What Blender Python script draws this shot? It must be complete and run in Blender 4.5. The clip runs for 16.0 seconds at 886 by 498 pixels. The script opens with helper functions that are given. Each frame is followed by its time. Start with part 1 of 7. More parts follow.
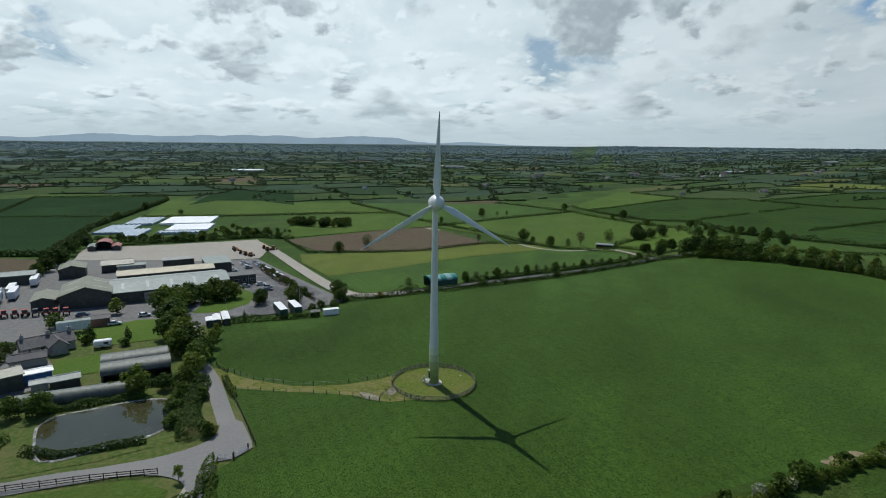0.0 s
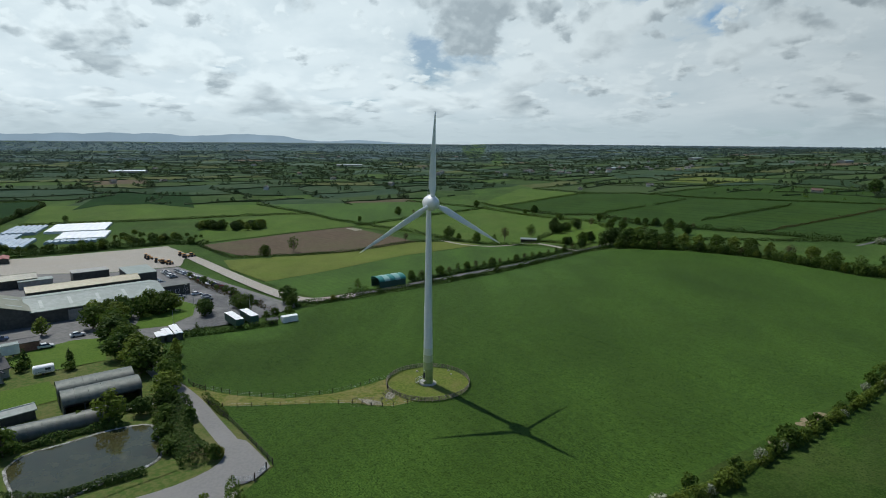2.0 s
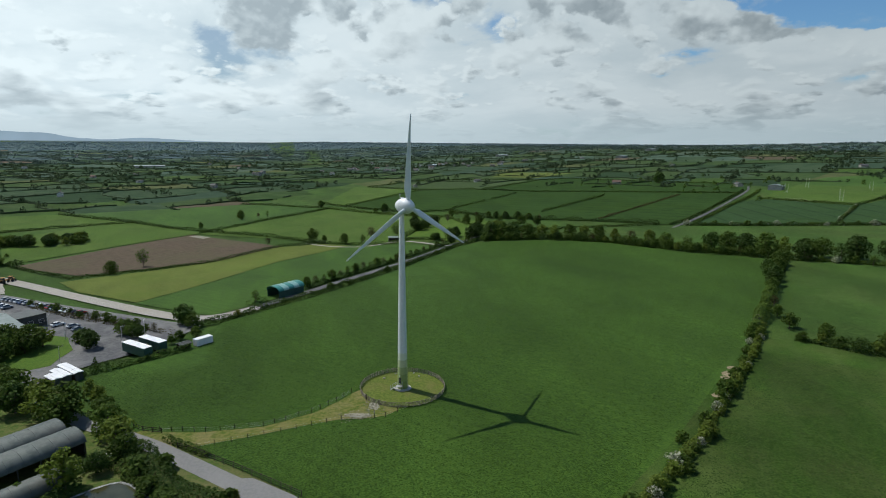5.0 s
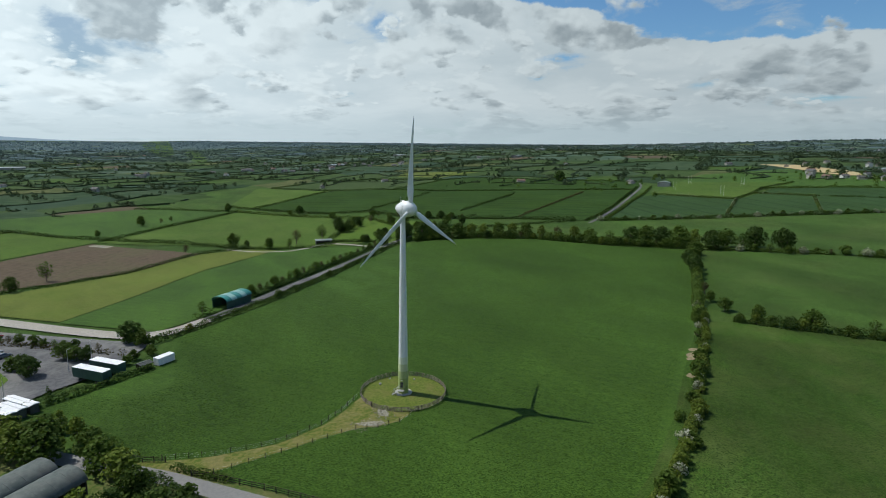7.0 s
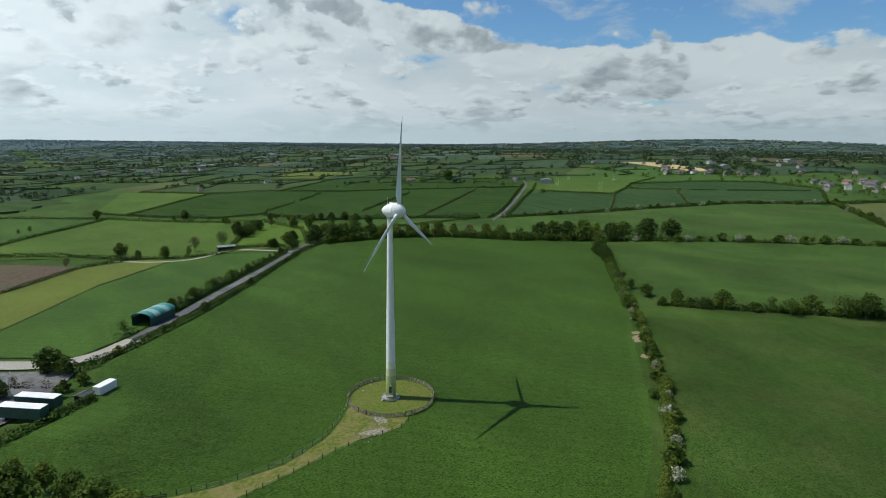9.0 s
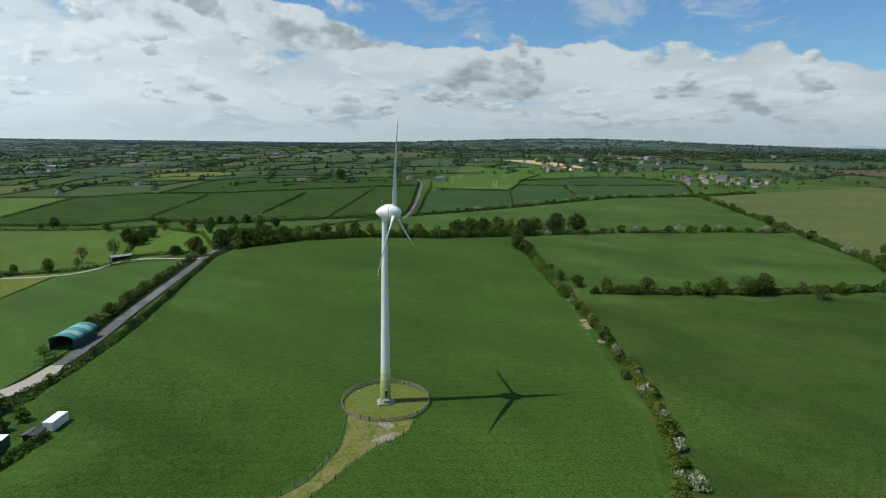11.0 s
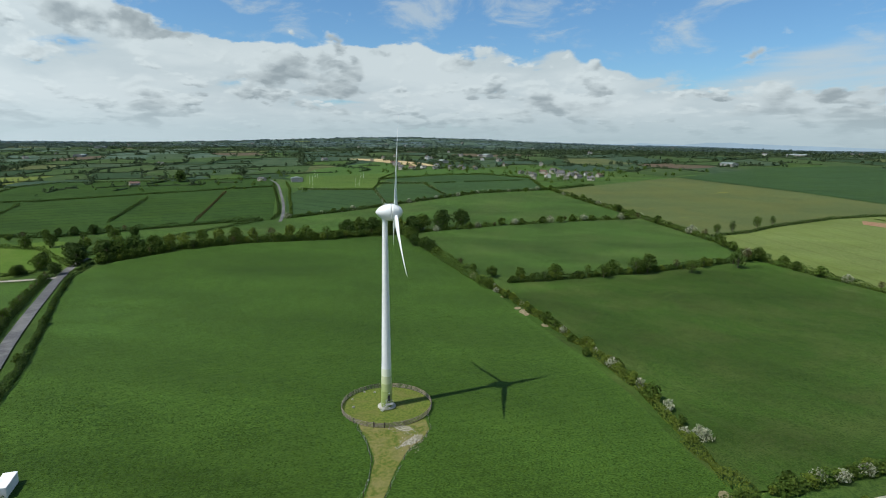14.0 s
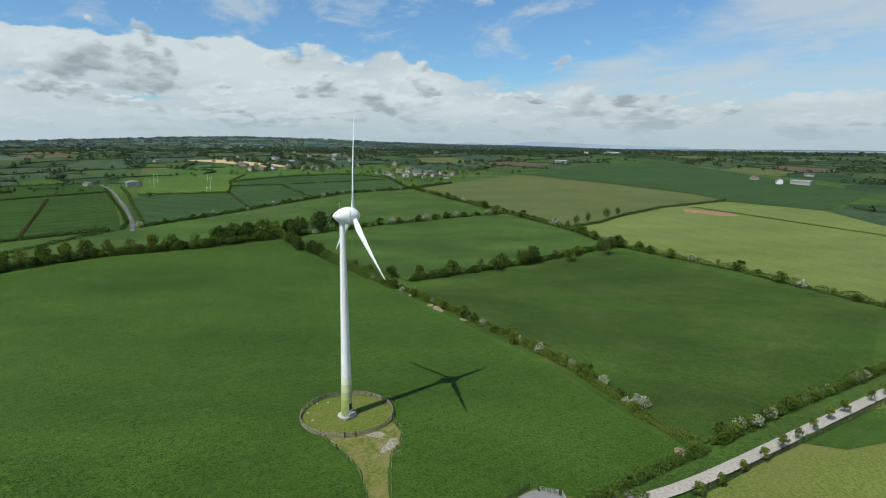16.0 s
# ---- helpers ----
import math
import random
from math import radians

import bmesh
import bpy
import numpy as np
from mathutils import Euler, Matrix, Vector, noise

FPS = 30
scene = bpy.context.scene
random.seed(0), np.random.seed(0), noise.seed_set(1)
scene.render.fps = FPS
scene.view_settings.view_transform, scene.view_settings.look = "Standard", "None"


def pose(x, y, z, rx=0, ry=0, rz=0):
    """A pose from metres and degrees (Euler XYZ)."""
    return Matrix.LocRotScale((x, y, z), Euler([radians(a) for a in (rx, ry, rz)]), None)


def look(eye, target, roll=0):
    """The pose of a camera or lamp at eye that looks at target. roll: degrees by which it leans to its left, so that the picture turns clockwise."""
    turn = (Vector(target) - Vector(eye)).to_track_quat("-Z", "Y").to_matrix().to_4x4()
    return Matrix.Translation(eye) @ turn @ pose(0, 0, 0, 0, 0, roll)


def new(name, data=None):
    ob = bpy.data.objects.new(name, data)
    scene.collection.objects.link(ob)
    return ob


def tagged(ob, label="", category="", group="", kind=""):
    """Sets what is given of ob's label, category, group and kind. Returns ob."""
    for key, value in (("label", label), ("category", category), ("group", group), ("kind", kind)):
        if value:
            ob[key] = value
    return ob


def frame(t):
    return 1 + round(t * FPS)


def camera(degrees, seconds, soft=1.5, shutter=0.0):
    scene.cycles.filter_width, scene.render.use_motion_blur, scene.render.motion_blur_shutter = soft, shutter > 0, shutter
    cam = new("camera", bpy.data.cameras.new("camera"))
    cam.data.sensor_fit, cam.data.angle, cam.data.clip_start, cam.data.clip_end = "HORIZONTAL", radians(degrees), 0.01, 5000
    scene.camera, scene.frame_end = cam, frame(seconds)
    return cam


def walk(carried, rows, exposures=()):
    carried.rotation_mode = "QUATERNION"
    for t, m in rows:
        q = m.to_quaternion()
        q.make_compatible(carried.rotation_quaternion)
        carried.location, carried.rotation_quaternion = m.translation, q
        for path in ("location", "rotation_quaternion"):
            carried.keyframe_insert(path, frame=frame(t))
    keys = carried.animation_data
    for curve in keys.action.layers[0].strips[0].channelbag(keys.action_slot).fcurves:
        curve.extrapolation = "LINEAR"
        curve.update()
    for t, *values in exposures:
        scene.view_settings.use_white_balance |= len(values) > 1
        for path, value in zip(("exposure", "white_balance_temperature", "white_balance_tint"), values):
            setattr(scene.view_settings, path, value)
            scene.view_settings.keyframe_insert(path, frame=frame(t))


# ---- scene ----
# camera path begin
cam = camera(75.62, 16.0, soft=1.0)
PATH = [
    (0.0, look((31.37, -129.46, 58.27), (9.62, -33.55, 40.18), 0.62)),
    (0.5, look((25.90, -130.97, 58.42), (9.59, -34.00, 40.23), 0.57)),
    (1.0, look((19.62, -131.75, 58.43), (8.29, -34.07, 40.26), 0.54)),
    (1.5, look((13.46, -132.35, 58.43), (5.76, -34.32, 40.23), 0.50)),
    (2.0, look((7.38, -132.73, 58.48), (4.45, -34.45, 40.24), 0.52)),
    (2.5, look((0.95, -132.84, 58.79), (3.30, -34.57, 40.44), 0.50)),
    (3.0, look((-5.50, -132.59, 58.97), (2.27, -34.61, 40.57), 0.51)),
    (3.5, look((-11.72, -131.82, 58.95), (1.11, -34.35, 40.60), 0.59)),
    (4.0, look((-17.92, -131.05, 58.79), (0.53, -34.47, 40.56), 0.55)),
    (4.5, look((-24.09, -129.57, 58.97), (0.35, -34.34, 40.69), 0.47)),
    (7.0, look((-54.09, -118.49, 59.71), (-6.98, -32.20, 41.43), 0.55)),
    (7.5, look((-59.70, -115.05, 59.63), (-7.24, -31.90, 41.41), 0.55)),
    (8.0, look((-65.38, -111.57, 59.87), (-8.16, -31.60, 41.63), 0.54)),
    (8.5, look((-71.07, -107.32, 60.00), (-9.18, -30.92, 41.77), 0.52)),
    (9.0, look((-76.06, -103.19, 59.82), (-10.53, -29.87, 41.63), 0.60)),
    (11.5, look((-98.64, -78.23, 60.16), (-15.38, -25.90, 42.00), 0.70)),
    (12.0, look((-101.43, -72.96, 59.74), (-15.47, -25.16, 41.70), 0.64)),
    (12.5, look((-104.02, -67.27, 59.41), (-15.51, -24.36, 41.39), 0.58)),
    (13.0, look((-107.34, -61.49, 59.41), (-16.89, -22.86, 41.33), 0.62)),
    (13.5, look((-109.90, -55.94, 59.44), (-18.00, -20.92, 41.31), 0.57)),
    (14.0, look((-112.70, -49.82, 59.47), (-19.15, -19.48, 41.35), 0.50)),
    (14.5, look((-114.85, -43.90, 59.45), (-19.84, -18.51, 41.34), 0.47)),
    (15.0, look((-116.90, -37.67, 59.77), (-20.47, -18.39, 41.60), 0.49)),
    (15.5, look((-118.01, -31.15, 59.89), (-20.32, -19.91, 41.74), 0.47)),
    (16.0, look((-118.31, -24.76, 59.76), (-19.99, -21.82, 41.73), 0.37)),
]
# camera path end
walk(cam, PATH, exposures=[(0.0, -0.43, 6410, 10), (4.5, -0.31, 6430, 10), (9.0, -0.16, 6460, 10), (12.5, -0.02, 6490, 10), (16.0, 0.06, 6500, 10)])

# ---------------------------------------------------------------- light
SUN_AZ, SUN_EL = radians(-43.0), radians(57.0)
TO_SUN = Vector((math.cos(SUN_EL) * math.sin(SUN_AZ), math.cos(SUN_EL) * math.cos(SUN_AZ), math.sin(SUN_EL)))
lamp = bpy.data.lights.new("sun", "SUN")
lamp.energy, lamp.angle, lamp.color = 5.0, radians(0.53), (1.0, 0.97, 0.90)
sun = new("sun", lamp)
sun.matrix_world = TO_SUN.to_track_quat("Z", "Y").to_matrix().to_4x4()


class Nodes:
    """Short hand for building node trees."""

    def __init__(self, tree):
        self.tree = tree
        tree.nodes.clear()

    def add(self, kind, **inputs):
        node = self.tree.nodes.new(kind)
        for key, value in inputs.items():
            self.put(node, int(key[1:]) if key[0] == "i" and key[1:].isdigit() else key, value)
        return node

    def put(self, node, key, value):
        socket = node.inputs[key.replace("_", " ") if isinstance(key, str) else key]
        if isinstance(value, bpy.types.NodeSocket):
            self.tree.links.new(value, socket)
        else:
            socket.default_value = value

    def math(self, op, a, b=0.0, c=0.0, clamp=False):
        node = self.add("ShaderNodeMath", i0=a, i1=b, i2=c)
        node.operation, node.use_clamp = op, clamp
        return node.outputs[0]

    def mix(self, fac, a, b, blend="MIX"):
        node = self.tree.nodes.new("ShaderNodeMix")
        node.data_type, node.blend_type = "RGBA", blend
        for i, v in ((0, fac), (6, a), (7, b)):
            if not isinstance(v, bpy.types.NodeSocket) and i > 0 and len(v) == 3:
                v = (*v, 1.0)
            self.put(node, i, v)
        return node.outputs[2]

    def smooth(self, v, lo, hi):
        node = self.add("ShaderNodeMapRange", i0=v, i1=lo, i2=hi, i3=0.0, i4=1.0)
        node.interpolation_type, node.clamp = "SMOOTHSTEP", True
        return node.outputs[0]

    def noise(self, vec, scale, detail=4.0, rough=0.55, warp=0.0):
        node = self.add("ShaderNodeTexNoise", Vector=vec, Scale=scale, Detail=detail, Roughness=rough, Distortion=warp)
        return node.outputs[0]

    def scaled(self, vec, xyz, turn=0.0):
        node = self.add("ShaderNodeMapping", Vector=vec, Scale=xyz, Rotation=(0, 0, turn))
        return node.outputs[0]


# ---------------------------------------------------------------- sky with broken cumulus and thin high cloud
world = bpy.data.worlds.new("sky")
scene.world = world
world.use_nodes = True
n = Nodes(world.node_tree)
sky = n.add("ShaderNodeTexSky")
sky.sky_type, sky.sun_disc = "NISHITA", False
sky.sun_elevation, sky.sun_rotation = SUN_EL, SUN_AZ % (2 * math.pi)
sky.air_density, sky.dust_density, sky.ozone_density = 1.0, 0.6, 1.5
way = n.add("ShaderNodeTexCoord").outputs["Generated"]
sep = n.add("ShaderNodeSeparateXYZ", Vector=way)
dx, dy, dz = sep.outputs
az = n.math("MULTIPLY", n.math("ARCTAN2", dx, dy), 57.2958)
el = n.math("MULTIPLY", n.math("ARCSINE", dz), 57.2958)
tall_ = n.math("LOGARITHM", n.math("ADD", n.math("MAXIMUM", el, 0.0), 4.0), 2.71828)
flat = n.add("ShaderNodeCombineXYZ", X=n.math("MULTIPLY", az, 0.125), Y=n.math("MULTIPLY", tall_, 2.5), Z=0.0).outputs[0]


def shifted(vec, by):
    return n.add("ShaderNodeVectorMath", i0=vec, i1=by).outputs[0]


def billow(vec, scale):
    """Rounded heaps, their outlines broken by noise."""
    bent = n.add("ShaderNodeTexNoise", Vector=vec, Scale=scale * 1.3, Detail=5.0, Roughness=0.55)
    bent = n.add("ShaderNodeVectorMath", i0=bent.outputs[1], i1=(0.5, 0.5, 0.5))
    bent.operation = "SUBTRACT"
    push = n.add("ShaderNodeVectorMath", i0=bent.outputs[0], i1=(1, 1, 1))
    push.operation = "SCALE"
    n.put(push, "Scale", 0.8 / scale)
    cell = n.add("ShaderNodeTexVoronoi", Vector=n.add("ShaderNodeVectorMath", i0=vec, i1=push.outputs[0]).outputs[0], Scale=scale)
    cell.feature = "SMOOTH_F1"
    cell.inputs["Smoothness"].default_value = 0.3
    cell.inputs["Detail"].default_value = 2.0
    cell.inputs["Roughness"].default_value = 0.5
    return n.math("SUBTRACT", 1.0, cell.outputs[0])


def heaps(vec, scale):
    """How thick the cumulus is in a given direction."""
    soft_ = n.noise(vec, scale, 7.0, 0.50, 0.1)
    return n.math("ADD", n.math("MULTIPLY", soft_, 0.74), n.math("MULTIPLY", billow(vec, scale * 2.1), 0.26))


# the deck of cumulus ends in a long edge that falls from the north to the east; overhead, out of view, it is opened to
# cut fill light
edge = n.math("ADD", 13.6, n.math("MULTIPLY", n.math("SUBTRACT", 1.0, n.smooth(az, -8.0, 30.0)), 9.0))
edge = n.math("SUBTRACT", edge, n.math("MULTIPLY", n.smooth(az, 24.0, 60.0), 5.4))
edge = n.math("SUBTRACT", edge, n.math("MULTIPLY", n.smooth(az, 80.0, 103.0), 4.6))
edge = n.math("ADD", edge, n.math("MULTIPLY", n.math("SUBTRACT", n.noise(flat, 0.7, 6.0, 0.55), 0.5), 7.0))
over_edge = n.math("SUBTRACT", el, edge)
open_air = n.math("MAXIMUM", n.smooth(over_edge, -0.6, 1.6), n.smooth(el, 22.0, 34.0))
# a bright even layer behind, thin in places
sheet_ = n.noise(n.scaled(flat, (0.7, 1.0, 1.0)), 0.9, 6.0, 0.55, 0.3)
cover = n.smooth(n.math("SUBTRACT", n.math("ADD", sheet_, 0.13), n.math("MULTIPLY", open_air, 0.34)), 0.44, 0.54)
cloud = n.mix(n.smooth(sheet_, 0.38, 0.62), (0.53, 0.63, 0.675), (0.63, 0.725, 0.76))
# cumulus in three depths: sunlit heaped tops, soft grey bases
for scale_, drift_, thin_, rise_, grey_, turn_ in ((1.40, (3.1, 0.0, 0.0), 0.424, 0.26, 0.78, -0.050), (0.85, (9.4, 0.7, 2.0), 0.424, 0.40, 0.86, -0.045), (0.52, (21.7, 1.9, 5.0), 0.440, 0.62, 0.85, -0.015)):
    at_ = shifted(flat, drift_)
    here = heaps(at_, scale_)
    over = heaps(shifted(at_, (-0.06, rise_, 0.0)), scale_)
    near_ = heaps(shifted(at_, (-0.02, rise_ * 0.2, 0.0)), scale_)
    thick_ = n.math("SUBTRACT", here, n.math("MULTIPLY", open_air, 0.15))
    mask = n.smooth(thick_, thin_ - 0.01, thin_ + 0.075)
    shade = n.smooth(n.math("ADD", over, n.math("MULTIPLY", n.math("SUBTRACT", here, thin_), 0.35)), thin_ + turn_, thin_ + turn_ + 0.19)
    crisp = n.math("MULTIPLY", n.math("SUBTRACT", here, near_), 3.6)
    tone = n.math("ADD", n.math("SUBTRACT", 0.93, n.math("MULTIPLY", shade, grey_)), crisp)
    tone = n.math("MINIMUM", n.math("MAXIMUM", tone, 0.0), 1.0)
    cloud = n.mix(n.math("MULTIPLY", mask, 0.88), cloud, n.mix(tone, (0.300, 0.368, 0.405), (0.665, 0.760, 0.790)))
    cover = n.math("MAXIMUM", cover, mask)
gleam = n.add("ShaderNodeVectorMath", i0=cloud, i1=(1, 1, 1))
gleam.operation = "SCALE"
# cloud brighter towards the sun; unseen cloud behind held down for less fill light
sunward = n.math("MULTIPLY", n.math("SUBTRACT", 1.0, n.smooth(az, -24.0, 54.0)), n.smooth(az, -150.0, -80.0))
n.put(gleam, "Scale", n.math("ADD", 0.92, n.math("MULTIPLY", sunward, 0.64)))
# a veil of high cloud with a slanting edge to the east
slant = n.math("SUBTRACT", az, n.math("ADD", 97.0, n.math("MULTIPLY", n.math("SUBTRACT", el, 5.7), 2.6)))
streak = n.noise(n.scaled(flat, (0.30, 1.1, 1.0), radians(-24)), 1.1, 9.0, 0.6, 0.5)
slant = n.math("ADD", slant, n.math("MULTIPLY", n.math("SUBTRACT", streak, 0.5), 16.0))
veil = n.math("MULTIPLY", n.smooth(slant, -1.5, 5.0), n.math("ADD", 0.22, n.math("MULTIPLY", n.smooth(streak, 0.34, 0.62), 0.6)))
wisp = n.math("MULTIPLY", n.smooth(n.noise(n.scaled(flat, (0.7, 1.2, 1.0), radians(-12)), 1.5, 9.0, 0.6, 0.4), 0.50, 0.70), 0.65)
wisp = n.math("MAXIMUM", wisp, n.math("MULTIPLY", n.math("SUBTRACT", 1.0, n.smooth(az, 0.0, 40.0)), 0.6))
# thinned overhead, out of view, so shadows get less sky light
wisp = n.math("MULTIPLY", wisp, n.math("SUBTRACT", 1.0, n.math("MULTIPLY", n.smooth(el, 15.0, 30.0), 0.8)))
blue = n.add("ShaderNodeVectorMath", i0=sky.outputs[0], i1=(0.066, 0.098, 0.120))
blue.operation = "MULTIPLY"
air = n.mix(n.math("MAXIMUM", veil, wisp), blue.outputs[0], (0.50, 0.585, 0.625))
air = n.mix(cover, air, gleam.outputs[0])
# the low band of haze and far cloud above the horizon
low = n.math("SUBTRACT", 1.0, n.smooth(el, 0.5, 4.0))
pale = n.mix(n.smooth(az, -20.0, 80.0), (0.66, 0.80, 0.86), (0.41, 0.52, 0.565))
air = n.mix(n.math("MULTIPLY", low, 0.86), air, pale)
glow = n.add("ShaderNodeBackground", Color=air, Strength=1.0)
n.add("ShaderNodeOutputWorld", Surface=glow.outputs[0])


# ---------------------------------------------------------------- materials
def surface(name, a, b, scale=1.0, rough=0.85, bump=0.0, patch=None, patch_scale=0.05, patch_amount=0.5, metal=0.0,
            detail=5.0, vary=0.0, island=0.0, spec=0.3, rows=None, stretch=(1, 1, 1), turn=0.0, mottle=0.0, fuzz=0.0):
    """Two colours in fine grain, a third in large patches, fine relief, and a spread from piece to piece."""
    m = bpy.data.materials.new(name)
    m.use_nodes = True
    k = Nodes(m.node_tree)
    where = k.add("ShaderNodeTexCoord").outputs["Object"]
    if stretch != (1, 1, 1) or turn:
        grain_at = k.scaled(k.scaled(where, (1, 1, 1), turn), stretch)
    else:
        grain_at = where
    grain = k.noise(grain_at, scale, detail, 0.62)
    col = k.mix(k.smooth(grain, 0.40, 0.60), a, b)
    if patch:
        blot = k.smooth(k.noise(where, patch_scale, 5.0, 0.6, 0.3), 0.42, 0.68)
        col = k.mix(k.math("MULTIPLY", blot, patch_amount), col, patch)
    if rows:  # spacing in metres, turn, colour, amount
        line = k.add("ShaderNodeTexWave", Vector=k.scaled(where, (1, 1, 1), rows[1]), Scale=0.314 / rows[0], Distortion=2.2, Detail=3.0)
        line.inputs["Detail Scale"].default_value = 0.15
        col = k.mix(k.math("MULTIPLY", k.smooth(line.outputs[1], rows[4] if len(rows) > 4 else 0.9, 1.0), rows[3]), col, rows[2])
    if mottle:  # uneven growth, at the size of tussocks and of broad swathes
        small = k.math("SUBTRACT", k.noise(where, 0.42, 6.0, 0.7, 0.4), 0.5)
        large = k.math("SUBTRACT", k.noise(k.scaled(where, (1.0, 0.45, 1.0), 0.6), 0.035, 4.0, 0.6, 0.5), 0.5)
        gain = k.math("ADD", 1.0, k.math("MULTIPLY", k.math("ADD", k.math("MULTIPLY", small, 1.0), k.math("MULTIPLY", large, 2.0)), mottle))
        tone = k.add("ShaderNodeVectorMath", i0=col, i1=(1, 1, 1))
        tone.operation = "SCALE"
        k.put(tone, "Scale", gain)
        col = tone.outputs[0]
    for source, amount in (("ShaderNodeObjectInfo", vary), ("ShaderNodeNewGeometry", island)):
        if amount:
            rnd = k.add(source).outputs["Random" if source.endswith("Info") else "Random Per Island"]
            gain = k.add("ShaderNodeMapRange", i0=rnd, i1=0.0, i2=1.0, i3=1.0 - amount, i4=1.0 + amount).outputs[0]
            tone = k.add("ShaderNodeVectorMath", i0=col, i1=(1, 1, 1))
            tone.operation = "SCALE"
            k.put(tone, "Scale", gain)
            col = tone.outputs[0]
    bsdf = k.add("ShaderNodeBsdfPrincipled", Base_Color=col, Roughness=rough, Metallic=metal)
    bsdf.inputs["Specular IOR Level"].default_value = spec
    if fuzz:
        bsdf.inputs["Sheen Weight"].default_value = fuzz
        bsdf.inputs["Sheen Roughness"].default_value = 0.5
        bsdf.inputs["Sheen Tint"].default_value = (0.58, 0.90, 0.42, 1.0)
    if bump:
        rel = k.add("ShaderNodeBump", Height=grain, Strength=min(1.0, bump), Distance=0.25 / scale)
        k.put(bsdf, "Normal", rel.outputs[0])
    k.add("ShaderNodeOutputMaterial", Surface=bsdf.outputs[0])
    return m


def leafy(name, a, b, island=0.35, thin=0.35, rough=0.6):
    """Foliage: each leaf cluster takes its own shade, and some light passes through."""
    m = bpy.data.materials.new(name)
    m.use_nodes = True
    k = Nodes(m.node_tree)
    rnd = k.add("ShaderNodeNewGeometry").outputs["Random Per Island"]
    own = k.add("ShaderNodeObjectInfo").outputs["Random"]
    where = k.add("ShaderNodeTexCoord").outputs["Object"]
    col = k.mix(rnd, a, b)
    col = k.mix(k.math("MULTIPLY", k.noise(where, 2.2, 3.0), 0.5), col, [c * 0.55 for c in a])
    gain = k.math("ADD", 1.0 - island / 2, k.math("MULTIPLY", own, island))
    tone = k.add("ShaderNodeVectorMath", i0=col, i1=(1, 1, 1))
    tone.operation = "SCALE"
    k.put(tone, "Scale", gain)
    bsdf = k.add("ShaderNodeBsdfPrincipled", Base_Color=tone.outputs[0], Roughness=rough)
    bsdf.inputs["Specular IOR Level"].default_value = 0.08
    through_leaf = k.add("ShaderNodeBsdfTranslucent", Color=tone.outputs[0])
    both = k.add("ShaderNodeMixShader", i0=thin, i1=bsdf.outputs[0], i2=through_leaf.outputs[0])
    k.add("ShaderNodeOutputMaterial", Surface=both.outputs[0])
    return m


PASTURE = surface("pasture", (0.018, 0.044, 0.005), (0.048, 0.094, 0.011), 4.0, 0.85, 0.7, (0.038, 0.074, 0.009), 0.03, 0.55,
                  rows=(3.4, radians(-37), (0.018, 0.042, 0.004), 0.24, 0.45), spec=0.05, detail=7.0, mottle=0.75, fuzz=0.10, stretch=(1.0, 0.4, 1.0), turn=radians(-37))
PASTURE_DARK = surface("pasture_dark", (0.022, 0.050, 0.008), (0.046, 0.084, 0.015), 1.8, 0.92, 1.0, (0.060, 0.080, 0.022), 0.03, 0.45, spec=0.05, detail=6.0, mottle=0.85, fuzz=0.06)
PASTURE_WORN = surface("pasture_worn", (0.019, 0.046, 0.006), (0.040, 0.076, 0.011), 2.8, 0.92, 1.0, (0.066, 0.074, 0.023), 0.05, 0.42, spec=0.05,
                       rows=(9.0, radians(38), (0.050, 0.074, 0.019), 0.25, 0.6), detail=6.0, mottle=1.0, fuzz=0.05)
PASTURE_LIGHT = surface("pasture_light", (0.038, 0.074, 0.010), (0.064, 0.104, 0.017), 1.4, 0.92, 0.9, (0.070, 0.102, 0.022), 0.03, 0.6, spec=0.05, detail=6.0, mottle=0.45, fuzz=0.06)
MEADOW = surface("meadow_yellow", (0.074, 0.096, 0.017), (0.104, 0.120, 0.027), 1.4, 0.92, 0.9, (0.070, 0.102, 0.014), 0.05, 0.6, spec=0.05, detail=6.0, mottle=0.45, fuzz=0.06)
OLIVE = surface("seeding_grass", (0.060, 0.083, 0.028), (0.080, 0.099, 0.037), 0.9, 0.92, 0.6, (0.096, 0.102, 0.030), 0.02, 0.5, spec=0.05, mottle=0.25)
CEREAL = surface("cereal_crop", (0.021, 0.046, 0.012), (0.034, 0.065, 0.016), 0.8, 0.9, 0.6, (0.031, 0.060, 0.011), 0.02, 0.6,
                 rows=(14.0, radians(-38), (0.009, 0.021, 0.007), 0.55, 0.93), spec=0.02, mottle=0.35)
WHEAT = surface("winter_wheat", (0.010, 0.029, 0.010), (0.016, 0.041, 0.013), 0.8, 0.9, 0.6, (0.019, 0.047, 0.013), 0.015, 0.6, spec=0.02, mottle=0.35)
CEREAL_BLUE = surface("cereal_blue", (0.026, 0.054, 0.020), (0.038, 0.070, 0.026), 0.8, 0.85, 0.6, (0.036, 0.068, 0.020), 0.02, 0.5,
                      rows=(18.0, radians(20), (0.014, 0.030, 0.014), 0.6, 0.955), spec=0.02, mottle=0.35)
HEATH_CROP = surface("pale_crop", (0.038, 0.062, 0.024), (0.052, 0.078, 0.032), 0.8, 0.9, 0.5, (0.048, 0.076, 0.026), 0.02, 0.5, spec=0.02, mottle=0.3)
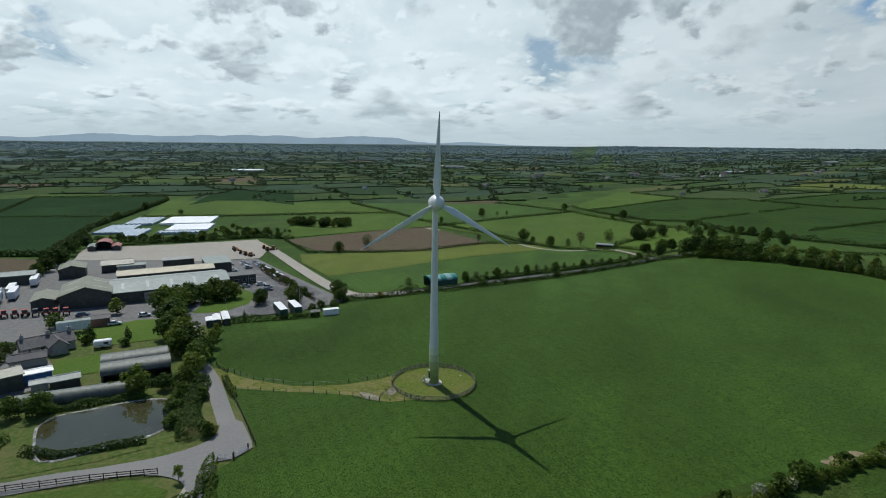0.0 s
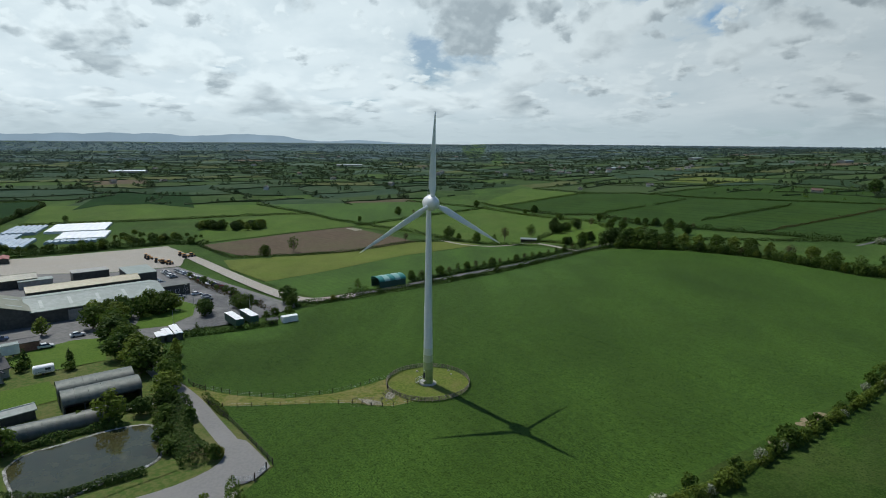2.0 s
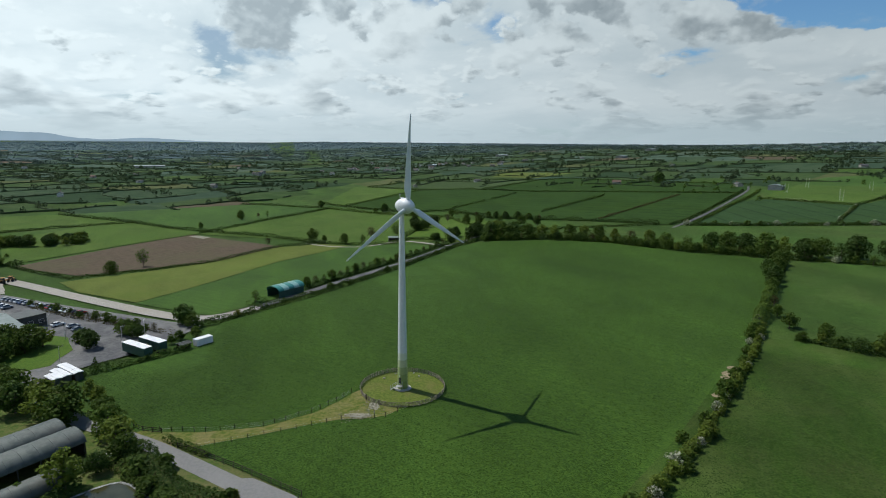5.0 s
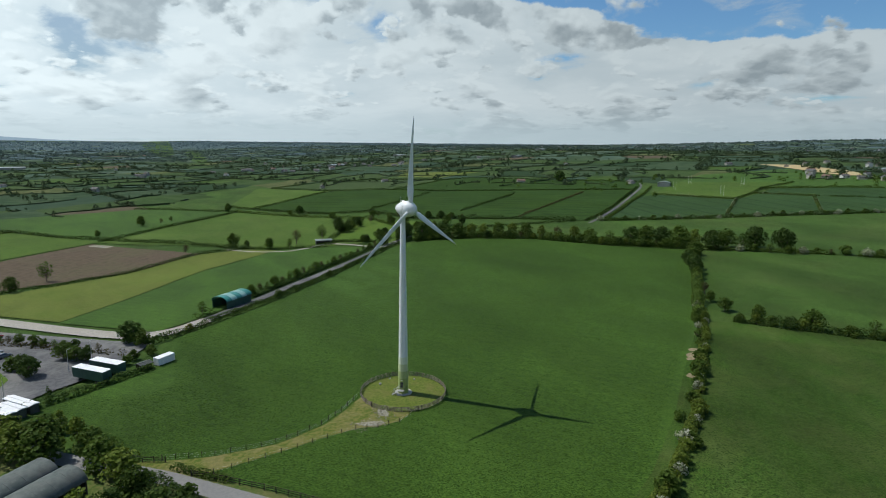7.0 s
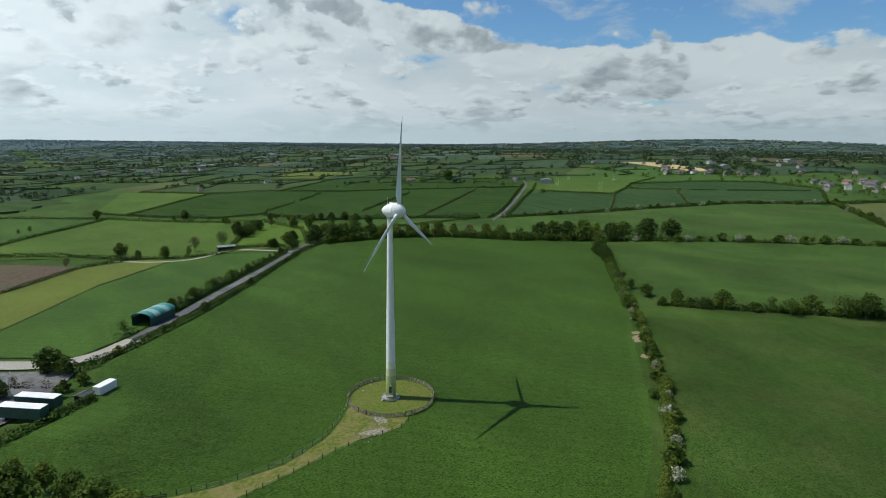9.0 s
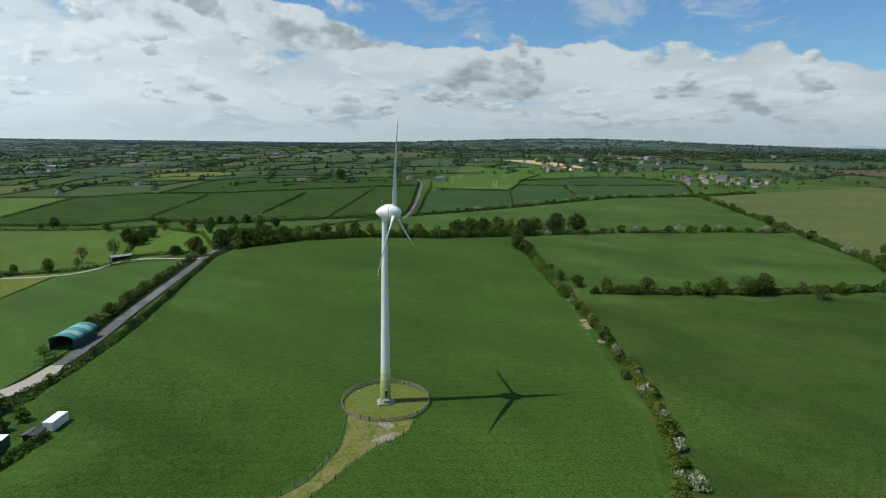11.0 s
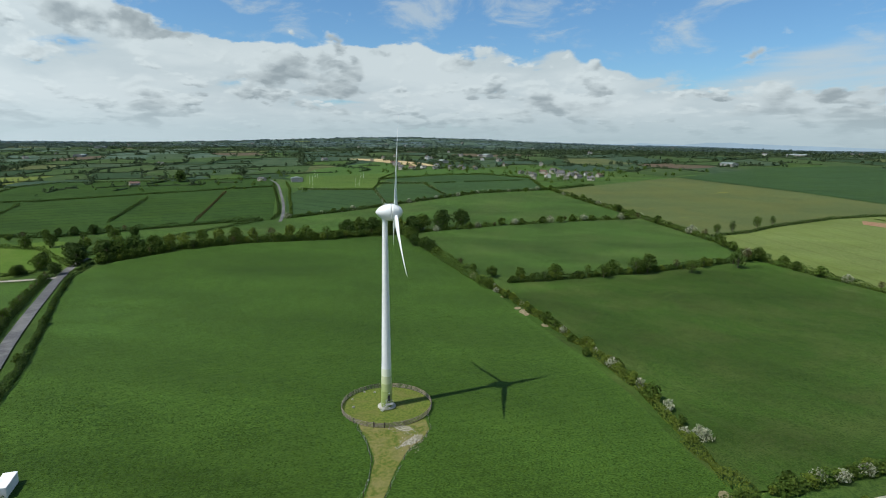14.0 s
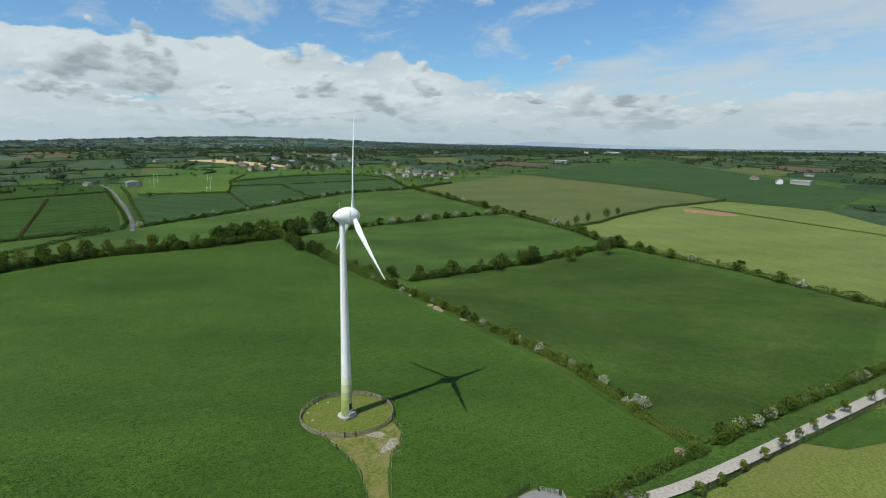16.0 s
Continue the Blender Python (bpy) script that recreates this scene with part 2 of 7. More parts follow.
BARLEY = surface("barley", (0.096, 0.132, 0.036), (0.120, 0.150, 0.048), 0.8, 0.88, 0.6, (0.096, 0.132, 0.026), 0.03, 0.5,
                 rows=(16.0, radians(60), (0.085, 0.108, 0.026), 0.5, 0.93), spec=0.05, mottle=0.3)
TILLED = surface("tilled_soil", (0.066, 0.050, 0.033), (0.094, 0.072, 0.047), 0.6, 0.95, 0.6, (0.075, 0.080, 0.035), 0.03, 0.5,
                 rows=(6.0, radians(35), (0.10, 0.075, 0.05), 0.4, 0.7), spec=0.1)
STUBBLE = surface("stubble", (0.36, 0.27, 0.13), (0.42, 0.33, 0.17), 0.5, 0.9, 0.3, (0.34, 0.30, 0.15), 0.02, 0.4)
LAWN = surface("lawn", (0.046, 0.094, 0.010), (0.068, 0.118, 0.015), 1.8, 0.9, 0.5, (0.095, 0.135, 0.024), 0.08, 0.45, spec=0.1)
DRY_GRASS = surface("dry_grass", (0.066, 0.098, 0.014), (0.105, 0.130, 0.024), 1.8, 0.92, 0.7, (0.132, 0.118, 0.040), 0.22, 0.5, spec=0.12)
PATH_GRASS = surface("path_grass", (0.066, 0.098, 0.014), (0.130, 0.130, 0.034), 1.1, 0.92, 0.8, (0.190, 0.155, 0.070), 0.22, 0.6, spec=0.1)
PADDOCK = surface("paddock_grass", (0.078, 0.112, 0.022), (0.128, 0.150, 0.038), 1.6, 0.92, 0.9, (0.135, 0.138, 0.046), 0.06, 0.6, spec=0.05, mottle=0.3)
VERGE = surface("verge", (0.046, 0.082, 0.014), (0.086, 0.100, 0.028), 0.9, 0.92, 0.5, (0.13, 0.115, 0.05), 0.08, 0.5, spec=0.12)
EARTH = surface("bare_earth", (0.17, 0.135, 0.078), (0.25, 0.205, 0.13), 1.5, 0.95, 0.5, (0.10, 0.11, 0.035), 0.5, 0.6)
RED_SOIL = surface("red_soil", (0.20, 0.105, 0.055), (0.26, 0.15, 0.085), 0.5, 0.95, 0.5, (0.15, 0.12, 0.06), 0.08, 0.5)
STONES = surface("crushed_stone", (0.15, 0.145, 0.10), (0.30, 0.28, 0.23), 2.2, 0.95, 0.7, (0.14, 0.13, 0.07), 0.5, 0.7)
GRAVEL = surface("gravel", (0.24, 0.225, 0.19), (0.33, 0.31, 0.27), 1.8, 0.95, 0.4, (0.27, 0.245, 0.20), 0.10, 0.6)
ASPHALT = surface("asphalt", (0.060, 0.062, 0.064), (0.088, 0.089, 0.090), 0.8, 0.85, 0.15, (0.175, 0.172, 0.165), 0.10, 0.6)
FARM_ROAD = surface("farm_road", (0.156, 0.155, 0.148), (0.176, 0.174, 0.166), 1.6, 0.9, 0.15, (0.205, 0.200, 0.188), 0.06, 0.6)
CONCRETE = surface("concrete_yard", (0.100, 0.101, 0.098), (0.140, 0.140, 0.135), 0.7, 0.85, 0.15, (0.13, 0.125, 0.115), 0.07, 0.7)
PAINT_LINE = surface("road_paint", (0.62, 0.62, 0.60), (0.75, 0.75, 0.72), 3.0, 0.7)
LEAF = leafy("leaves_green", (0.050, 0.094, 0.014), (0.104, 0.152, 0.027), 0.35, 0.42)
LEAF_DARK = leafy("leaves_dark", (0.034, 0.070, 0.014), (0.074, 0.116, 0.024), 0.45, 0.42)
LEAF_LIGHT = leafy("leaves_fresh", (0.098, 0.146, 0.019), (0.160, 0.205, 0.036), 0.35, 0.42)
LEAF_YELLOW = leafy("leaves_yellow", (0.110, 0.130, 0.018), (0.160, 0.170, 0.030))
LEAF_BROWN = leafy("leaves_bronze", (0.060, 0.052, 0.020), (0.090, 0.082, 0.030))
# far foliage: distance haze painted into the leaf colours, greyer and bluer each step
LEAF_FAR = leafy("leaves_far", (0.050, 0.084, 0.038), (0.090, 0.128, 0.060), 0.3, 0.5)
LEAF_HAZE_MID = leafy("leaves_haze_mid", (0.080, 0.124, 0.100), (0.120, 0.168, 0.134), 0.3, 0.5)
LEAF_HAZY = leafy("leaves_haze_thick", (0.112, 0.166, 0.182), (0.145, 0.205, 0.218), 0.3, 0.5)
BLOSSOM = leafy("may_blossom", (0.11, 0.155, 0.045), (0.56, 0.56, 0.44), 0.2, 0.3)
BARK = surface("bark", (0.075, 0.060, 0.045), (0.13, 0.11, 0.085), 5.0, 0.9, 0.5)
WHITE_COAT = surface("white_coating", (0.66, 0.68, 0.69), (0.70, 0.72, 0.72), 0.8, 0.38, 0.0, (0.62, 0.64, 0.64), 0.3, 0.5, spec=0.5)
BLADE_COAT = surface("blade_coating", (0.70, 0.72, 0.74), (0.75, 0.77, 0.78), 1.5, 0.35, 0.0, (0.62, 0.64, 0.64), 0.4, 0.4, spec=0.5)
GREENS = [surface("tower_green", c, [v * 1.06 for v in c], 1.0, 0.42, 0.0, [v * 0.93 for v in c], 0.6, 0.5, spec=0.5)
          for c in ((0.20, 0.26, 0.075), (0.25, 0.31, 0.105), (0.32, 0.375, 0.165), (0.46, 0.50, 0.30), (0.62, 0.655, 0.52))]
DARK_METAL = surface("dark_metal", (0.045, 0.05, 0.055), (0.07, 0.075, 0.08), 3.0, 0.5, metal=0.6)
GALVANISED = surface("galvanised_steel", (0.38, 0.39, 0.40), (0.48, 0.49, 0.50), 4.0, 0.45, metal=0.7)
TIMBER = surface("weathered_timber", (0.15, 0.125, 0.095), (0.23, 0.20, 0.16), 4.0, 0.9, 0.4, vary=0.2, stretch=(1, 1, 0.2))
TIMBER_DARK = surface("creosoted_timber", (0.032, 0.026, 0.020), (0.060, 0.048, 0.036), 4.0, 0.9, 0.4, vary=0.2, stretch=(1, 1, 0.2))
PLINTH = surface("concrete_plinth", (0.36, 0.34, 0.30), (0.46, 0.44, 0.40), 3.0, 0.9, 0.3, (0.30, 0.29, 0.24), 0.5, 0.5)


# ---------------------------------------------------------------- the lie of the land
def ease(v):
    v = min(1.0, max(0.0, v))
    return v * v * (3 - 2 * v)


def lift(x, y):
    r = math.hypot(x, y)
    ramp = 0.053 * 30 * math.log1p(math.exp(max(-30.0, min(x, 900.0) / 30 - 100 / 30)))
    west = -6.2 * ease((y - 10) / 230) * ease((150 - x) / 130) * (1 - ease((r - 330) / 600))
    west -= 1.2 * ease((-x - 25) / 40) * ease((y - 5) / 45) * (1 - ease((r - 330) / 600))
    # far ground raised and lowered so the horizon fits the camera's view
    far = 46 * ease((r - 900) / 4000) * (1 - 0.8 * ease((x - 200) / 800))
    far -= 36 * ease((-y - 250) / 1300) * ease((r - 1200) / 2400)
    hill = 0.0
    for cx, cy, rise, sx in ((2450, 960, 33, 480), (1950, 1500, 8, 480), (3100, 500, 10, 600)):
        hill += rise * math.exp(-((x - cx) ** 2 + (y - cy) ** 2) / (2 * sx * sx))
    return ramp + west + far + hill


LEVEL = lift(0, 0)


def land(x, y):
    return lift(x, y) - LEVEL


def mesh_object(name, verts, faces, material, parent=None, smooth=False):
    me = bpy.data.meshes.new(name)
    me.from_pydata(verts, [], faces)
    for m in material if isinstance(material, (list, tuple)) else [material]:
        me.materials.append(m)
    if smooth:
        me.polygons.foreach_set("use_smooth", [True] * len(me.polygons))
    me.update()
    ob = new(name, me)
    ob.parent = parent
    return ob


def part(name, bm, material, parent, label="", smooth=False):
    """One bmesh as one mesh object under a thing or under a part."""
    me = bpy.data.meshes.new(name)
    bm.to_mesh(me)
    bm.free()
    for m in material if isinstance(material, (list, tuple)) else [material]:
        me.materials.append(m)
    if smooth:
        me.polygons.foreach_set("use_smooth", [True] * len(me.polygons))
    ob = new(name, me)
    ob.parent = parent
    if label:
        tagged(ob, label)
    return ob


def inside(x, y, poly):
    hit = False
    for (ax, ay), (bx, by) in zip(poly, poly[1:] + poly[:1]):
        if (ay > y) != (by > y) and x < (bx - ax) * (y - ay) / (by - ay) + ax:
            hit = not hit
    return hit


def along(pts, step):
    """Points every step metres along a line, with the way there."""
    out = []
    for (ax, ay), (bx, by) in zip(pts, pts[1:]):
        d = math.hypot(bx - ax, by - ay)
        k = max(1, round(d / step))
        out += [(ax + (bx - ax) * i / k, ay + (by - ay) * i / k, (bx - ax) / d, (by - ay) / d) for i in range(k)]
    out.append((*pts[-1], out[-1][2], out[-1][3]))
    return out


def sheet(name, poly, material, label, category, above=0.0, cell=16.0, wobble=0.0):
    """A piece of ground: a polygon draped on the land."""
    from mathutils.geometry import delaunay_2d_cdt
    rim = [(x, y) for x, y, _, _ in along(poly + poly[:1], cell if not wobble else wobble * 3)[:-1]]
    if wobble:
        rim = [(x + wobble * noise.noise((x * 0.13, y * 0.13, 3.0)), y + wobble * noise.noise((x * 0.13, y * 0.13, 8.0))) for x, y in rim]
    xs, ys = [p[0] for p in rim], [p[1] for p in rim]
    pts = [Vector(p) for p in rim]
    i0, i1, j0, j1 = (math.floor(v / cell) for v in (min(xs), max(xs), min(ys), max(ys)))
    for i in range(i0, i1 + 2):
        for j in range(j0, j1 + 2):
            x, y = i * cell, j * cell
            if inside(x, y, rim) and min((x - a) ** 2 + (y - b) ** 2 for a, b in rim) > (cell * 0.3) ** 2:
                pts.append(Vector((x, y)))
    k = len(rim)
    verts, _, faces, *_ = delaunay_2d_cdt(pts, [], [list(range(k))], 1, 1e-4)
    ob = mesh_object(name, [(v.x, v.y, land(v.x, v.y) + above) for v in verts], faces, material, smooth=True)
    if ob.data.polygons and ob.data.polygons[0].normal.z < 0:
        ob.data.flip_normals()
    return tagged(ob, label, category, kind="structure")


def strip(name, pts, width, material, label, category, above=0.05, step=6.0):
    """A road: a band of even width draped on the land."""
    pts = rounded(pts)
    line = along(pts, step)
    verts, faces = [], []
    for i, (x, y, _, _) in enumerate(line):
        a, b = line[max(0, i - 1)], line[min(len(line) - 1, i + 1)]
        tx, ty = b[0] - a[0], b[1] - a[1]
        d = math.hypot(tx, ty) or 1
        for s in (-0.5, 0.5):
            px, py = x - ty / d * width * s, y + tx / d * width * s
            verts.append((px, py, land(px, py) + above))
    faces = [(2 * i, 2 * i + 2, 2 * i + 3, 2 * i + 1) for i in range(len(line) - 1)]
    ob = mesh_object(name, verts, faces, material, smooth=True)
    if ob.data.polygons[0].normal.z < 0:
        ob.data.flip_normals()
    return tagged(ob, label, category, kind="structure")


def rounded(pts, rounds=2):
    """The same line with its corners cut."""
    for _ in range(rounds):
        out = [pts[0]]
        for (ax, ay), (bx, by) in zip(pts, pts[1:]):
            out += [(ax * 0.75 + bx * 0.25, ay * 0.75 + by * 0.25), (ax * 0.25 + bx * 0.75, ay * 0.25 + by * 0.75)]
        pts = out + [pts[-1]]
    return pts


# the ground, one sheet out to the horizon
radii = [0]
while radii[-1] < 4900:
    radii.append(radii[-1] + max(14, radii[-1] * 0.06))
radii[-1] = 4950
ring = 128
verts = [(0, 0, land(0, 0) - 0.35)]
faces = []
for i, r in enumerate(radii[1:]):
    for j in range(ring):
        x, y = r * math.sin(2 * math.pi * j / ring), r * math.cos(2 * math.pi * j / ring)
        verts.append((x, y, land(x, y) - 0.35))
for j in range(ring):
    faces.append((0, 1 + (j + 1) % ring, 1 + j))
    for i in range(len(radii) - 2):
        a, b = 1 + i * ring + j, 1 + i * ring + (j + 1) % ring
        faces.append((a, b, b + ring, a + ring))
ground = mesh_object("ground", verts, faces, PASTURE_DARK, smooth=True)
tagged(ground, "open farmland of grass reaching the horizon", "ground", kind="structure")

# ---------------------------------------------------------------- fields
sheet("field_1", [(-80.8, 28.9), (-62.7, 49.3), (-48.2, 53.9), (-46.2, 72.4), (-37, 79), (-27, 87), (-10, 102), (17, 130), (51, 166), (81, 193), (105, 194), (131.9, 175.9), (156.8, 152.4), (179.2, 109.2), (204.1, 76.9),
                  (151.5, 34.1), (109.9, 2.1), (73.8, -21.6), (48.8, -39.1), (26.3, -52.7), (5, -62), (-11, -71), (-21, -60), (-29, -47), (-26, -38), (-46.7, -14.7), (-59.1, -3.7), (-71.2, 6.7)],
      PASTURE, "large even green pasture round the wind turbine", "field")
sheet("field_2", [(204.1, 76.9), (120.4, -3.9), (150.5, -53.1), (191.1, -105.3), (296.2, -57.1), (279.8, -22.6), (244.8, 31.5), (223.1, 60.3)], PASTURE_DARK, "dark green pasture between hedges", "field")
sheet("field_3", [(120.4, -3.9), (150.5, -53.1), (191.1, -105.3), (200.1, -117.5), (145.3, -152.5), (91.9, -183.5), (68.5, -200.1), (30, -139), (-7, -79), (-11, -71), (5, -62), (26.3, -52.7), (48.8, -39.1), (73.8, -21.6), (109.9, 2.1)],
      PASTURE_WORN, "grazed pasture with browned patches", "field")
sheet("field_4", [(105, 196.2), (131.9, 178), (156.8, 154.4), (179.2, 111.2), (204.1, 78.9), (223.1, 62.4), (244.8, 33.6), (279.8, -20.6), (296.2, -55.1), (430.2, 21), (393.3, 79.3), (291.4, 137.5), (232, 176.6), (117.2, 216.9)],
      PASTURE_DARK, "green pasture behind the tree line", "field")
sheet("field_5", [(298.1, -57.1), (430.2, 19), (476.6, -16.9), (572, -98), (479, -188), (407, -240), (371, -246), (331, -180), (291, -138), (264.8, -117.4), (250, -98)], OLIVE, "olive field of grass in seed with yellow patches", "field")
sheet("field_6", [(226, -101), (249, -100.5), (263, -119), (289.5, -140), (329, -182), (367, -247), (323.7, -302.1), (207.1, -305.7), (69.6, -202.2), (91.9, -185.6), (145.3, -154.6), (191, -118)], BARLEY, "pale yellow-green barley field", "field")
sheet("field_7", [(373, -249), (408.5, -243), (481, -190.5), (574, -100.5), (700, -200), (780, -330), (560.5, -380.6), (431.9, -414.6), (323.7, -304.1), (367, -250)], CEREAL_BLUE, "dark blue-green cereal field", "field")
sheet("field_8", [(372, 256), (475, 310), (541, 225), (404, 186)], PASTURE_LIGHT, "bright mown playing field", "field")
sheet("field_9", [(238, 181.5), (326, 240), (370, 254), (390.4, 184), (316.6, 139.8), (280.9, 146.8)], CEREAL_BLUE, "dark green cereal field with tramlines", "field")
sheet("field_10", [(436, 199), (450, 156), (372, 107), (326, 124), (317, 139), (392, 184)], CEREAL_BLUE, "dark cereal field beside the playing field", "field")
sheet("field_25", [(452, 154), (508.6, 51.2), (436, 27), (418, 54), (374.4, 105.9)], CEREAL_BLUE, "dark cereal field beside the village", "field")
sheet("field_26", [(438, 201), (473, 216), (528, 169), (554, 117), (524, 57), (510, 54), (454, 157)], CEREAL_BLUE, "narrow dark cereal field below the village", "field")
sheet("field_27", [(541, 225), (475, 310), (560, 350), (690, 320), (650, 215), (620, 130), (590, 60), (540, 20), (510, 40), (526, 57), (556, 117), (530, 170), (476, 216)], PASTURE, "rough green ground round the village", "field", -0.06)
sheet("field_11", [(226, 185), (404, 301), (388, 294), (357, 326), (310.5, 372), (248.5, 428), (226, 427), (127, 347), (123, 336), (137, 279), (173, 246), (200.5, 219)], CEREAL, "dark green cereal field with tramlines", "field")
sheet("field_28", [(406, 304), (452, 341), (394, 453), (354, 547), (314, 552), (205, 500), (249.5, 430), (311.5, 373.5), (358, 327.5), (389, 296)], CEREAL, "dark green cereal field behind a hedge", "field")
sheet("field_29", [(210, 490), (312, 553), (301, 566), (263, 618), (194, 663), (103, 623), (152, 532)], HEATH_CROP, "pale grey-green crop field", "field")
sheet("field_30", [(290, 651), (326, 587), (411, 621), (354, 705), (330, 723)], MEADOW, "long yellowish meadow", "field", 0.1)
sheet("field_12", [(226, 429), (248, 430), (204, 500), (150, 530), (46, 447), (91, 362), (126, 348)], CEREAL, "dark green cereal field", "field")
sheet("field_31", [(29, 482), (45, 449), (149, 531), (101, 622), (88, 640)], PASTURE_LIGHT, "light green field behind a hedge", "field")
sheet("field_13", [(93, 198), (117.7, 246.4), (109.3, 304.4), (79.6, 345.8), (30.5, 434.6), (-76.5, 316.4), (7.6, 246.7), (42.8, 230.3), (75.6, 218.8)], PASTURE_LIGHT, "bright green pasture with lone trees", "field")
sheet("field_32", [(57, 243), (72, 226), (80, 217.5), (92, 222), (107.3, 230.5), (130, 260), (128, 270), (108.6, 290.5), (93.5, 305)], LAWN, "small bright green field behind the road hedge", "field", 0.05)
sheet("field_14", [(-122.7, 171.7), (-58.9, 205.5), (-23.4, 239.2), (5.4, 243.2), (20.9, 232.9), (-24.6, 190.4), (-80.4, 116.6), (-108.6, 146.2)], MEADOW, "yellowish hay meadow", "field")
sheet("field_15", [(-80.4, 115.4), (-24.6, 189.1), (22.1, 231.8), (40.6, 228.4), (72, 204), (43, 177), (13, 146), (-11, 119), (-34, 94.7), (-50.1, 84.7)], PASTURE, "green strip of pasture beside the access road", "field")
sheet("field_16", [(-158.5, 222), (-118.6, 186.2), (-58.8, 207.9), (-21.2, 240.9), (-67.8, 298.3), (-79.3, 312.9), (-115.3, 278)], TILLED, "bare brown tilled field", "field")
sheet("field_17", [(-198.8, 318.2), (-165, 227.4), (-117.4, 280.1), (-81.2, 314.1), (-69.7, 322.1), (-132.1, 386.8), (-157, 382.4)], PASTURE_LIGHT, "green pasture round a copse", "field")
sheet("field_18", [(-269.1, 111.9), (-247.5, 118.7), (-322.5, 226.2), (-395.3, 405.6), (-424.8, 435.5), (-535.2, 372.4), (-647.4, 203.7), (-503, 54)], WHEAT, "dark green cereal field behind a hedge", "field")
sheet("field_33", [(-350, 378.5), (-411, 524), (-327, 560), (-253, 417), (-310, 439.5), (-348, 425)], WHEAT, "dark green wheat field beyond the greenhouses", "field", 0.1)
sheet("field_19", [(-330.4, 292.3), (-268.4, 321.9), (-182, 372), (-134.1, 387.8), (-203.7, 451.1), (-310, 437.3), (-395.3, 405.6)], PASTURE_LIGHT, "pale green grass field", "field")
sheet("field_20", [(-74.5, 320.6), (-32.2, 367.7), (29.3, 437.7), (-52.3, 497.8), (-201.6, 452.1), (-132.1, 388.9)], PASTURE, "green pasture", "field")
sheet("field_21", [(-266.2, 107.1), (-220.7, 111.5), (-199.1, 75.6), (-209.8, 50.4), (-308.9, 29.6), (-386.4, 73.1)], TILLED, "bare brown soil beside the yard", "field")
sheet("field_22", [(-31.5, -60), (-25.4, -69.9), (-12.6, -88.2), (-1.6, -104.9), (19.4, -137.2), (48.4, -182.2), (60, -205), (20, -260), (-120, -230), (-109, -120), (-55, -92)], PADDOCK, "light yellow-green paddock beside the lane", "field")
sheet("field_24", [(-8.4, -94.6), (3, -112.6), (13, -130.5), (-6, -114), (-11, -103)], PASTURE, "darker patch of lush grass in the paddock", "field", 0.06, 6, 2.5)

# ---------------------------------------------------------------- far country: a patchwork of fields, hedges and woods
NEAR_COUNTRY = [(-640, 30), (-640, 380), (-420, 432), (-196, 444), (-51, 474), (90, 725), (220, 500), (400, 350), (500, 345), (650, 110), (620, -110),
                (790, -330), (600, -410), (440, -430), (320, -310), (200, -310), (60, -270), (-140, -240), (-300, -60)]
rng = random.Random(7)
# far fields: base colours muted and blued, the haze of distance painted in
HAZE_THIN = surface("haze_thin_fields", (0.030, 0.056, 0.028), (0.050, 0.078, 0.040), 0.05, 0.95, 0.3, (0.046, 0.066, 0.038), 0.01, 0.5, spec=0.02)
HAZE_MID = surface("haze_mid_fields", (0.046, 0.080, 0.056), (0.070, 0.104, 0.070), 0.03, 0.95, 0.2, (0.078, 0.098, 0.062), 0.006, 0.5, spec=0.02)
GRAZING_HAZY = surface("haze_thick_fields", (0.054, 0.086, 0.094), (0.070, 0.104, 0.108), 0.02, 0.95, 0.0, (0.100, 0.140, 0.128), 0.004, 0.5, spec=0.02)
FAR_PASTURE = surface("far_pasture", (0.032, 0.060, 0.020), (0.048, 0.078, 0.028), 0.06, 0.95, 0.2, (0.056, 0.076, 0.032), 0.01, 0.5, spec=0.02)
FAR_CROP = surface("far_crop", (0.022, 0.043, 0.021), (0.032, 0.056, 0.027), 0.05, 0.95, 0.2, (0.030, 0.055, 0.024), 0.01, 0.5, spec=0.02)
FAR_HAZE_CROP = surface("far_haze_crop", (0.030, 0.056, 0.034), (0.040, 0.067, 0.042), 0.05, 0.95, 0.2, (0.040, 0.064, 0.036), 0.01, 0.5, spec=0.02)
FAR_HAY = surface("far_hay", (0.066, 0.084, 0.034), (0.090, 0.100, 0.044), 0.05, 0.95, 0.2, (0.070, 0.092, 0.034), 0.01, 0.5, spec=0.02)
FIELD_KINDS = [FAR_PASTURE, HAZE_THIN, FAR_HAY, FAR_CROP, FAR_HAZE_CROP, PASTURE_WORN, OLIVE, TILLED, HAZE_THIN, HAZE_MID, GRAZING_HAZY]
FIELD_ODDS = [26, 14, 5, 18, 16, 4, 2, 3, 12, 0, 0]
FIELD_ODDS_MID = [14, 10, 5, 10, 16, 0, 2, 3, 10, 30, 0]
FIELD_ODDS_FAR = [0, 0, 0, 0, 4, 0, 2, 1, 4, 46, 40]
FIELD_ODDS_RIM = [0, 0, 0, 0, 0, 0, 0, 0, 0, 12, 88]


def warp(u, v):
    """The patchwork's grid, bent as old field boundaries are."""
    a = radians(33)
    x, y = u * math.cos(a) - v * math.sin(a), u * math.sin(a) + v * math.cos(a)
    x += 46 * noise.noise((u * 0.006, v * 0.006, 1.0)) + 30 * noise.noise((u * 0.019, v * 0.019, 5.0))
    y += 46 * noise.noise((u * 0.006, v * 0.006, 2.0)) + 30 * noise.noise((u * 0.019, v * 0.019, 6.0))
    return x, y


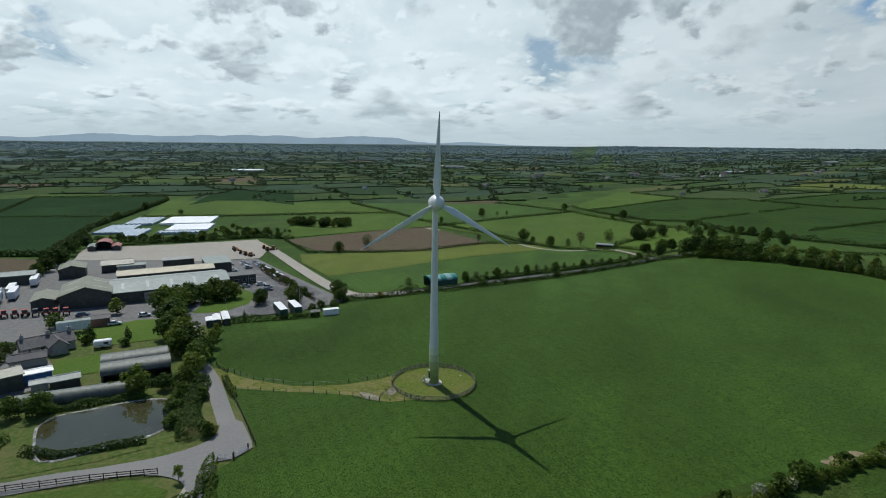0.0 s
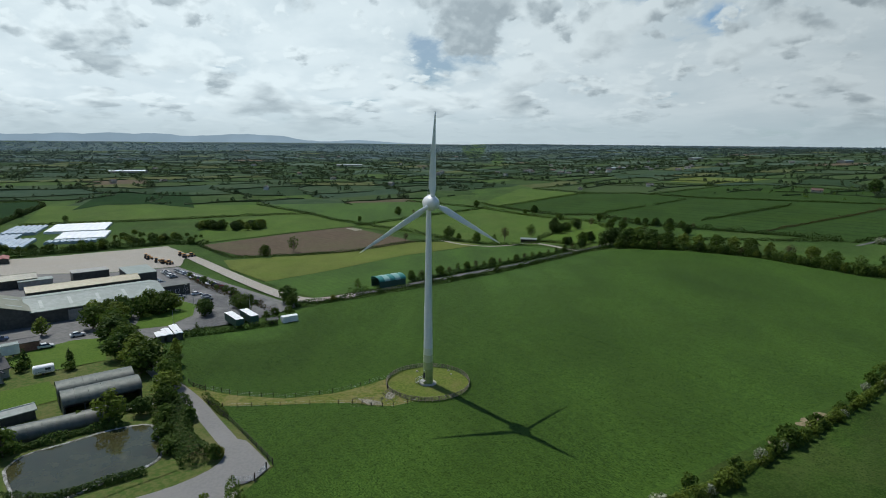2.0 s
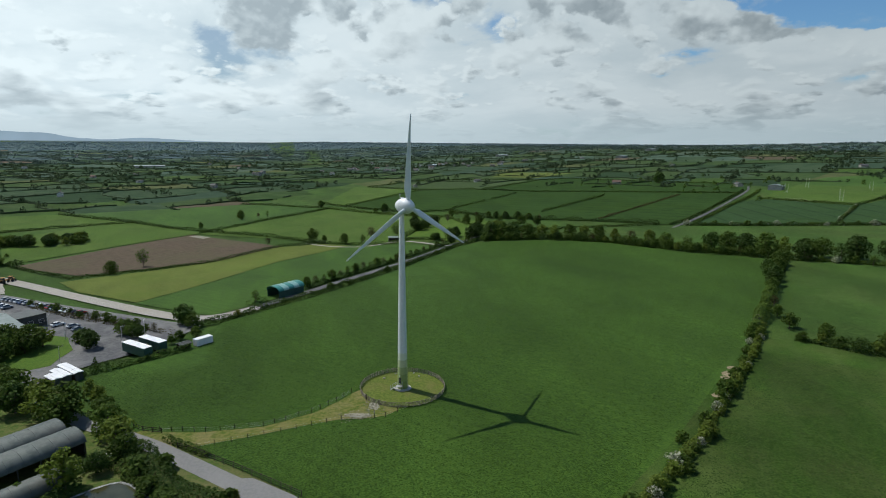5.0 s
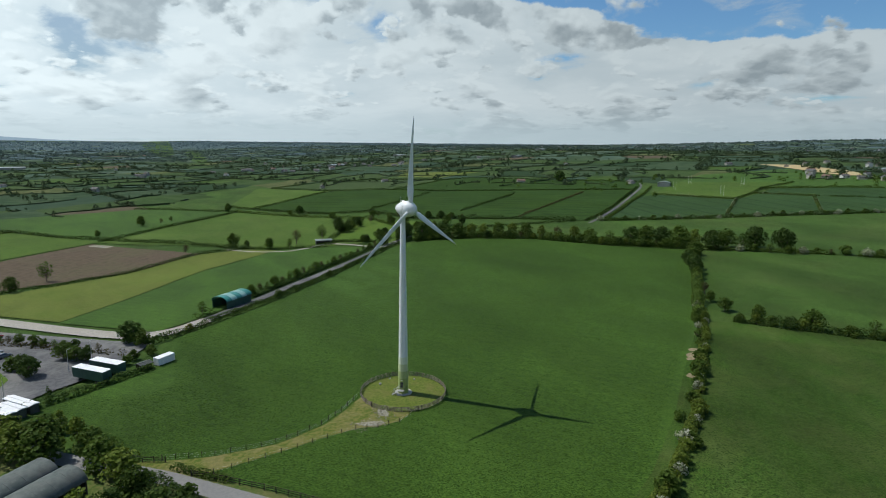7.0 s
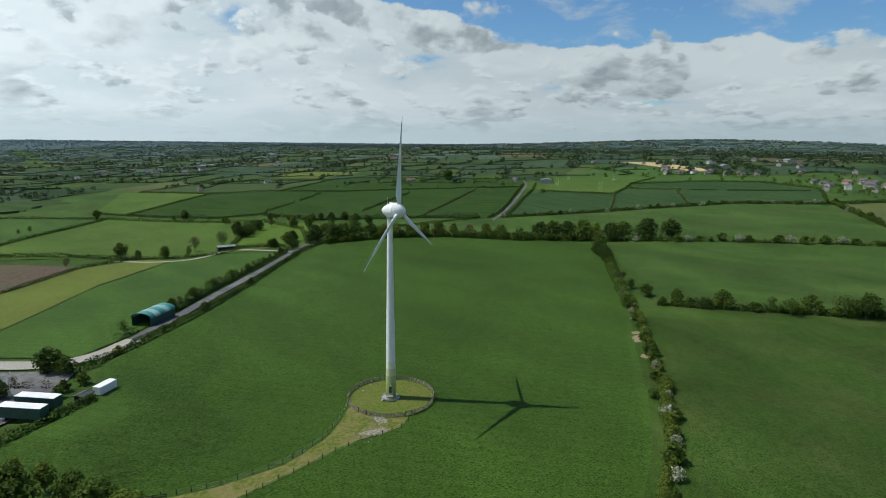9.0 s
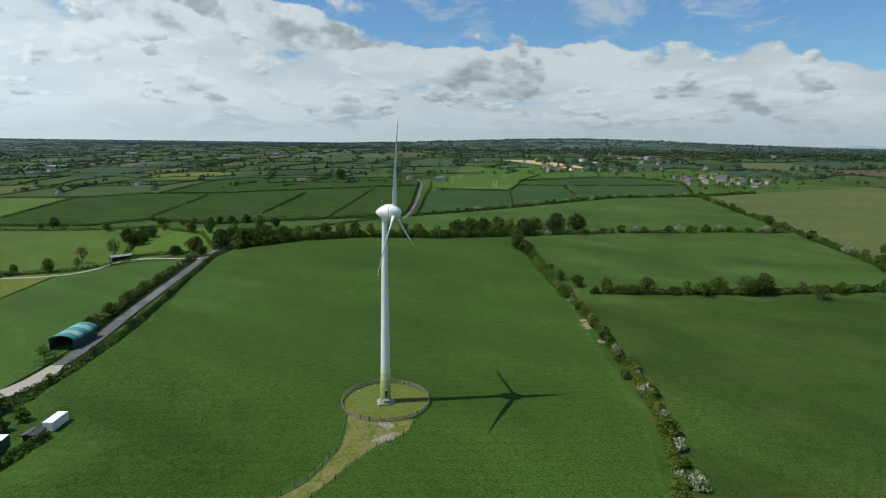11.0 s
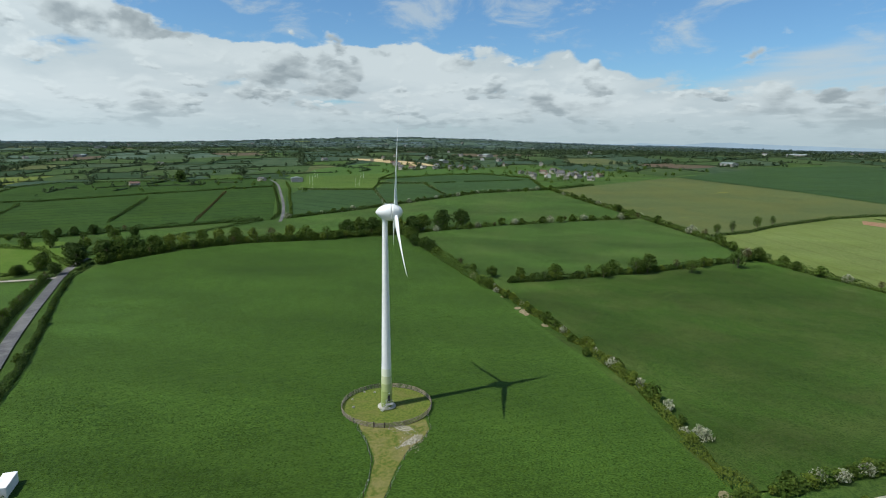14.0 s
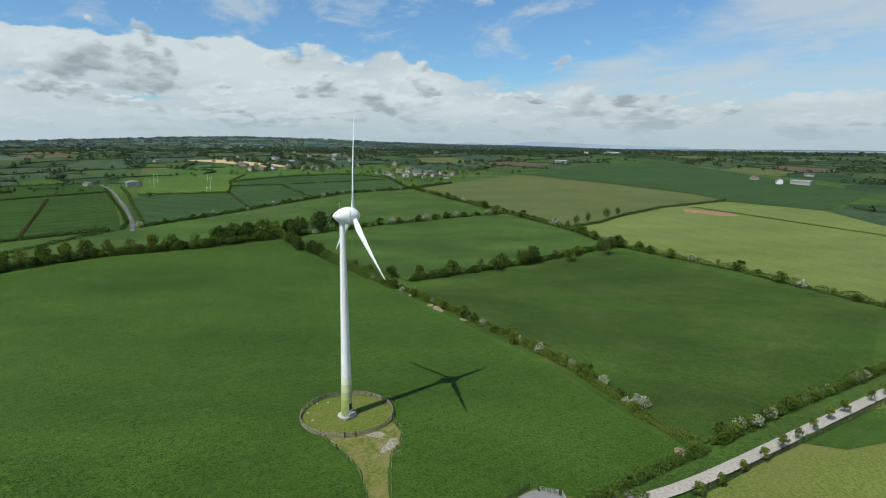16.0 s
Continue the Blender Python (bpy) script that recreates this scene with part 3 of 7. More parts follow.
def in_sight(x, y):
    a = math.degrees(math.atan2(x, y + 60))
    return -60 < a < 140


cell_u, cell_v = 88.0, 66.0
far_verts, far_faces, far_mats, far_lines = [], [], [], []
for i in range(-55, 56):
    for j in range(-72, 73):
        x, y = warp((i + 0.5) * cell_u, (j + 0.5) * cell_v)
        r = math.hypot(x, y)
        if r > 4300 or not in_sight(x, y) or inside(x, y, NEAR_COUNTRY):
            continue
        base = len(far_verts)
        k = 3
        for a in range(k + 1):
            for b in range(k + 1):
                px, py = warp((i + a / k) * cell_u, (j + b / k) * cell_v)
                far_verts.append((px, py, land(px, py) - 0.12))
        # the painted haze thickens with distance through these odds
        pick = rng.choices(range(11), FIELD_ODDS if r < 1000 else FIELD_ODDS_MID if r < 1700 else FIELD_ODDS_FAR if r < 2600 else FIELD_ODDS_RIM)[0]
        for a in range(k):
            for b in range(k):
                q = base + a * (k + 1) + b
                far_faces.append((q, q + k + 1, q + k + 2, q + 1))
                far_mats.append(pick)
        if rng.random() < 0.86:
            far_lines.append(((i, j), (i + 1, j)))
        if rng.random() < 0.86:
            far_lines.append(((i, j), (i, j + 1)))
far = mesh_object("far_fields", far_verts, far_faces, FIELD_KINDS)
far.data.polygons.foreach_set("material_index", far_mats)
tagged(far, "patchwork of small green and tilled fields in the distance", "fields", kind="structure")
sheet("field_23", [(735, 391), (747, 338), (690, 245), (640, 200), (640, 235), (690, 315)], STUBBLE, "pale straw-coloured field on the slope", "field", 0.5, 40)


# ---------------------------------------------------------------- foliage
def clusters(rand, spots, size, spread=0.42, squash=1.0):
    """Leaf clusters: small folded pieces of leaf, each set at its own angle. spots: place and outward way."""
    verts, faces = [], []
    for p, out in spots:
        nrm = Vector((out[0] + rand.gauss(0, spread), out[1] + rand.gauss(0, spread), out[2] + rand.gauss(0, spread) + 0.25))
        if nrm.length < 1e-3:
            nrm = Vector((0, 0, 1))
        nrm.normalize()
        side = nrm.orthogonal().normalized()
        side.rotate(Matrix.Rotation(rand.uniform(0, 6.283), 3, nrm))
        up_way = nrm.cross(side)
        s = size * rand.uniform(0.6, 1.35)
        b = len(verts)
        c = Vector(p)
        verts += [c + side * s * rand.uniform(0.7, 1.1), c + up_way * s * rand.uniform(0.55, 0.9) + nrm * s * 0.15,
                  c - side * s * rand.uniform(0.7, 1.1) - nrm * s * 0.2, c - up_way * s * rand.uniform(0.55, 0.9) + nrm * s * 0.1]
        faces += [(b, b + 1, b + 2), (b, b + 2, b + 3)]
    return verts, faces


def crown_spots(rand, lobes, count):
    total = sum(r * r for _, r in lobes)
    spots = []
    for (cx, cy, cz), r in lobes:
        for _ in range(max(4, int(count * r * r / total))):
            d = Vector((rand.gauss(0, 1), rand.gauss(0, 1), rand.gauss(0.15, 1))).normalized()
            q = r * (rand.uniform(0.82, 1.08) if rand.random() < 0.8 else rand.uniform(0.35, 0.85))
            spots.append(((cx + d.x * q, cy + d.y * q, cz + d.z * q * 0.92), d))
    return spots


def limb(verts, faces, a, b, ra, rb, sides=6):
    a, b = Vector(a), Vector(b)
    z = (b - a).normalized()
    x = z.orthogonal().normalized()
    y = z.cross(x)
    s = len(verts)
    for c, r in ((a, ra), (b, rb)):
        for i in range(sides):
            t = 2 * math.pi * i / sides
            verts.append(c + x * r * math.cos(t) + y * r * math.sin(t))
    for i in range(sides):
        faces.append((s + i, s + (i + 1) % sides, s + sides + (i + 1) % sides, s + sides + i))


STORE = []


def make_tree(name, label, seed, tall, wide, bole, count, size, leaf, lobes_n=9, cone=False, category="tree", low=0.3):
    """A tree at the origin: an Empty that holds a tapered trunk with limbs and a crown of leaf clusters."""
    rand = random.Random(seed)
    root = new(name)
    root.empty_display_size = 0.5
    lobes = []
    for i in range(lobes_n):
        if cone:
            f = i / max(1, lobes_n - 1)
            r = wide * 0.5 * (1.05 - f) * rand.uniform(0.7, 1.0) + 0.25
            a = rand.uniform(0, 6.28)
            lobes.append(((r * 0.35 * math.cos(a), r * 0.35 * math.sin(a), tall * (low + (1 - low) * f * 0.95)), r))
        else:
            a, f = 2.4 * i + rand.uniform(-0.4, 0.4), (i + 0.5) / lobes_n
            reach = wide * 0.5 * math.sqrt(max(0.02, 1 - (2 * f - 0.85) ** 2)) * rand.uniform(0.45, 0.75)
            r = wide * rand.uniform(0.17, 0.27)
            lobes.append(((reach * math.cos(a), reach * math.sin(a), tall * low + (tall * (1 - low) - r) * f + r * 0.4), r))
    verts, faces = [], []
    fork = tall * max(0.12, low * 0.9)
    limb(verts, faces, (0, 0, -0.3), (0.05, 0, fork), bole, bole * 0.75, 8)
    limb(verts, faces, (0.05, 0, fork), (0, 0.1, tall * 0.8), bole * 0.72, bole * 0.15)
    for (x, y, z), r in lobes:
        z0 = min(fork + rand.uniform(0, 0.25) * tall, z)
        limb(verts, faces, (0.03, 0.02, z0), (x * 0.95, y * 0.95, z), bole * 0.4, bole * 0.08, 5)
    mesh_object("trunk", verts, faces, BARK, root, True)
    v, f = clusters(rand, crown_spots(rand, lobes, count), size)
    mesh_object("crown", v, f, leaf, root)
    tagged(root, label, category)
    return root


KINDS = {
    "broad": [make_tree("tree", "broad leafy tree with a rounded green crown", 11, 8.0, 7.4, 0.28, 760, 0.44, LEAF, 13, low=0.12),
              make_tree("tree", "broad leafy tree with a rounded green crown", 12, 8.0, 7.8, 0.28, 780, 0.44, LEAF, 14, low=0.14),
              make_tree("tree", "broad leafy tree with a rounded green crown", 13, 8.0, 6.6, 0.26, 700, 0.44, LEAF, 12, low=0.1)],
    "dark": [make_tree("tree", "dense dark green tree with a full crown", 21, 8.0, 7.4, 0.3, 880, 0.44, LEAF_DARK, 15, low=0.1),
             make_tree("tree", "dense dark green tree with a full crown", 22, 8.0, 7.0, 0.3, 880, 0.44, LEAF_DARK, 15, low=0.1)],
    "fresh": [make_tree("tree", "leafy tree with fresh light green foliage", 31, 8.0, 6.5, 0.24, 620, 0.42, LEAF_LIGHT, 12, low=0.14),
              make_tree("tree", "leafy tree with fresh light green foliage", 32, 8.0, 6.0, 0.24, 560, 0.42, LEAF_LIGHT, 11, low=0.14)],
    "sparse": [make_tree("tree", "thin-crowned tree with open branches", 41, 8.0, 5.6, 0.2, 330, 0.30, LEAF_BROWN, 14, low=0.25),
               make_tree("tree", "thin-crowned tree with open branches", 42, 8.0, 6.0, 0.2, 380, 0.32, LEAF, 14, low=0.22)],
    "spread": [make_tree("tree", "spreading tree with an open flat-topped crown", 45, 8.0, 9.0, 0.26, 700, 0.36, LEAF, 15, low=0.22),
               make_tree("tree", "spreading tree with an open flat-topped crown", 46, 8.0, 8.0, 0.24, 560, 0.36, LEAF_DARK, 13, low=0.2)],
    "conifer": [make_tree("conifer", "dark pointed evergreen conifer tree", 51, 8.0, 3.8, 0.2, 460, 0.36, LEAF_DARK, 9, True, low=0.1)],
    "bush": [make_tree("bush", "rounded green bush in a hedgerow", 61, 3.0, 3.4, 0.09, 260, 0.32, LEAF, 8, category="bush", low=0.05),
             make_tree("bush", "rounded green bush in a hedgerow", 62, 3.0, 3.0, 0.09, 240, 0.32, LEAF, 7, category="bush", low=0.05)],
    "thorn": [make_tree("bush", "rounded light green bush in a hedgerow", 66, 3.0, 3.3, 0.09, 420, 0.25, LEAF_LIGHT, 9, category="bush", low=0.03),
              make_tree("bush", "rounded light green bush in a hedgerow", 67, 3.0, 2.9, 0.09, 380, 0.25, LEAF_LIGHT, 8, category="bush", low=0.03),
              make_tree("bush", "rounded green bush in a hedgerow", 68, 3.0, 3.3, 0.09, 420, 0.25, LEAF, 9, category="bush", low=0.03)],
    "bright": [make_tree("bush", "bright yellow-green leafy bush", 65, 3.0, 3.2, 0.09, 240, 0.32, LEAF_YELLOW, 7, category="bush", low=0.05)],
    "may": [make_tree("bush", "hawthorn bush covered in white blossom", 71, 3.0, 3.2, 0.09, 300, 0.24, BLOSSOM, 8, category="bush", low=0.05),
            make_tree("bush", "hawthorn bush covered in white blossom", 72, 3.0, 3.6, 0.09, 330, 0.24, BLOSSOM, 9, category="bush", low=0.05)],
    "young": [make_tree("young_tree", "young tree with a small round crown on a thin stem", 81, 3.2, 2.3, 0.06, 220, 0.22, LEAF_LIGHT, 7, low=0.28)],
}
USED = {kind: 0 for kind in KINDS}
plant_rng = random.Random(5)


def plant(kind, x, y, tall, wide=1.0, group=""):
    """One tree or bush of that height on the land."""
    made = KINDS[kind]
    i = USED[kind]
    USED[kind] += 1
    full = made[0].children[0] and {"bush": 3.0, "thorn": 3.0, "bright": 3.0, "may": 3.0, "young": 3.2}.get(kind, 8.0)
    s = tall / full
    m = Matrix.Translation((x, y, land(x, y))) @ Matrix.Rotation(plant_rng.uniform(0, 6.28), 4, "Z") @ Matrix.Diagonal((s * wide, s * wide, s, 1))
    src = made[i % len(made)]
    if i < len(made):
        src.matrix_basis = m
        ob = src
    else:
        ob = src.copy()
        scene.collection.objects.link(ob)
        for c in src.children:
            d = c.copy()
            scene.collection.objects.link(d)
            d.parent = ob
        ob.matrix_basis = m
    if group:
        tagged(ob, group=group)
    return ob


def hedge(pts, tall=1.8, wide=1.6, dens=14, size=0.36, leaf=LEAF, label="clipped green field hedge", rough=0.35, gaps=0.0, seed=1):
    """A hedge along a line: leaf clusters over an uneven bank-shaped body."""
    rand = random.Random(seed + int(abs(pts[0][0]) * 7 + abs(pts[0][1]) * 3))
    spots = []
    x0, y0 = pts[0]
    for x, y, tx, ty in along(pts, 1.0):
        w = noise.noise((x * 0.16, y * 0.16, seed))
        if gaps and noise.noise((x * 0.05, y * 0.05, seed + 4.0)) > 0.5 - gaps:
            continue
        hh, ww = tall * (1 + rough * 1.6 * w), wide * (1 + rough * w)
        for _ in range(dens):
            a = rand.uniform(-0.25, math.pi + 0.25)
            q = rand.uniform(0.85, 1.08) if rand.random() < 0.8 else rand.uniform(0.3, 0.9)
            side, up_ = math.cos(a), max(-0.05, math.sin(a))
            s = rand.uniform(-0.6, 0.6)
            px, py = x + tx * s - ty * side * ww * 0.5 * q, y + ty * s + tx * side * ww * 0.5 * q
            spots.append(((px - x0, py - y0, land(px, py) - land(x0, y0) + 0.1 + hh * q * max(0.0, up_) ** 0.8), (-ty * side, tx * side, up_)))
    v, f = clusters(rand, spots, size)
    if not v:
        return None
    ob = mesh_object("hedge", v, f, leaf)
    ob.location = (x0, y0, land(x0, y0))
    return tagged(ob, label, "hedge")


# far hedges, woods and scattered trees: past counting
rand = random.Random(3)
# leaf colour by distance, each zone with more haze painted in
ZONES = ((1500, LEAF_FAR), (2500, LEAF_HAZE_MID), (9999, LEAF_HAZY))


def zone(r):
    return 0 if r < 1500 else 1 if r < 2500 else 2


hedge_trees, wood_trees = [[], [], []], [[], [], []]
banks = [([], []) for _ in range(3)]
for (a, b), (c, d) in far_lines:
    tops = [rand.uniform(0.5, 1.6) for _ in range(9)]
    last = None
    treed = rand.random() ** 1.5
    for i in range(9):
        u = i / 8
        x, y = warp((a + (c - a) * u) * cell_u, (b + (d - b) * u) * cell_v)
        x2, y2 = warp((a + (c - a) * (u + 0.02)) * cell_u, (b + (d - b) * (u + 0.02)) * cell_v)
        if inside(x, y, NEAR_COUNTRY) or rand.random() < 0.06:
            last = None
            continue
        tx, ty = x2 - x, y2 - y
        q = math.hypot(tx, ty) or 1.0
        nx, ny = -ty / q, tx / q
        z, r = land(x, y), math.hypot(x, y)
        wide = rand.uniform(0.6, 1.3) + r / 3500
        bank_verts, bank_faces = banks[zone(r)]
        base = len(bank_verts)
        bank_verts += [(x + nx * wide, y + ny * wide, z - 0.2), (x + nx * wide * 0.6, y + ny * wide * 0.6, z + tops[i]), (x - nx * wide * 0.6, y - ny * wide * 0.6, z + tops[i] * rand.uniform(0.8, 1.1)), (x - nx * wide, y - ny * wide, z - 0.2)]
        if last is not None and last[1] is bank_verts:
            bank_faces += [(last[0] + k, base + k, base + k + 1, last[0] + k + 1) for k in range(3)]
        last = (base, bank_verts)
        for _ in range(3):
            if rand.random() < (0.24 + 0.62 * treed) * (1.0 if r < 1700 else 0.62):
                hedge_trees[zone(r)].append((x + rand.uniform(-6, 6) * tx / q, y + rand.uniform(-6, 6) * ty / q, rand.uniform(1.5, 3.0) if rand.random() < 0.62 else rand.uniform(3.0, 6.2), 1.0 + r / 4500))
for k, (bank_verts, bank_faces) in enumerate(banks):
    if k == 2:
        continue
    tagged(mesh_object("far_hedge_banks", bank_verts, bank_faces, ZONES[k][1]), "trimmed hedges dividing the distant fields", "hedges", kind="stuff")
for _ in range(430):  # copses and belts
    a, r = radians(rand.uniform(-58, 136)), 640 + 3500 * rand.random() ** 1.15
    cx, cy = r * math.sin(a), r * math.cos(a)
    if inside(cx, cy, NEAR_COUNTRY) or (r > 1500 and a > 1.2 and rand.random() < 0.4):
        continue
    lx, ly, turn = rand.uniform(18, 80) * (1 + r / 2500), rand.uniform(4, 16), radians(33) + rand.choice((0, math.pi / 2)) + rand.gauss(0, 0.2)
    for _ in range(int(lx * ly / (15 + r / 25))):
        u, v = rand.uniform(-1, 1) * lx, rand.gauss(0, 0.5) * ly
        x, y = cx + u * math.cos(turn) - v * math.sin(turn), cy + u * math.sin(turn) + v * math.cos(turn)
        if not inside(x, y, NEAR_COUNTRY):
            wood_trees[zone(r)].append((x, y, rand.uniform(3.0, 7.5), 1.0 + r / 3500))


def clump_trees(name, spots, leaf, label):
    """Many far trees as one mesh of leaf clusters."""
    verts, faces = [], []
    for x, y, tall, swell in spots:
        z = land(x, y)
        w = max(1.2, tall * rand.uniform(0.42, 0.6)) * swell
        r = math.hypot(x, y)
        k = 34 if r < 750 else 15 if r < 1000 else 8 if r < 1700 else 4
        sp = []
        for _ in range(k):
            d = Vector((rand.gauss(0, 1), rand.gauss(0, 1), abs(rand.gauss(0, 1)))).normalized()
            sp.append(((x + d.x * w * 0.6, y + d.y * w * 0.6, z + tall * (0.22 + 0.65 * d.z)), d))
        v, f = clusters(rand, sp, w * (0.26 if k == 34 else 0.40 if k == 15 else 0.54 if k == 8 else 0.7), 0.5)
        b = len(verts)
        verts += v
        faces += [tuple(q + b for q in g) for g in f]
    return tagged(mesh_object(name, verts, faces, leaf), label, "trees", kind="stuff")


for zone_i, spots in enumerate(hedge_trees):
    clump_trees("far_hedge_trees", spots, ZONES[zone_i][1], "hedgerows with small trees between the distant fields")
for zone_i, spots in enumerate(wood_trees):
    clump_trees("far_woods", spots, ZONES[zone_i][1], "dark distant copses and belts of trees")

# ---------------------------------------------------------------- far hills and the sea
def hills(name, a0, a1, r, base, rise, seed, material, label):
    verts, faces = [], []
    k = 160
    for i in range(k + 1):
        a = radians(a0 + (a1 - a0) * i / k)
        f = i / k
        env = ease(f / 0.12) * ease((1 - f) / 0.30)
        t = rise * env * (0.72 + 0.5 * noise.fractal((f * 7.0, seed, 0.0), 0.9, 2.2, 5))
        for rr, z in ((r, base - 25), (r + 60, base + max(0, t) * 0.9), (r + 90, base + max(0, t)), (r + 160, base - 25)):
            verts.append((rr * math.sin(a), rr * math.cos(a), z))
    for i in range(k):
        for j in range(3):
            q = i * 4 + j
            faces.append((q, q + 4, q + 5, q + 1))
    return tagged(mesh_object(name, verts, faces, material, smooth=True), label, "hills", kind="structure")


# self-lit backdrop colour: emission stands in for daylight and distance haze
def far_glow(name, col, strength):
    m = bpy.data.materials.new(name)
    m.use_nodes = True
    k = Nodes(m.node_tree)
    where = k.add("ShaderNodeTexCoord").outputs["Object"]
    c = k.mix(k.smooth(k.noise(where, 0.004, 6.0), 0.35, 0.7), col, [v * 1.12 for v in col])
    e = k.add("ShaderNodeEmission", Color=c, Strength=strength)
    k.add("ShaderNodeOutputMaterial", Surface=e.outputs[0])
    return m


# haze tints of the glowing horizon, painted rather than lit by the sun
FAR_BLUE = far_glow("far_blue", (0.31, 0.43, 0.53), 1.0)
FAR_SLATE = far_glow("far_slate", (0.155, 0.215, 0.25), 1.0)
SEA = far_glow("far_sea", (0.25, 0.34, 0.43), 1.0)
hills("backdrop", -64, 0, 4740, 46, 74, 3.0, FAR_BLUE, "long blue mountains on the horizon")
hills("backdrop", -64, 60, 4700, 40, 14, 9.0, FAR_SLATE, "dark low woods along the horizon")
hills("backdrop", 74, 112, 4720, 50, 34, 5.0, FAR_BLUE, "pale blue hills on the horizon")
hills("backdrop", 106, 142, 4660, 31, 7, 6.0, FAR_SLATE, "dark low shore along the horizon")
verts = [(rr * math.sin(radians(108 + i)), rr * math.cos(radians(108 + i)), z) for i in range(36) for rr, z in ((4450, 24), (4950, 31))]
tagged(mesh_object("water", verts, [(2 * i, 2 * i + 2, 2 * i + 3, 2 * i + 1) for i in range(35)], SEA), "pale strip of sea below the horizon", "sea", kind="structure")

# ---------------------------------------------------------------- roads, paths, yards and pond
strip("road_1", [(-31, -46), (-28.8, -56.5), (-22.7, -68.6), (-10.7, -87.1), (0.3, -103.6), (21.3, -136.1), (50.3, -181)], 2.8,
      GRAVEL, "pale gravel farm lane along a field", "road", 0.06)
strip("road_2", [(-87, 26.5), (-79.6, 15.4), (-71.4, 4.1), (-61, -5), (-53, -12.5), (-44, -23), (-37, -31)], 3.7,
      FARM_ROAD, "grey tarmac farm road past the barns", "road", 0.10)
JUNCTION = [(-39.3, -30.6), (-37.6, -32.6), (-36.1, -36.3), (-37.6, -41.1), (-41.9, -45.8), (-48, -50), (-57.3, -55.7), (-62, -59.5), (-80, -70), (-100, -81), (-170, -120), (-173, -125), (-100, -86), (-80, -75), (-58.7, -62.3), (-52, -57.9),
            (-45.1, -53.2), (-38.8, -50.7), (-33.1, -51.1), (-31, -52.7), (-28, -55.5), (-25.5, -55.4), (-30.1, -48.3), (-31.6, -45), (-28.3, -43.2), (-26.9, -39.8), (-26.6, -37.9), (-31.2, -32.8), (-35.4, -28.4)]
sheet("road_junction", rounded(JUNCTION + JUNCTION[:1], 1)[:-1], FARM_ROAD, "grey tarmac bend and junction of farm roads", "road", 0.12, 5, 0.15)
strip("road_3", [(-48.2, 78.8), (-36, 87.9), (-26.4, 96.6), (-11.6, 111.8), (6.4, 131.4), (32.4, 157.8), (57.4, 181), (79, 200), (99, 213), (106, 215)], 4.2,
      ASPHALT, "narrow grey access road between hedges", "road", 0.08)
strip("track_2", [(-5, 248), (9, 231), (30, 224), (54, 236.5), (64.6, 221), (71.1, 207), (76, 199)], 2.4, GRAVEL, "narrow pale farm track between pastures", "track", 0.1)
strip("road_4", [(220, 175), (247, 190), (291, 219), (346, 258), (411, 304.6), (440, 334)], 2.3, ASPHALT, "narrow grey country road between hedges", "road", 0.12)
strip("track_1", [(-154.8, 190.8), (-134.7, 169.2), (-110.1, 140.2), (-76.8, 102.1), (-56.5, 82.1), (-45.2, 81.3), (-34, 89.1)], 6.5, GRAVEL, "pale stony track along the car park", "track", 0.10)
sheet("path_1", [(-9, 3), (-12, 0.8), (-16, -3), (-22, -7), (-28, -9.2), (-32.5, -10.3), (-44, -9.6), (-57, -5), (-60, -7), (-53.5, -12), (-46.7, -15), (-32.5, -13.6), (-26, -12.6), (-21, -11.8), (-16.5, -11.6), (-12, -12.8), (-7, -12.8), (-1.2, -9.8), (0, 0)],
      PATH_GRASS, "worn path of dry grass leading to the turbine", "path", 0.06, 4, 0.4)
sheet("verge_1", [(-55.4, -9.7), (-46.8, -15.7), (-26, -38.5), (-28.5, -39.5), (-37.9, -29.7), (-46.8, -19.5)], VERGE, "rough verge of dry grass along the road", "verge", 0.05, 6, 0.4)
stone_rng = random.Random(12)
for spread in ([(-8.6, -5.4), (-7.5, -6.4), (-7.4, -8.4), (-8.4, -9.6), (-9.6, -8.8), (-9.4, -6.6)], [(-16, -9.6), (-13.5, -9.9), (-10.6, -10.8), (-9.8, -12.3), (-12, -12.7), (-14.2, -11.7)]):
    patch_ = sheet("gravel_patch", spread, STONES, "patch of broken pale stone on the path", "gravel", 0.12, 1.5, 0.6)
    xs, ys = [p_[0] for p_ in spread], [p_[1] for p_ in spread]
    v, f = [], []
    for _ in range(260):
        x, y = stone_rng.uniform(min(xs) - 1, max(xs) + 1), stone_rng.uniform(min(ys) - 1, max(ys) + 1)
        if not inside(x, y, spread) and stone_rng.random() < 0.7:
            continue
        r = stone_rng.uniform(0.06, 0.2)
        b = len(v)
        v += [(x + r, y, land(x, y) + 0.1), (x - r * 0.6, y + r, land(x, y) + 0.1), (x - r * 0.7, y - r, land(x, y) + 0.1), (x, y, land(x, y) + 0.14 + r * 0.8)]
        f += [(b, b + 1, b + 3), (b + 1, b + 2, b + 3), (b + 2, b, b + 3)]
    tagged(mesh_object("stones", v, f, STONES), "loose pale stones scattered on the path", "stones", kind="stuff")
for x, y, s in ((100.5, -6, 1.8), (84, -17, 2.6), (87, -14, 1.6), (81, -18.5, 1.4), (71, -26.5, 1.9), (-12, -69, 1.6)):
    sheet("bare_patch", [(x + s * math.cos(a) * 1.1 - 0.3, y + s * math.sin(a) * 0.75) for a in [i * math.pi / 4 for i in range(8)]], EARTH,
          "patch of bare trodden earth beside the hedge", "earth", 0.07, 2, 0.9)
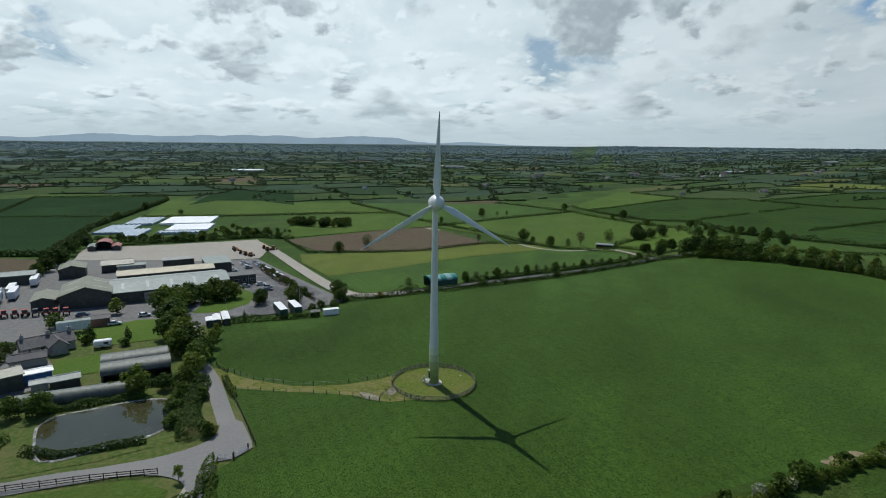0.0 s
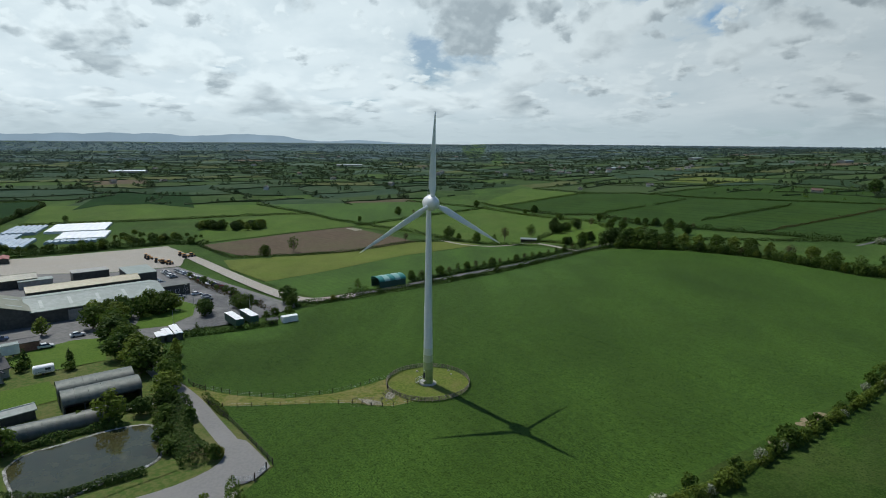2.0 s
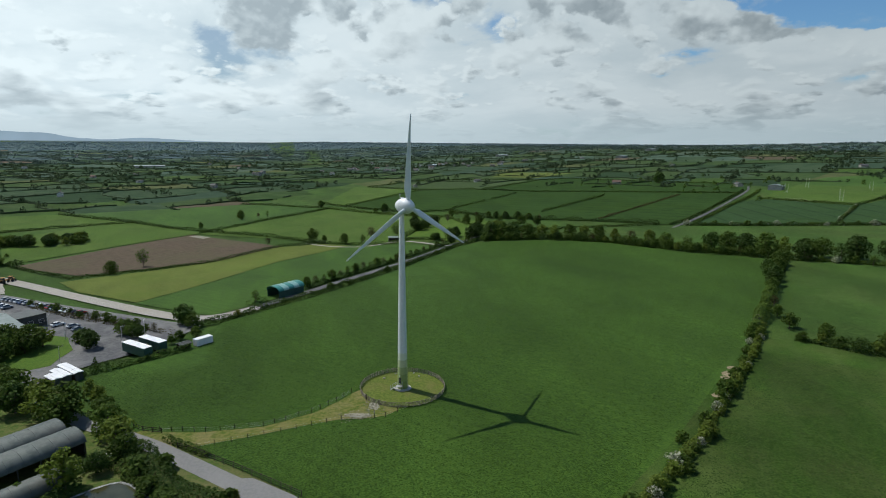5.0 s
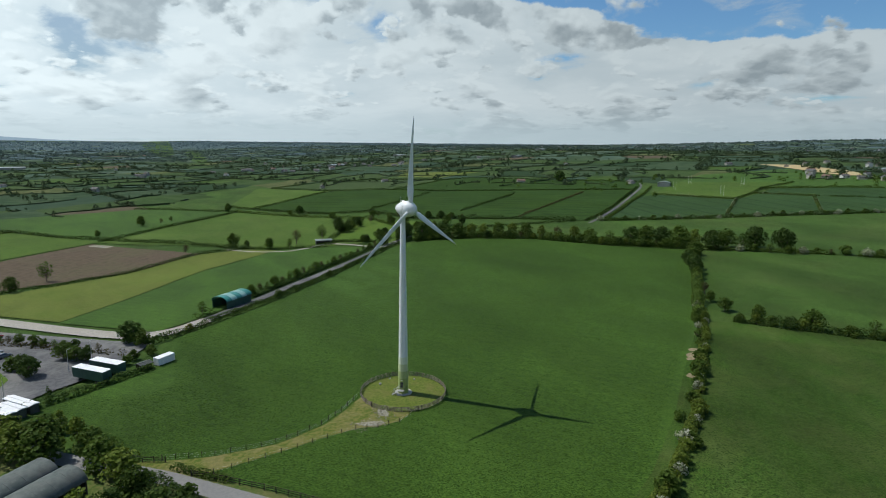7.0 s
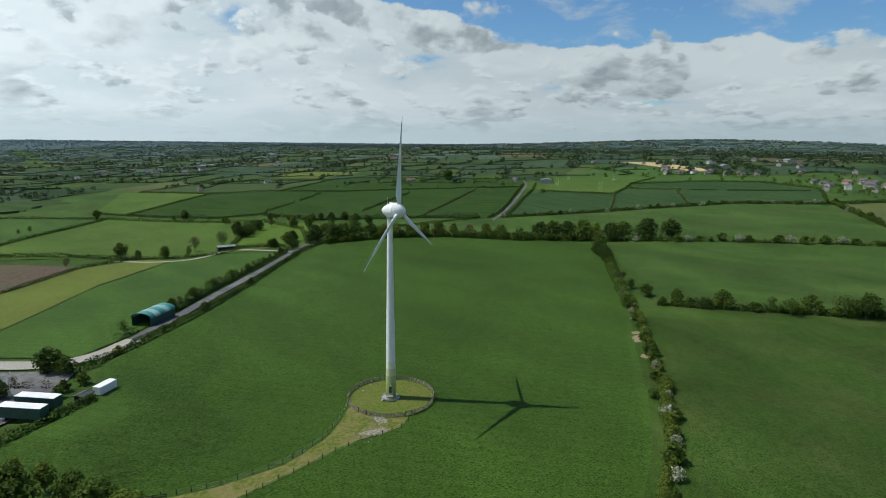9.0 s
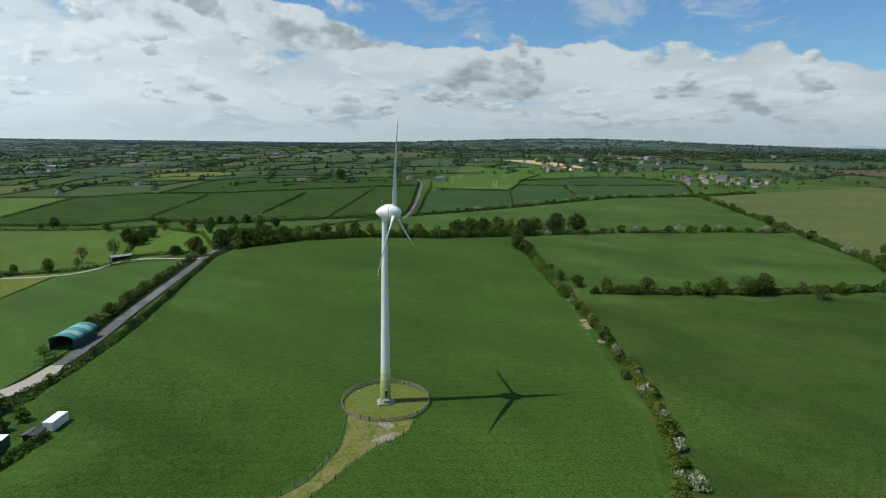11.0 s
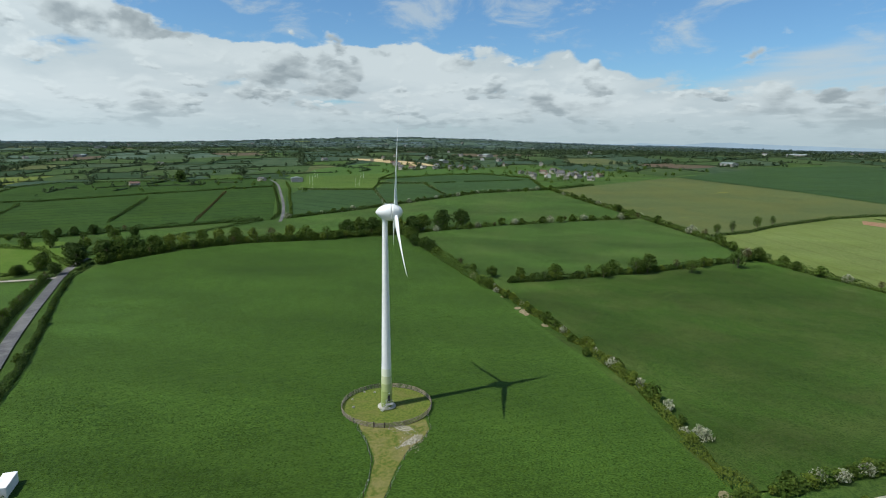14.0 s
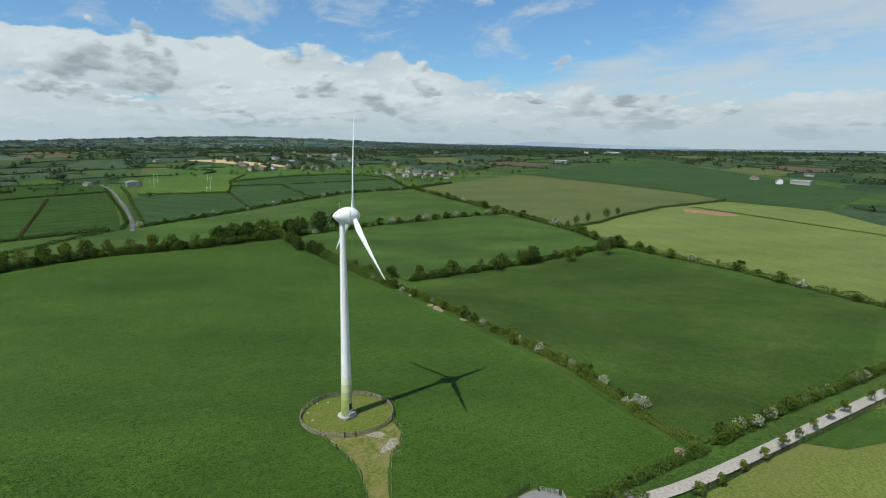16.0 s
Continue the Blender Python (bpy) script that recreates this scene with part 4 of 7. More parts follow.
sheet("bare_patch", [(-81, 304), (-76, 308), (-67, 297), (-71, 291)], STONES, "pale patch of dumped stone on the tilled field", "earth", 0.15, 3, 1.5)
FLOWERS = surface("yellow_flowers", (0.17, 0.155, 0.028), (0.30, 0.25, 0.03), 0.6, 0.9, 0.4, (0.09, 0.105, 0.03), 0.08, 0.7, spec=0.05)
for x, y, a, tilt in ((450.3, -128.4, 9, -0.6), (340.3, -63.4, 10, -0.75), (307.7, -85.3, 10, -0.75), (411.9, -22.2, 8, -0.8)):
    sheet("flower_patch", [(x + a * math.cos(t) * math.sin(-tilt) - a * 0.22 * math.sin(t) * math.cos(tilt), y - a * math.cos(t) * math.cos(tilt) + a * 0.22 * math.sin(t) * math.sin(-tilt)) for t in [i * math.pi / 5 for i in range(10)]],
          FLOWERS, "patch of yellow flowers among the grass", "flowers", 0.12, 4, 2.0)
sheet("bare_patch_red", [(325.5, -197.2), (309.5, -225.9), (295.2, -224.2), (297.1, -208), (312.3, -193.5)], RED_SOIL, "patch of reddish turned soil", "earth", 0.15, 8, 4)

sheet("grass_1", [(-24, -40), (-29, -50), (-33, -60), (-57, -92), (-111, -121), (-125, -200), (-260, -150), (-260, 30), (-200, 60), (-120, 40), (-84, 40), (-78, 28), (-70, 8), (-58, -2), (-46, -14)],
      VERGE, "rough grass between the farm roads and buildings", "grass", -0.06, 10)
sheet("yard_1", [(-84.9, 23.5), (-82.2, 37.4), (-59.5, 58.8), (-52, 73.2), (-63.2, 81.9), (-106.6, 121.1), (-137, 149.8), (-166.7, 128), (-188.2, 125.7), (-227.9, 113.9), (-202.7, 45.1), (-176, 17.4), (-149.2, 5.2), (-134.5, -18),
                 (-106.5, -43), (-96.2, -37.5), (-89.1, -24.8), (-95.7, -16.3), (-121.8, 0.3), (-118.3, 19.4)], CONCRETE, "grey concrete and tarmac yard between buildings", "yard", 0.02, 10)
sheet("yard_2", [(-250.8, 150), (-178, 217.5), (-151.7, 190.8), (-137.3, 152.2), (-163.9, 130.5), (-188.2, 125.7), (-224.2, 115)], GRAVEL, "wide pale stone-surfaced storage yard", "yard", 0.05, 12, 1.5)
sheet("car_park_1", [(-136.4, 142.6), (-130.2, 141.3), (-63, 77.5), (-57.6, 65.6), (-63.8, 52), (-85.7, 35.9), (-83.1, 53.3), (-99.6, 80.1), (-108.6, 97.9), (-126.3, 121.1)], ASPHALT, "tarmac car park with painted bays", "car park", 0.07, 8)
sheet("lawn_1", [(-114.5, 11.8), (-108.3, 27.1), (-98.2, 31.3), (-87.7, 10.3), (-96.9, 2.8), (-113.5, 5.2)], LAWN, "bright mown lawn beside the cottage", "lawn", 0.08, 6, 0.6)
sheet("lawn_2", [(-101.7, -11.3), (-93, -3.8), (-83, -12.7), (-91.6, -21.4)], LAWN, "small bright mown lawn", "lawn", 0.08, 4, 0.3)
sheet("lawn_3", [(-97.1, 39.9), (-106, 60.8), (-100.4, 77.9), (-91.3, 71.6), (-86, 57.1), (-88.1, 44.4)], LAWN, "mown lawn beside the car park", "lawn", 0.11, 5, 0.8)
sheet("lawn_4", [(-59.3, -12.8), (-51.6, -14.1), (-37.9, -30.7), (-39.9, -37.6), (-60, -56), (-81.4, -72.3), (-95.3, -60.4), (-83, -44.9), (-77.2, -46.7), (-63.5, -52.5), (-49.9, -42.6), (-49.8, -31), (-57.6, -23.7)],
      VERGE, "rough grass bank round the pond", "grass", 0.03, 6, 0.8)
sheet("lawn_5", [(-42, -53), (-33, -54), (-30, -62), (-50, -90), (-75.5, -74.3)], PASTURE_LIGHT, "grass paddock inside a fence", "grass", 0.03, 6)

WATER = surface("pond_water", (0.040, 0.043, 0.020), (0.050, 0.051, 0.024), 0.4, 0.05, 0.0, (0.030, 0.024, 0.008), 0.12, 0.6, spec=0.4)
LINER = surface("pond_liner", (0.10, 0.10, 0.095), (0.36, 0.36, 0.35), 1.5, 0.6, 0.4, (0.045, 0.055, 0.025), 0.16, 1.0)
POND = [(-61.5, -52), (-64, -51), (-73, -42.6), (-74, -40), (-73.6, -36.4), (-68.2, -31.9), (-64.1, -27.5), (-59.1, -24.4), (-56, -24.4), (-51.5, -30.2), (-48.3, -35.9), (-49.1, -39.7), (-54.9, -46.3), (-58.9, -51)]
rim = rounded(POND + POND[:1], 1)
verts, faces = [], []
for i, (x, y) in enumerate(rim[:-1]):
    ox, oy = x + 63, y + 37
    d = math.hypot(ox, oy)
    for k, (grow, z) in enumerate(((1.0, 0.02), (1.0 + (0.22 + 0.3 * noise.noise((x * 0.4, y * 0.4, 0))) / d, 0.36), (1.0 + (0.55 + 0.4 * noise.noise((x * 0.3, y * 0.3, 5))) / d, 0.10))):
        verts.append((-63 + ox * grow, -37 + oy * grow, land(-62.1, -38) + z + (0.15 * noise.noise((x, y, 2)) if k == 1 else 0)))
k = len(rim) - 1
for i in range(k):
    for j in range(2):
        faces.append((i * 3 + j, ((i + 1) % k) * 3 + j, ((i + 1) % k) * 3 + j + 1, i * 3 + j + 1))
tagged(mesh_object("pond_edge", verts, faces, LINER, smooth=True), "rumpled pale plastic liner round the pond", "pond edge", kind="structure")
me = mesh_object("water", [(x, y, land(-62.1, -38) + 0.16) for x, y in rim[:-1]], [tuple(range(len(rim) - 1))], WATER)
if me.data.polygons[0].normal.z < 0:
    me.data.flip_normals()
tagged(me, "still murky brown-green farm pond", "pond", kind="structure")


# ---------------------------------------------------------------- the wind turbine
def lathe(rows, sides=40, cap=True):
    """A bmesh turned about z from rows of (radius, height)."""
    bm = bmesh.new()
    rings = [[bm.verts.new((r * math.cos(2 * math.pi * i / sides), r * math.sin(2 * math.pi * i / sides), z)) for i in range(sides)] for r, z in rows]
    for a, b in zip(rings, rings[1:]):
        for i in range(sides):
            bm.faces.new((a[i], a[(i + 1) % sides], b[(i + 1) % sides], b[i]))
    if cap:
        bm.faces.new(rings[0][::-1])
        bm.faces.new(rings[-1])
    return bm


def box(sx, sy, sz, at=(0, 0, 0), turn=0.0, bevel=0.0, bm=None):
    """A box standing on its base, edges eased."""
    out = bm or bmesh.new()
    made = bmesh.ops.create_cube(out, size=1.0)["verts"]
    bmesh.ops.transform(out, verts=made, matrix=Matrix.Translation(at) @ Matrix.Rotation(turn, 4, "Z") @ Matrix.Translation((0, 0, sz / 2)) @ Matrix.Diagonal((sx, sy, sz, 1)))
    if bevel:
        edges = list({e for v in made for e in v.link_edges})
        bmesh.ops.bevel(out, geom=edges, offset=bevel, segments=1, affect="EDGES")
    return out


turbine = new("wind_turbine")
tagged(turbine, "tall white wind turbine with three blades and a green-banded tower foot", "wind turbine")
TOWER_TOP, FOOT_R, TOP_R = 43.2, 1.27, 0.58


def tower_r(z):
    return FOOT_R + (TOP_R - FOOT_R) * (z / TOWER_TOP) ** 0.92


levels = [0.25, 2.2, 4.0, 5.8, 7.6, 9.4]
for i in range(5):
    part("tower_band", lathe([(tower_r(z), z) for z in (levels[i], (levels[i] + levels[i + 1]) / 2, levels[i + 1])], 48, False), GREENS[i], turbine, "green-painted ring of the tower foot", True)
for a, b in ((9.4, 26.0), (26.0, TOWER_TOP)):
    part("tower_section", lathe([(tower_r(a + (b - a) * i / 6), a + (b - a) * i / 6) for i in range(7)], 48, False), WHITE_COAT, turbine, "white tapered steel tower", True)
for z in (9.4, 26.0):
    part("flange", lathe([(tower_r(z) + 0.012, z - 0.05), (tower_r(z) + 0.012, z + 0.05)], 48, False), WHITE_COAT, turbine, "weld ring", True)
part("plinth", lathe([(2.1, -0.3), (2.1, 0.18), (2.0, 0.26)], 48), PLINTH, turbine, "round concrete foundation slab")
DOOR = radians(228)
dx_, dy_ = math.cos(DOOR), math.sin(DOOR)
door_frame = part("door", box(0.16, 0.95, 2.1, (dx_ * (tower_r(2.5) + 0.0), dy_ * (tower_r(2.5) + 0.0), 1.35), DOOR, 0.04), GREENS[1], turbine, "narrow green steel door")
part("lamp", box(0.14, 0.3, 0.18, (dx_ * (tower_r(4) + 0.12), dy_ * (tower_r(4) + 0.12), 3.62), DOOR, 0.02), WHITE_COAT, turbine, "white lamp over the door")
part("panel", box(0.08, 0.6, 1.5, (dx_ * (tower_r(2.5) + 0.09), dy_ * (tower_r(2.5) + 0.09), 1.7), DOOR, 0.02), DARK_METAL, door_frame, "dark louvred panel")
stairs = new("stairs")
stairs.parent = turbine
side = Vector((-dy_, dx_, 0))
outw = Vector((dx_, dy_, 0))
foot = outw * (tower_r(1) + 0.55)
part("platform", box(1.1, 1.4, 0.07, (*(foot.xy), 1.25), DOOR), GALVANISED, stairs, "grated steel landing")
for i in range(6):
    p = foot - side * (0.8 + 0.25 * i)
    part("tread", box(0.9, 0.26, 0.04, (p.x, p.y, 1.08 - 0.19 * i), DOOR), GALVANISED, stairs)
for o in (0.5, -0.5):
    for s in (0.65, -0.65, -1.4, -2.1):
        p = foot + outw * o + side * s
        top = 2.25 if s > -0.7 else 2.25 - (abs(s) - 0.65) * 0.76
        part("baluster", box(0.05, 0.05, top - (0.1 if s < -0.7 else 0.26) if s > -0.7 else top - 0.1, (p.x, p.y, 0.25 if s > -0.7 else 0.1), DOOR), GALVANISED, stairs)
    a, b = foot + outw * o + side * 0.65, foot + outw * o - side * 0.65
    v, f = [], []
    limb(v, f, (a.x, a.y, 2.25), (b.x, b.y, 2.25), 0.03, 0.03)
    c = foot + outw * o - side * 2.1
    limb(v, f, (b.x, b.y, 2.25), (c.x, c.y, 1.15), 0.03, 0.03)
    mesh_object("handrail", v, f, GALVANISED, stairs)

# nacelle: an egg, blunt at the spinner and drawn out at the tail, on the axis that faces the wind
YAW = radians(27)
AXIS = Vector((math.sin(YAW), -math.cos(YAW), 0.0))
ACROSS = Vector((math.cos(YAW), math.sin(YAW), 0.0))
HUB = Vector((0, 0, 44.85))
TO_AXIS = Matrix((ACROSS, Vector((0, 0, 1)), AXIS)).transposed()


def on_axis(bm):
    bmesh.ops.transform(bm, verts=bm.verts, matrix=Matrix.Translation(HUB) @ TO_AXIS.to_4x4())
    return bm


def egg(k):
    """Radius of the nacelle k metres ahead of the tower's axis."""
    if k < 1.1:
        return 1.84 * max(0.0, 1 - ((1.1 - k) / 3.12) ** 1.75) ** 0.70
    return 1.86 * math.sqrt(max(0.0, 1 - ((k - 1.1) / 2.75) ** 2)) ** 0.95


tail = [-1.99 + 3.39 * (i / 18) ** 1.5 for i in range(19)]
part("nacelle", on_axis(lathe([(max(0.02, egg(k)), k) for k in tail], 40)), WHITE_COAT, turbine, "white egg-shaped nacelle housing", True)
nose = [1.44 + 2.40 * (1 - (1 - i / 18) ** 1.5) for i in range(19)]
spinner = part("spinner", on_axis(lathe([(max(0.02, egg(k)), k) for k in nose], 40)), WHITE_COAT, turbine, "white rounded hub cover", True)
part("seam", on_axis(lathe([(egg(1.42) - 0.03, 1.38), (egg(1.42) - 0.03, 1.46)], 40)), DARK_METAL, turbine, "dark gap between nacelle and hub")
part("yaw_collar", lathe([(TOP_R, TOWER_TOP), (TOP_R + 0.14, TOWER_TOP + 0.08), (TOP_R + 0.14, TOWER_TOP + 0.5)], 40), WHITE_COAT, turbine, "white collar under the nacelle", True)
for k, r in ((-2.1, 0.16),):
    vent = lathe([(0.17, 0), (0.17, 0.06)], 20)
    bmesh.ops.transform(vent, verts=vent.verts, matrix=Matrix.Translation(HUB - AXIS * 1.98 + Vector((0, 0, 0.0))) @ TO_AXIS.to_4x4())
    part("vent", vent, DARK_METAL, turbine, "round dark tail vent")
part("hatch", box(0.6, 0.5, 0.16, (*(HUB + AXIS * 0.25).xy, HUB.z + 1.72), YAW, 0.05), GALVANISED, turbine, "grey roof hatch")
mast = HUB - AXIS * 0.55
part("mast", box(0.07, 0.07, 1.5, (mast.x, mast.y, HUB.z + 1.40), YAW), GALVANISED, turbine, "thin wind-gauge mast")
part("crossbar", box(0.55, 0.05, 0.05, (mast.x, mast.y, HUB.z + 2.5), YAW), GALVANISED, turbine, "gauge crossbar")


def blade_mesh():
    """A blade along +z from the hub: round root, widest near a fifth of its length, thin curved tip. x is chordwise, y along the axis."""
    bm = bmesh.new()
    rows = []
    K = 22
    for i in range(K + 1):
        f = i / K
        z = 1.15 + f * 19.4
        chord = 0.9 + 0.85 * ease(f / 0.16) if f < 0.16 else 1.62 * (1 - ((f - 0.16) / 0.84)) ** 0.85 * 0.80 + 1.62 * 0.20 * (1 - f) + 0.18
        if f > 0.97:
            chord *= 0.62
        thick = max(0.055, 0.42 * (1 - f) ** 1.6 + 0.04)
        thick = 0.85 * (1 - ease(f / 0.14)) + thick * ease(f / 0.14)
        twist = radians(24 * (1 - f) ** 2 + 2)
        bend = -0.75 * f * f
        ring_ = []
        for s in range(16):
            t = 2 * math.pi * s / 16
            cx = math.cos(t) * chord / 2 - 0.18 * (chord - 0.9)
            cy = math.sin(t) * thick / 2 * (1 - 0.45 * ease(f / 0.2) * (-math.cos(t)) * 0.5)
            ring_.append(bm.verts.new((cx * math.cos(twist) - cy * math.sin(twist), cx * math.sin(twist) + cy * math.cos(twist) - bend, z)))
        rows.append(ring_)
    for a, b in zip(rows, rows[1:]):
        for s in range(16):
            bm.faces.new((a[s], a[(s + 1) % 16], b[(s + 1) % 16], b[s]))
    bm.faces.new(rows[0][::-1])
    bm.faces.new(rows[-1])
    return bm


ROTOR = HUB + AXIS * 2.35
PHASE = 0.0
for turn_ in (0, 120, 240):
    phi = radians(PHASE + turn_)
    out_way = Vector((0, 0, 1)) * math.cos(phi) + ACROSS * math.sin(phi)
    chord_way = ACROSS * math.cos(phi) - Vector((0, 0, 1)) * math.sin(phi)
    m = Matrix((chord_way, AXIS, out_way)).transposed().to_4x4()
    bm = blade_mesh()
    bmesh.ops.transform(bm, verts=bm.verts, matrix=Matrix.Translation(ROTOR) @ m)
    bmesh.ops.recalc_face_normals(bm, faces=bm.faces)
    part("blade", bm, BLADE_COAT, turbine, "long tapered white rotor blade", True)
    cuff = lathe([(0.62, 0.7), (0.56, 1.35)], 24)
    bmesh.ops.transform(cuff, verts=cuff.verts, matrix=Matrix.Translation(ROTOR) @ m)
    part("blade_collar", cuff, WHITE_COAT, turbine, "", True)


# ---------------------------------------------------------------- fences and gates
def rail_mesh(length, tall=0.11, deep=0.045):
    bm = box(length, deep, tall)
    me_ = bpy.data.meshes.new("rail")
    bm.to_mesh(me_)
    bm.free()
    return me_


def fence(name, pts, rails, gap, tall, post_mat, label, closed=False, rail_mat=None, post=0.14, wire=False):
    """Posts along a line with rails or wires between them; each a part of its own."""
    root = new(name)
    root.location = (*pts[0], land(*pts[0]))
    tagged(root, label, "fence")
    line = along(pts, gap)
    post_me = bpy.data.meshes.new("post")
    b_ = box(post, post, tall + 0.3, (0, 0, -0.2), 0, post * 0.12)
    b_.to_mesh(post_me)
    b_.free()
    post_me.materials.append(post_mat)
    cache = {}
    fr = random.Random(len(line))
    if closed:
        line = line[:-1]
    for i, (x, y, tx, ty) in enumerate(line):
        z = land(x, y)
        o = new("post", post_me)
        o.parent = root
        o.matrix_basis = Matrix.Translation((x - pts[0][0], y - pts[0][1], z - root.location.z)) @ pose(0, 0, 0, fr.uniform(-2, 2), fr.uniform(-2, 2), math.degrees(math.atan2(ty, tx)))
        if i + 1 < len(line) or closed:
            x2, y2 = line[(i + 1) % len(line)][:2]
            z2 = land(x2, y2)
            d = round(math.hypot(x2 - x, y2 - y), 1)
            if (d, wire) not in cache:
                cache[d, wire] = rail_mesh(d + 0.08, 0.012 if wire else 0.13, 0.012 if wire else 0.05)
                cache[d, wire].materials.append(rail_mat or post_mat)
            for k in range(rails):
                o = new("wire" if wire else "rail", cache[d, wire])
                o.parent = root
                zz = tall * (k + 0.75) / rails
                o.matrix_basis = Matrix.Translation(((x + x2) / 2 - pts[0][0], (y + y2) / 2 - pts[0][1], (z + z2) / 2 - root.location.z + zz - 0.06)) @ pose(
                    0, 0, 0, 0, -math.degrees(math.atan2(z2 - z, d)), math.degrees(math.atan2(y2 - y, x2 - x)) + 0)
    return root


RING_R = 10.25
circle = [(RING_R * math.cos(2 * math.pi * i / 40), RING_R * math.sin(2 * math.pi * i / 40)) for i in range(41)]
fence("ring_fence", circle, 4, 1.6, 1.15, TIMBER, "weathered post-and-rail fence in a ring round the turbine", True)
sheet("turbine_lawn", [(RING_R * 0.99 * math.cos(2 * math.pi * i / 40), RING_R * 0.99 * math.sin(2 * math.pi * i / 40)) for i in range(40)], DRY_GRASS, "circle of short dry grass round the turbine foot", "grass", 0.09, 3)
fence("road_fence", [(-48.7, -14.4), (-46.8, -15.7), (-37.9, -24.8), (-26.5, -37.5)], 3, 2.4, 1.2, TIMBER_DARK, "dark post-and-rail fence along the road")
fence("road_fence", [(-58.5, -3.1), (-56.3, -5.3), (-52.5, -7.2)], 3, 2.2, 1.2, TIMBER_DARK, "dark post-and-rail fence at the path entrance")
fence("paddock_fence", [(-79.4, -74.3), (-59, -61), (-48, -55), (-38, -50.5)], 3, 2.4, 1.3, TIMBER_DARK, "dark post-and-rail fence round a paddock")
fence("lane_fence", [(-26.5, -67), (-18.2, -80), (-4.1, -102), (14.9, -132), (38.9, -171)], 3, 2.6, 1.2, TIMBER_DARK, "dark post-and-rail fence along the lane")
fence("wire_fence", [(-9.6, 3.6), (-12.3, 1.2), (-16.4, -2.6), (-22.3, -6.6), (-28, -8.8), (-32.6, -9.9), (-44, -9.2), (-53, -6)], 3, 2.6, 1.1, TIMBER_DARK, "thin post-and-wire fence along the path", wire=True, rail_mat=GALVANISED, post=0.12)
fence("wire_fence", [(-1.0, -10.3), (-7, -13.2), (-12, -13.2), (-16.5, -12), (-26, -13), (-32.5, -14), (-45, -15.4)], 2, 3.0, 1.0, TIMBER_DARK, "thin post-and-wire fence along the path", wire=True, rail_mat=GALVANISED, post=0.12)


def gate(x, y, turn, long=3.6, mat=GALVANISED, label="galvanised tubular field gate"):
    root = new("field_gate")
    root.matrix_basis = Matrix.Translation((x, y, land(x, y))) @ Matrix.Rotation(turn, 4, "Z")
    tagged(root, label, "gate")
    for i in range(6):
        v, f = [], []
        z = 0.2 + 0.18 * i
        limb(v, f, (-long / 2, 0, z), (long / 2, 0, z), 0.025, 0.025)
        mesh_object("bar", v, f, mat, root)
    for s in (-long / 2, 0, long / 2):
        v, f = [], []
        limb(v, f, (s, 0, 0.1), (s, 0, 1.2), 0.03, 0.03)
        mesh_object("upright", v, f, mat, root)
    for s in (-long / 2 - 0.15, long / 2 + 0.15):
        part("post", box(0.18, 0.18, 1.6, (s, 0, -0.2), 0, 0.02), TIMBER_DARK, root)


gate(-29.8, -43.2, radians(8))
gate(-27.6, -40.8, radians(75), 3.2)
gate(-9.9, -2.6, radians(-76), 2.0, TIMBER, "small weathered timber gate in the ring fence")

ROCK = surface("field_rock", (0.20, 0.19, 0.17), (0.32, 0.31, 0.28), 3.0, 0.95, 0.5)
for x, y, s in ((4.9, 8.0, 0.28), (0.3, 8.9, 0.28), (-3.2, 6.9, 0.36), (5.6, 5.6, 0.26)):
    bm = bmesh.new()
    bmesh.ops.create_icosphere(bm, subdivisions=2, radius=s)
    for v in bm.verts:
        v.co *= 1 + 0.35 * noise.noise(v.co * 4 + Vector((x, y, 0)))
        v.co.z *= 0.7
    ob = part("rock", bm, ROCK, None, smooth=True)
    ob.location = (x, y, land(x, y) + 0.2)
    tagged(ob, "small grey boulder on the turbine's lawn", "rock", "rocks round the turbine")


# ---------------------------------------------------------------- grass tufts over the near pastures: past counting
TUFT = leafy("grass_tuft", (0.018, 0.046, 0.005), (0.060, 0.112, 0.013), 0.0, 0.3, 0.8)
TUFT_DARK = leafy("rush_tuft", (0.022, 0.052, 0.008), (0.062, 0.096, 0.020), 0.0, 0.25, 0.85)


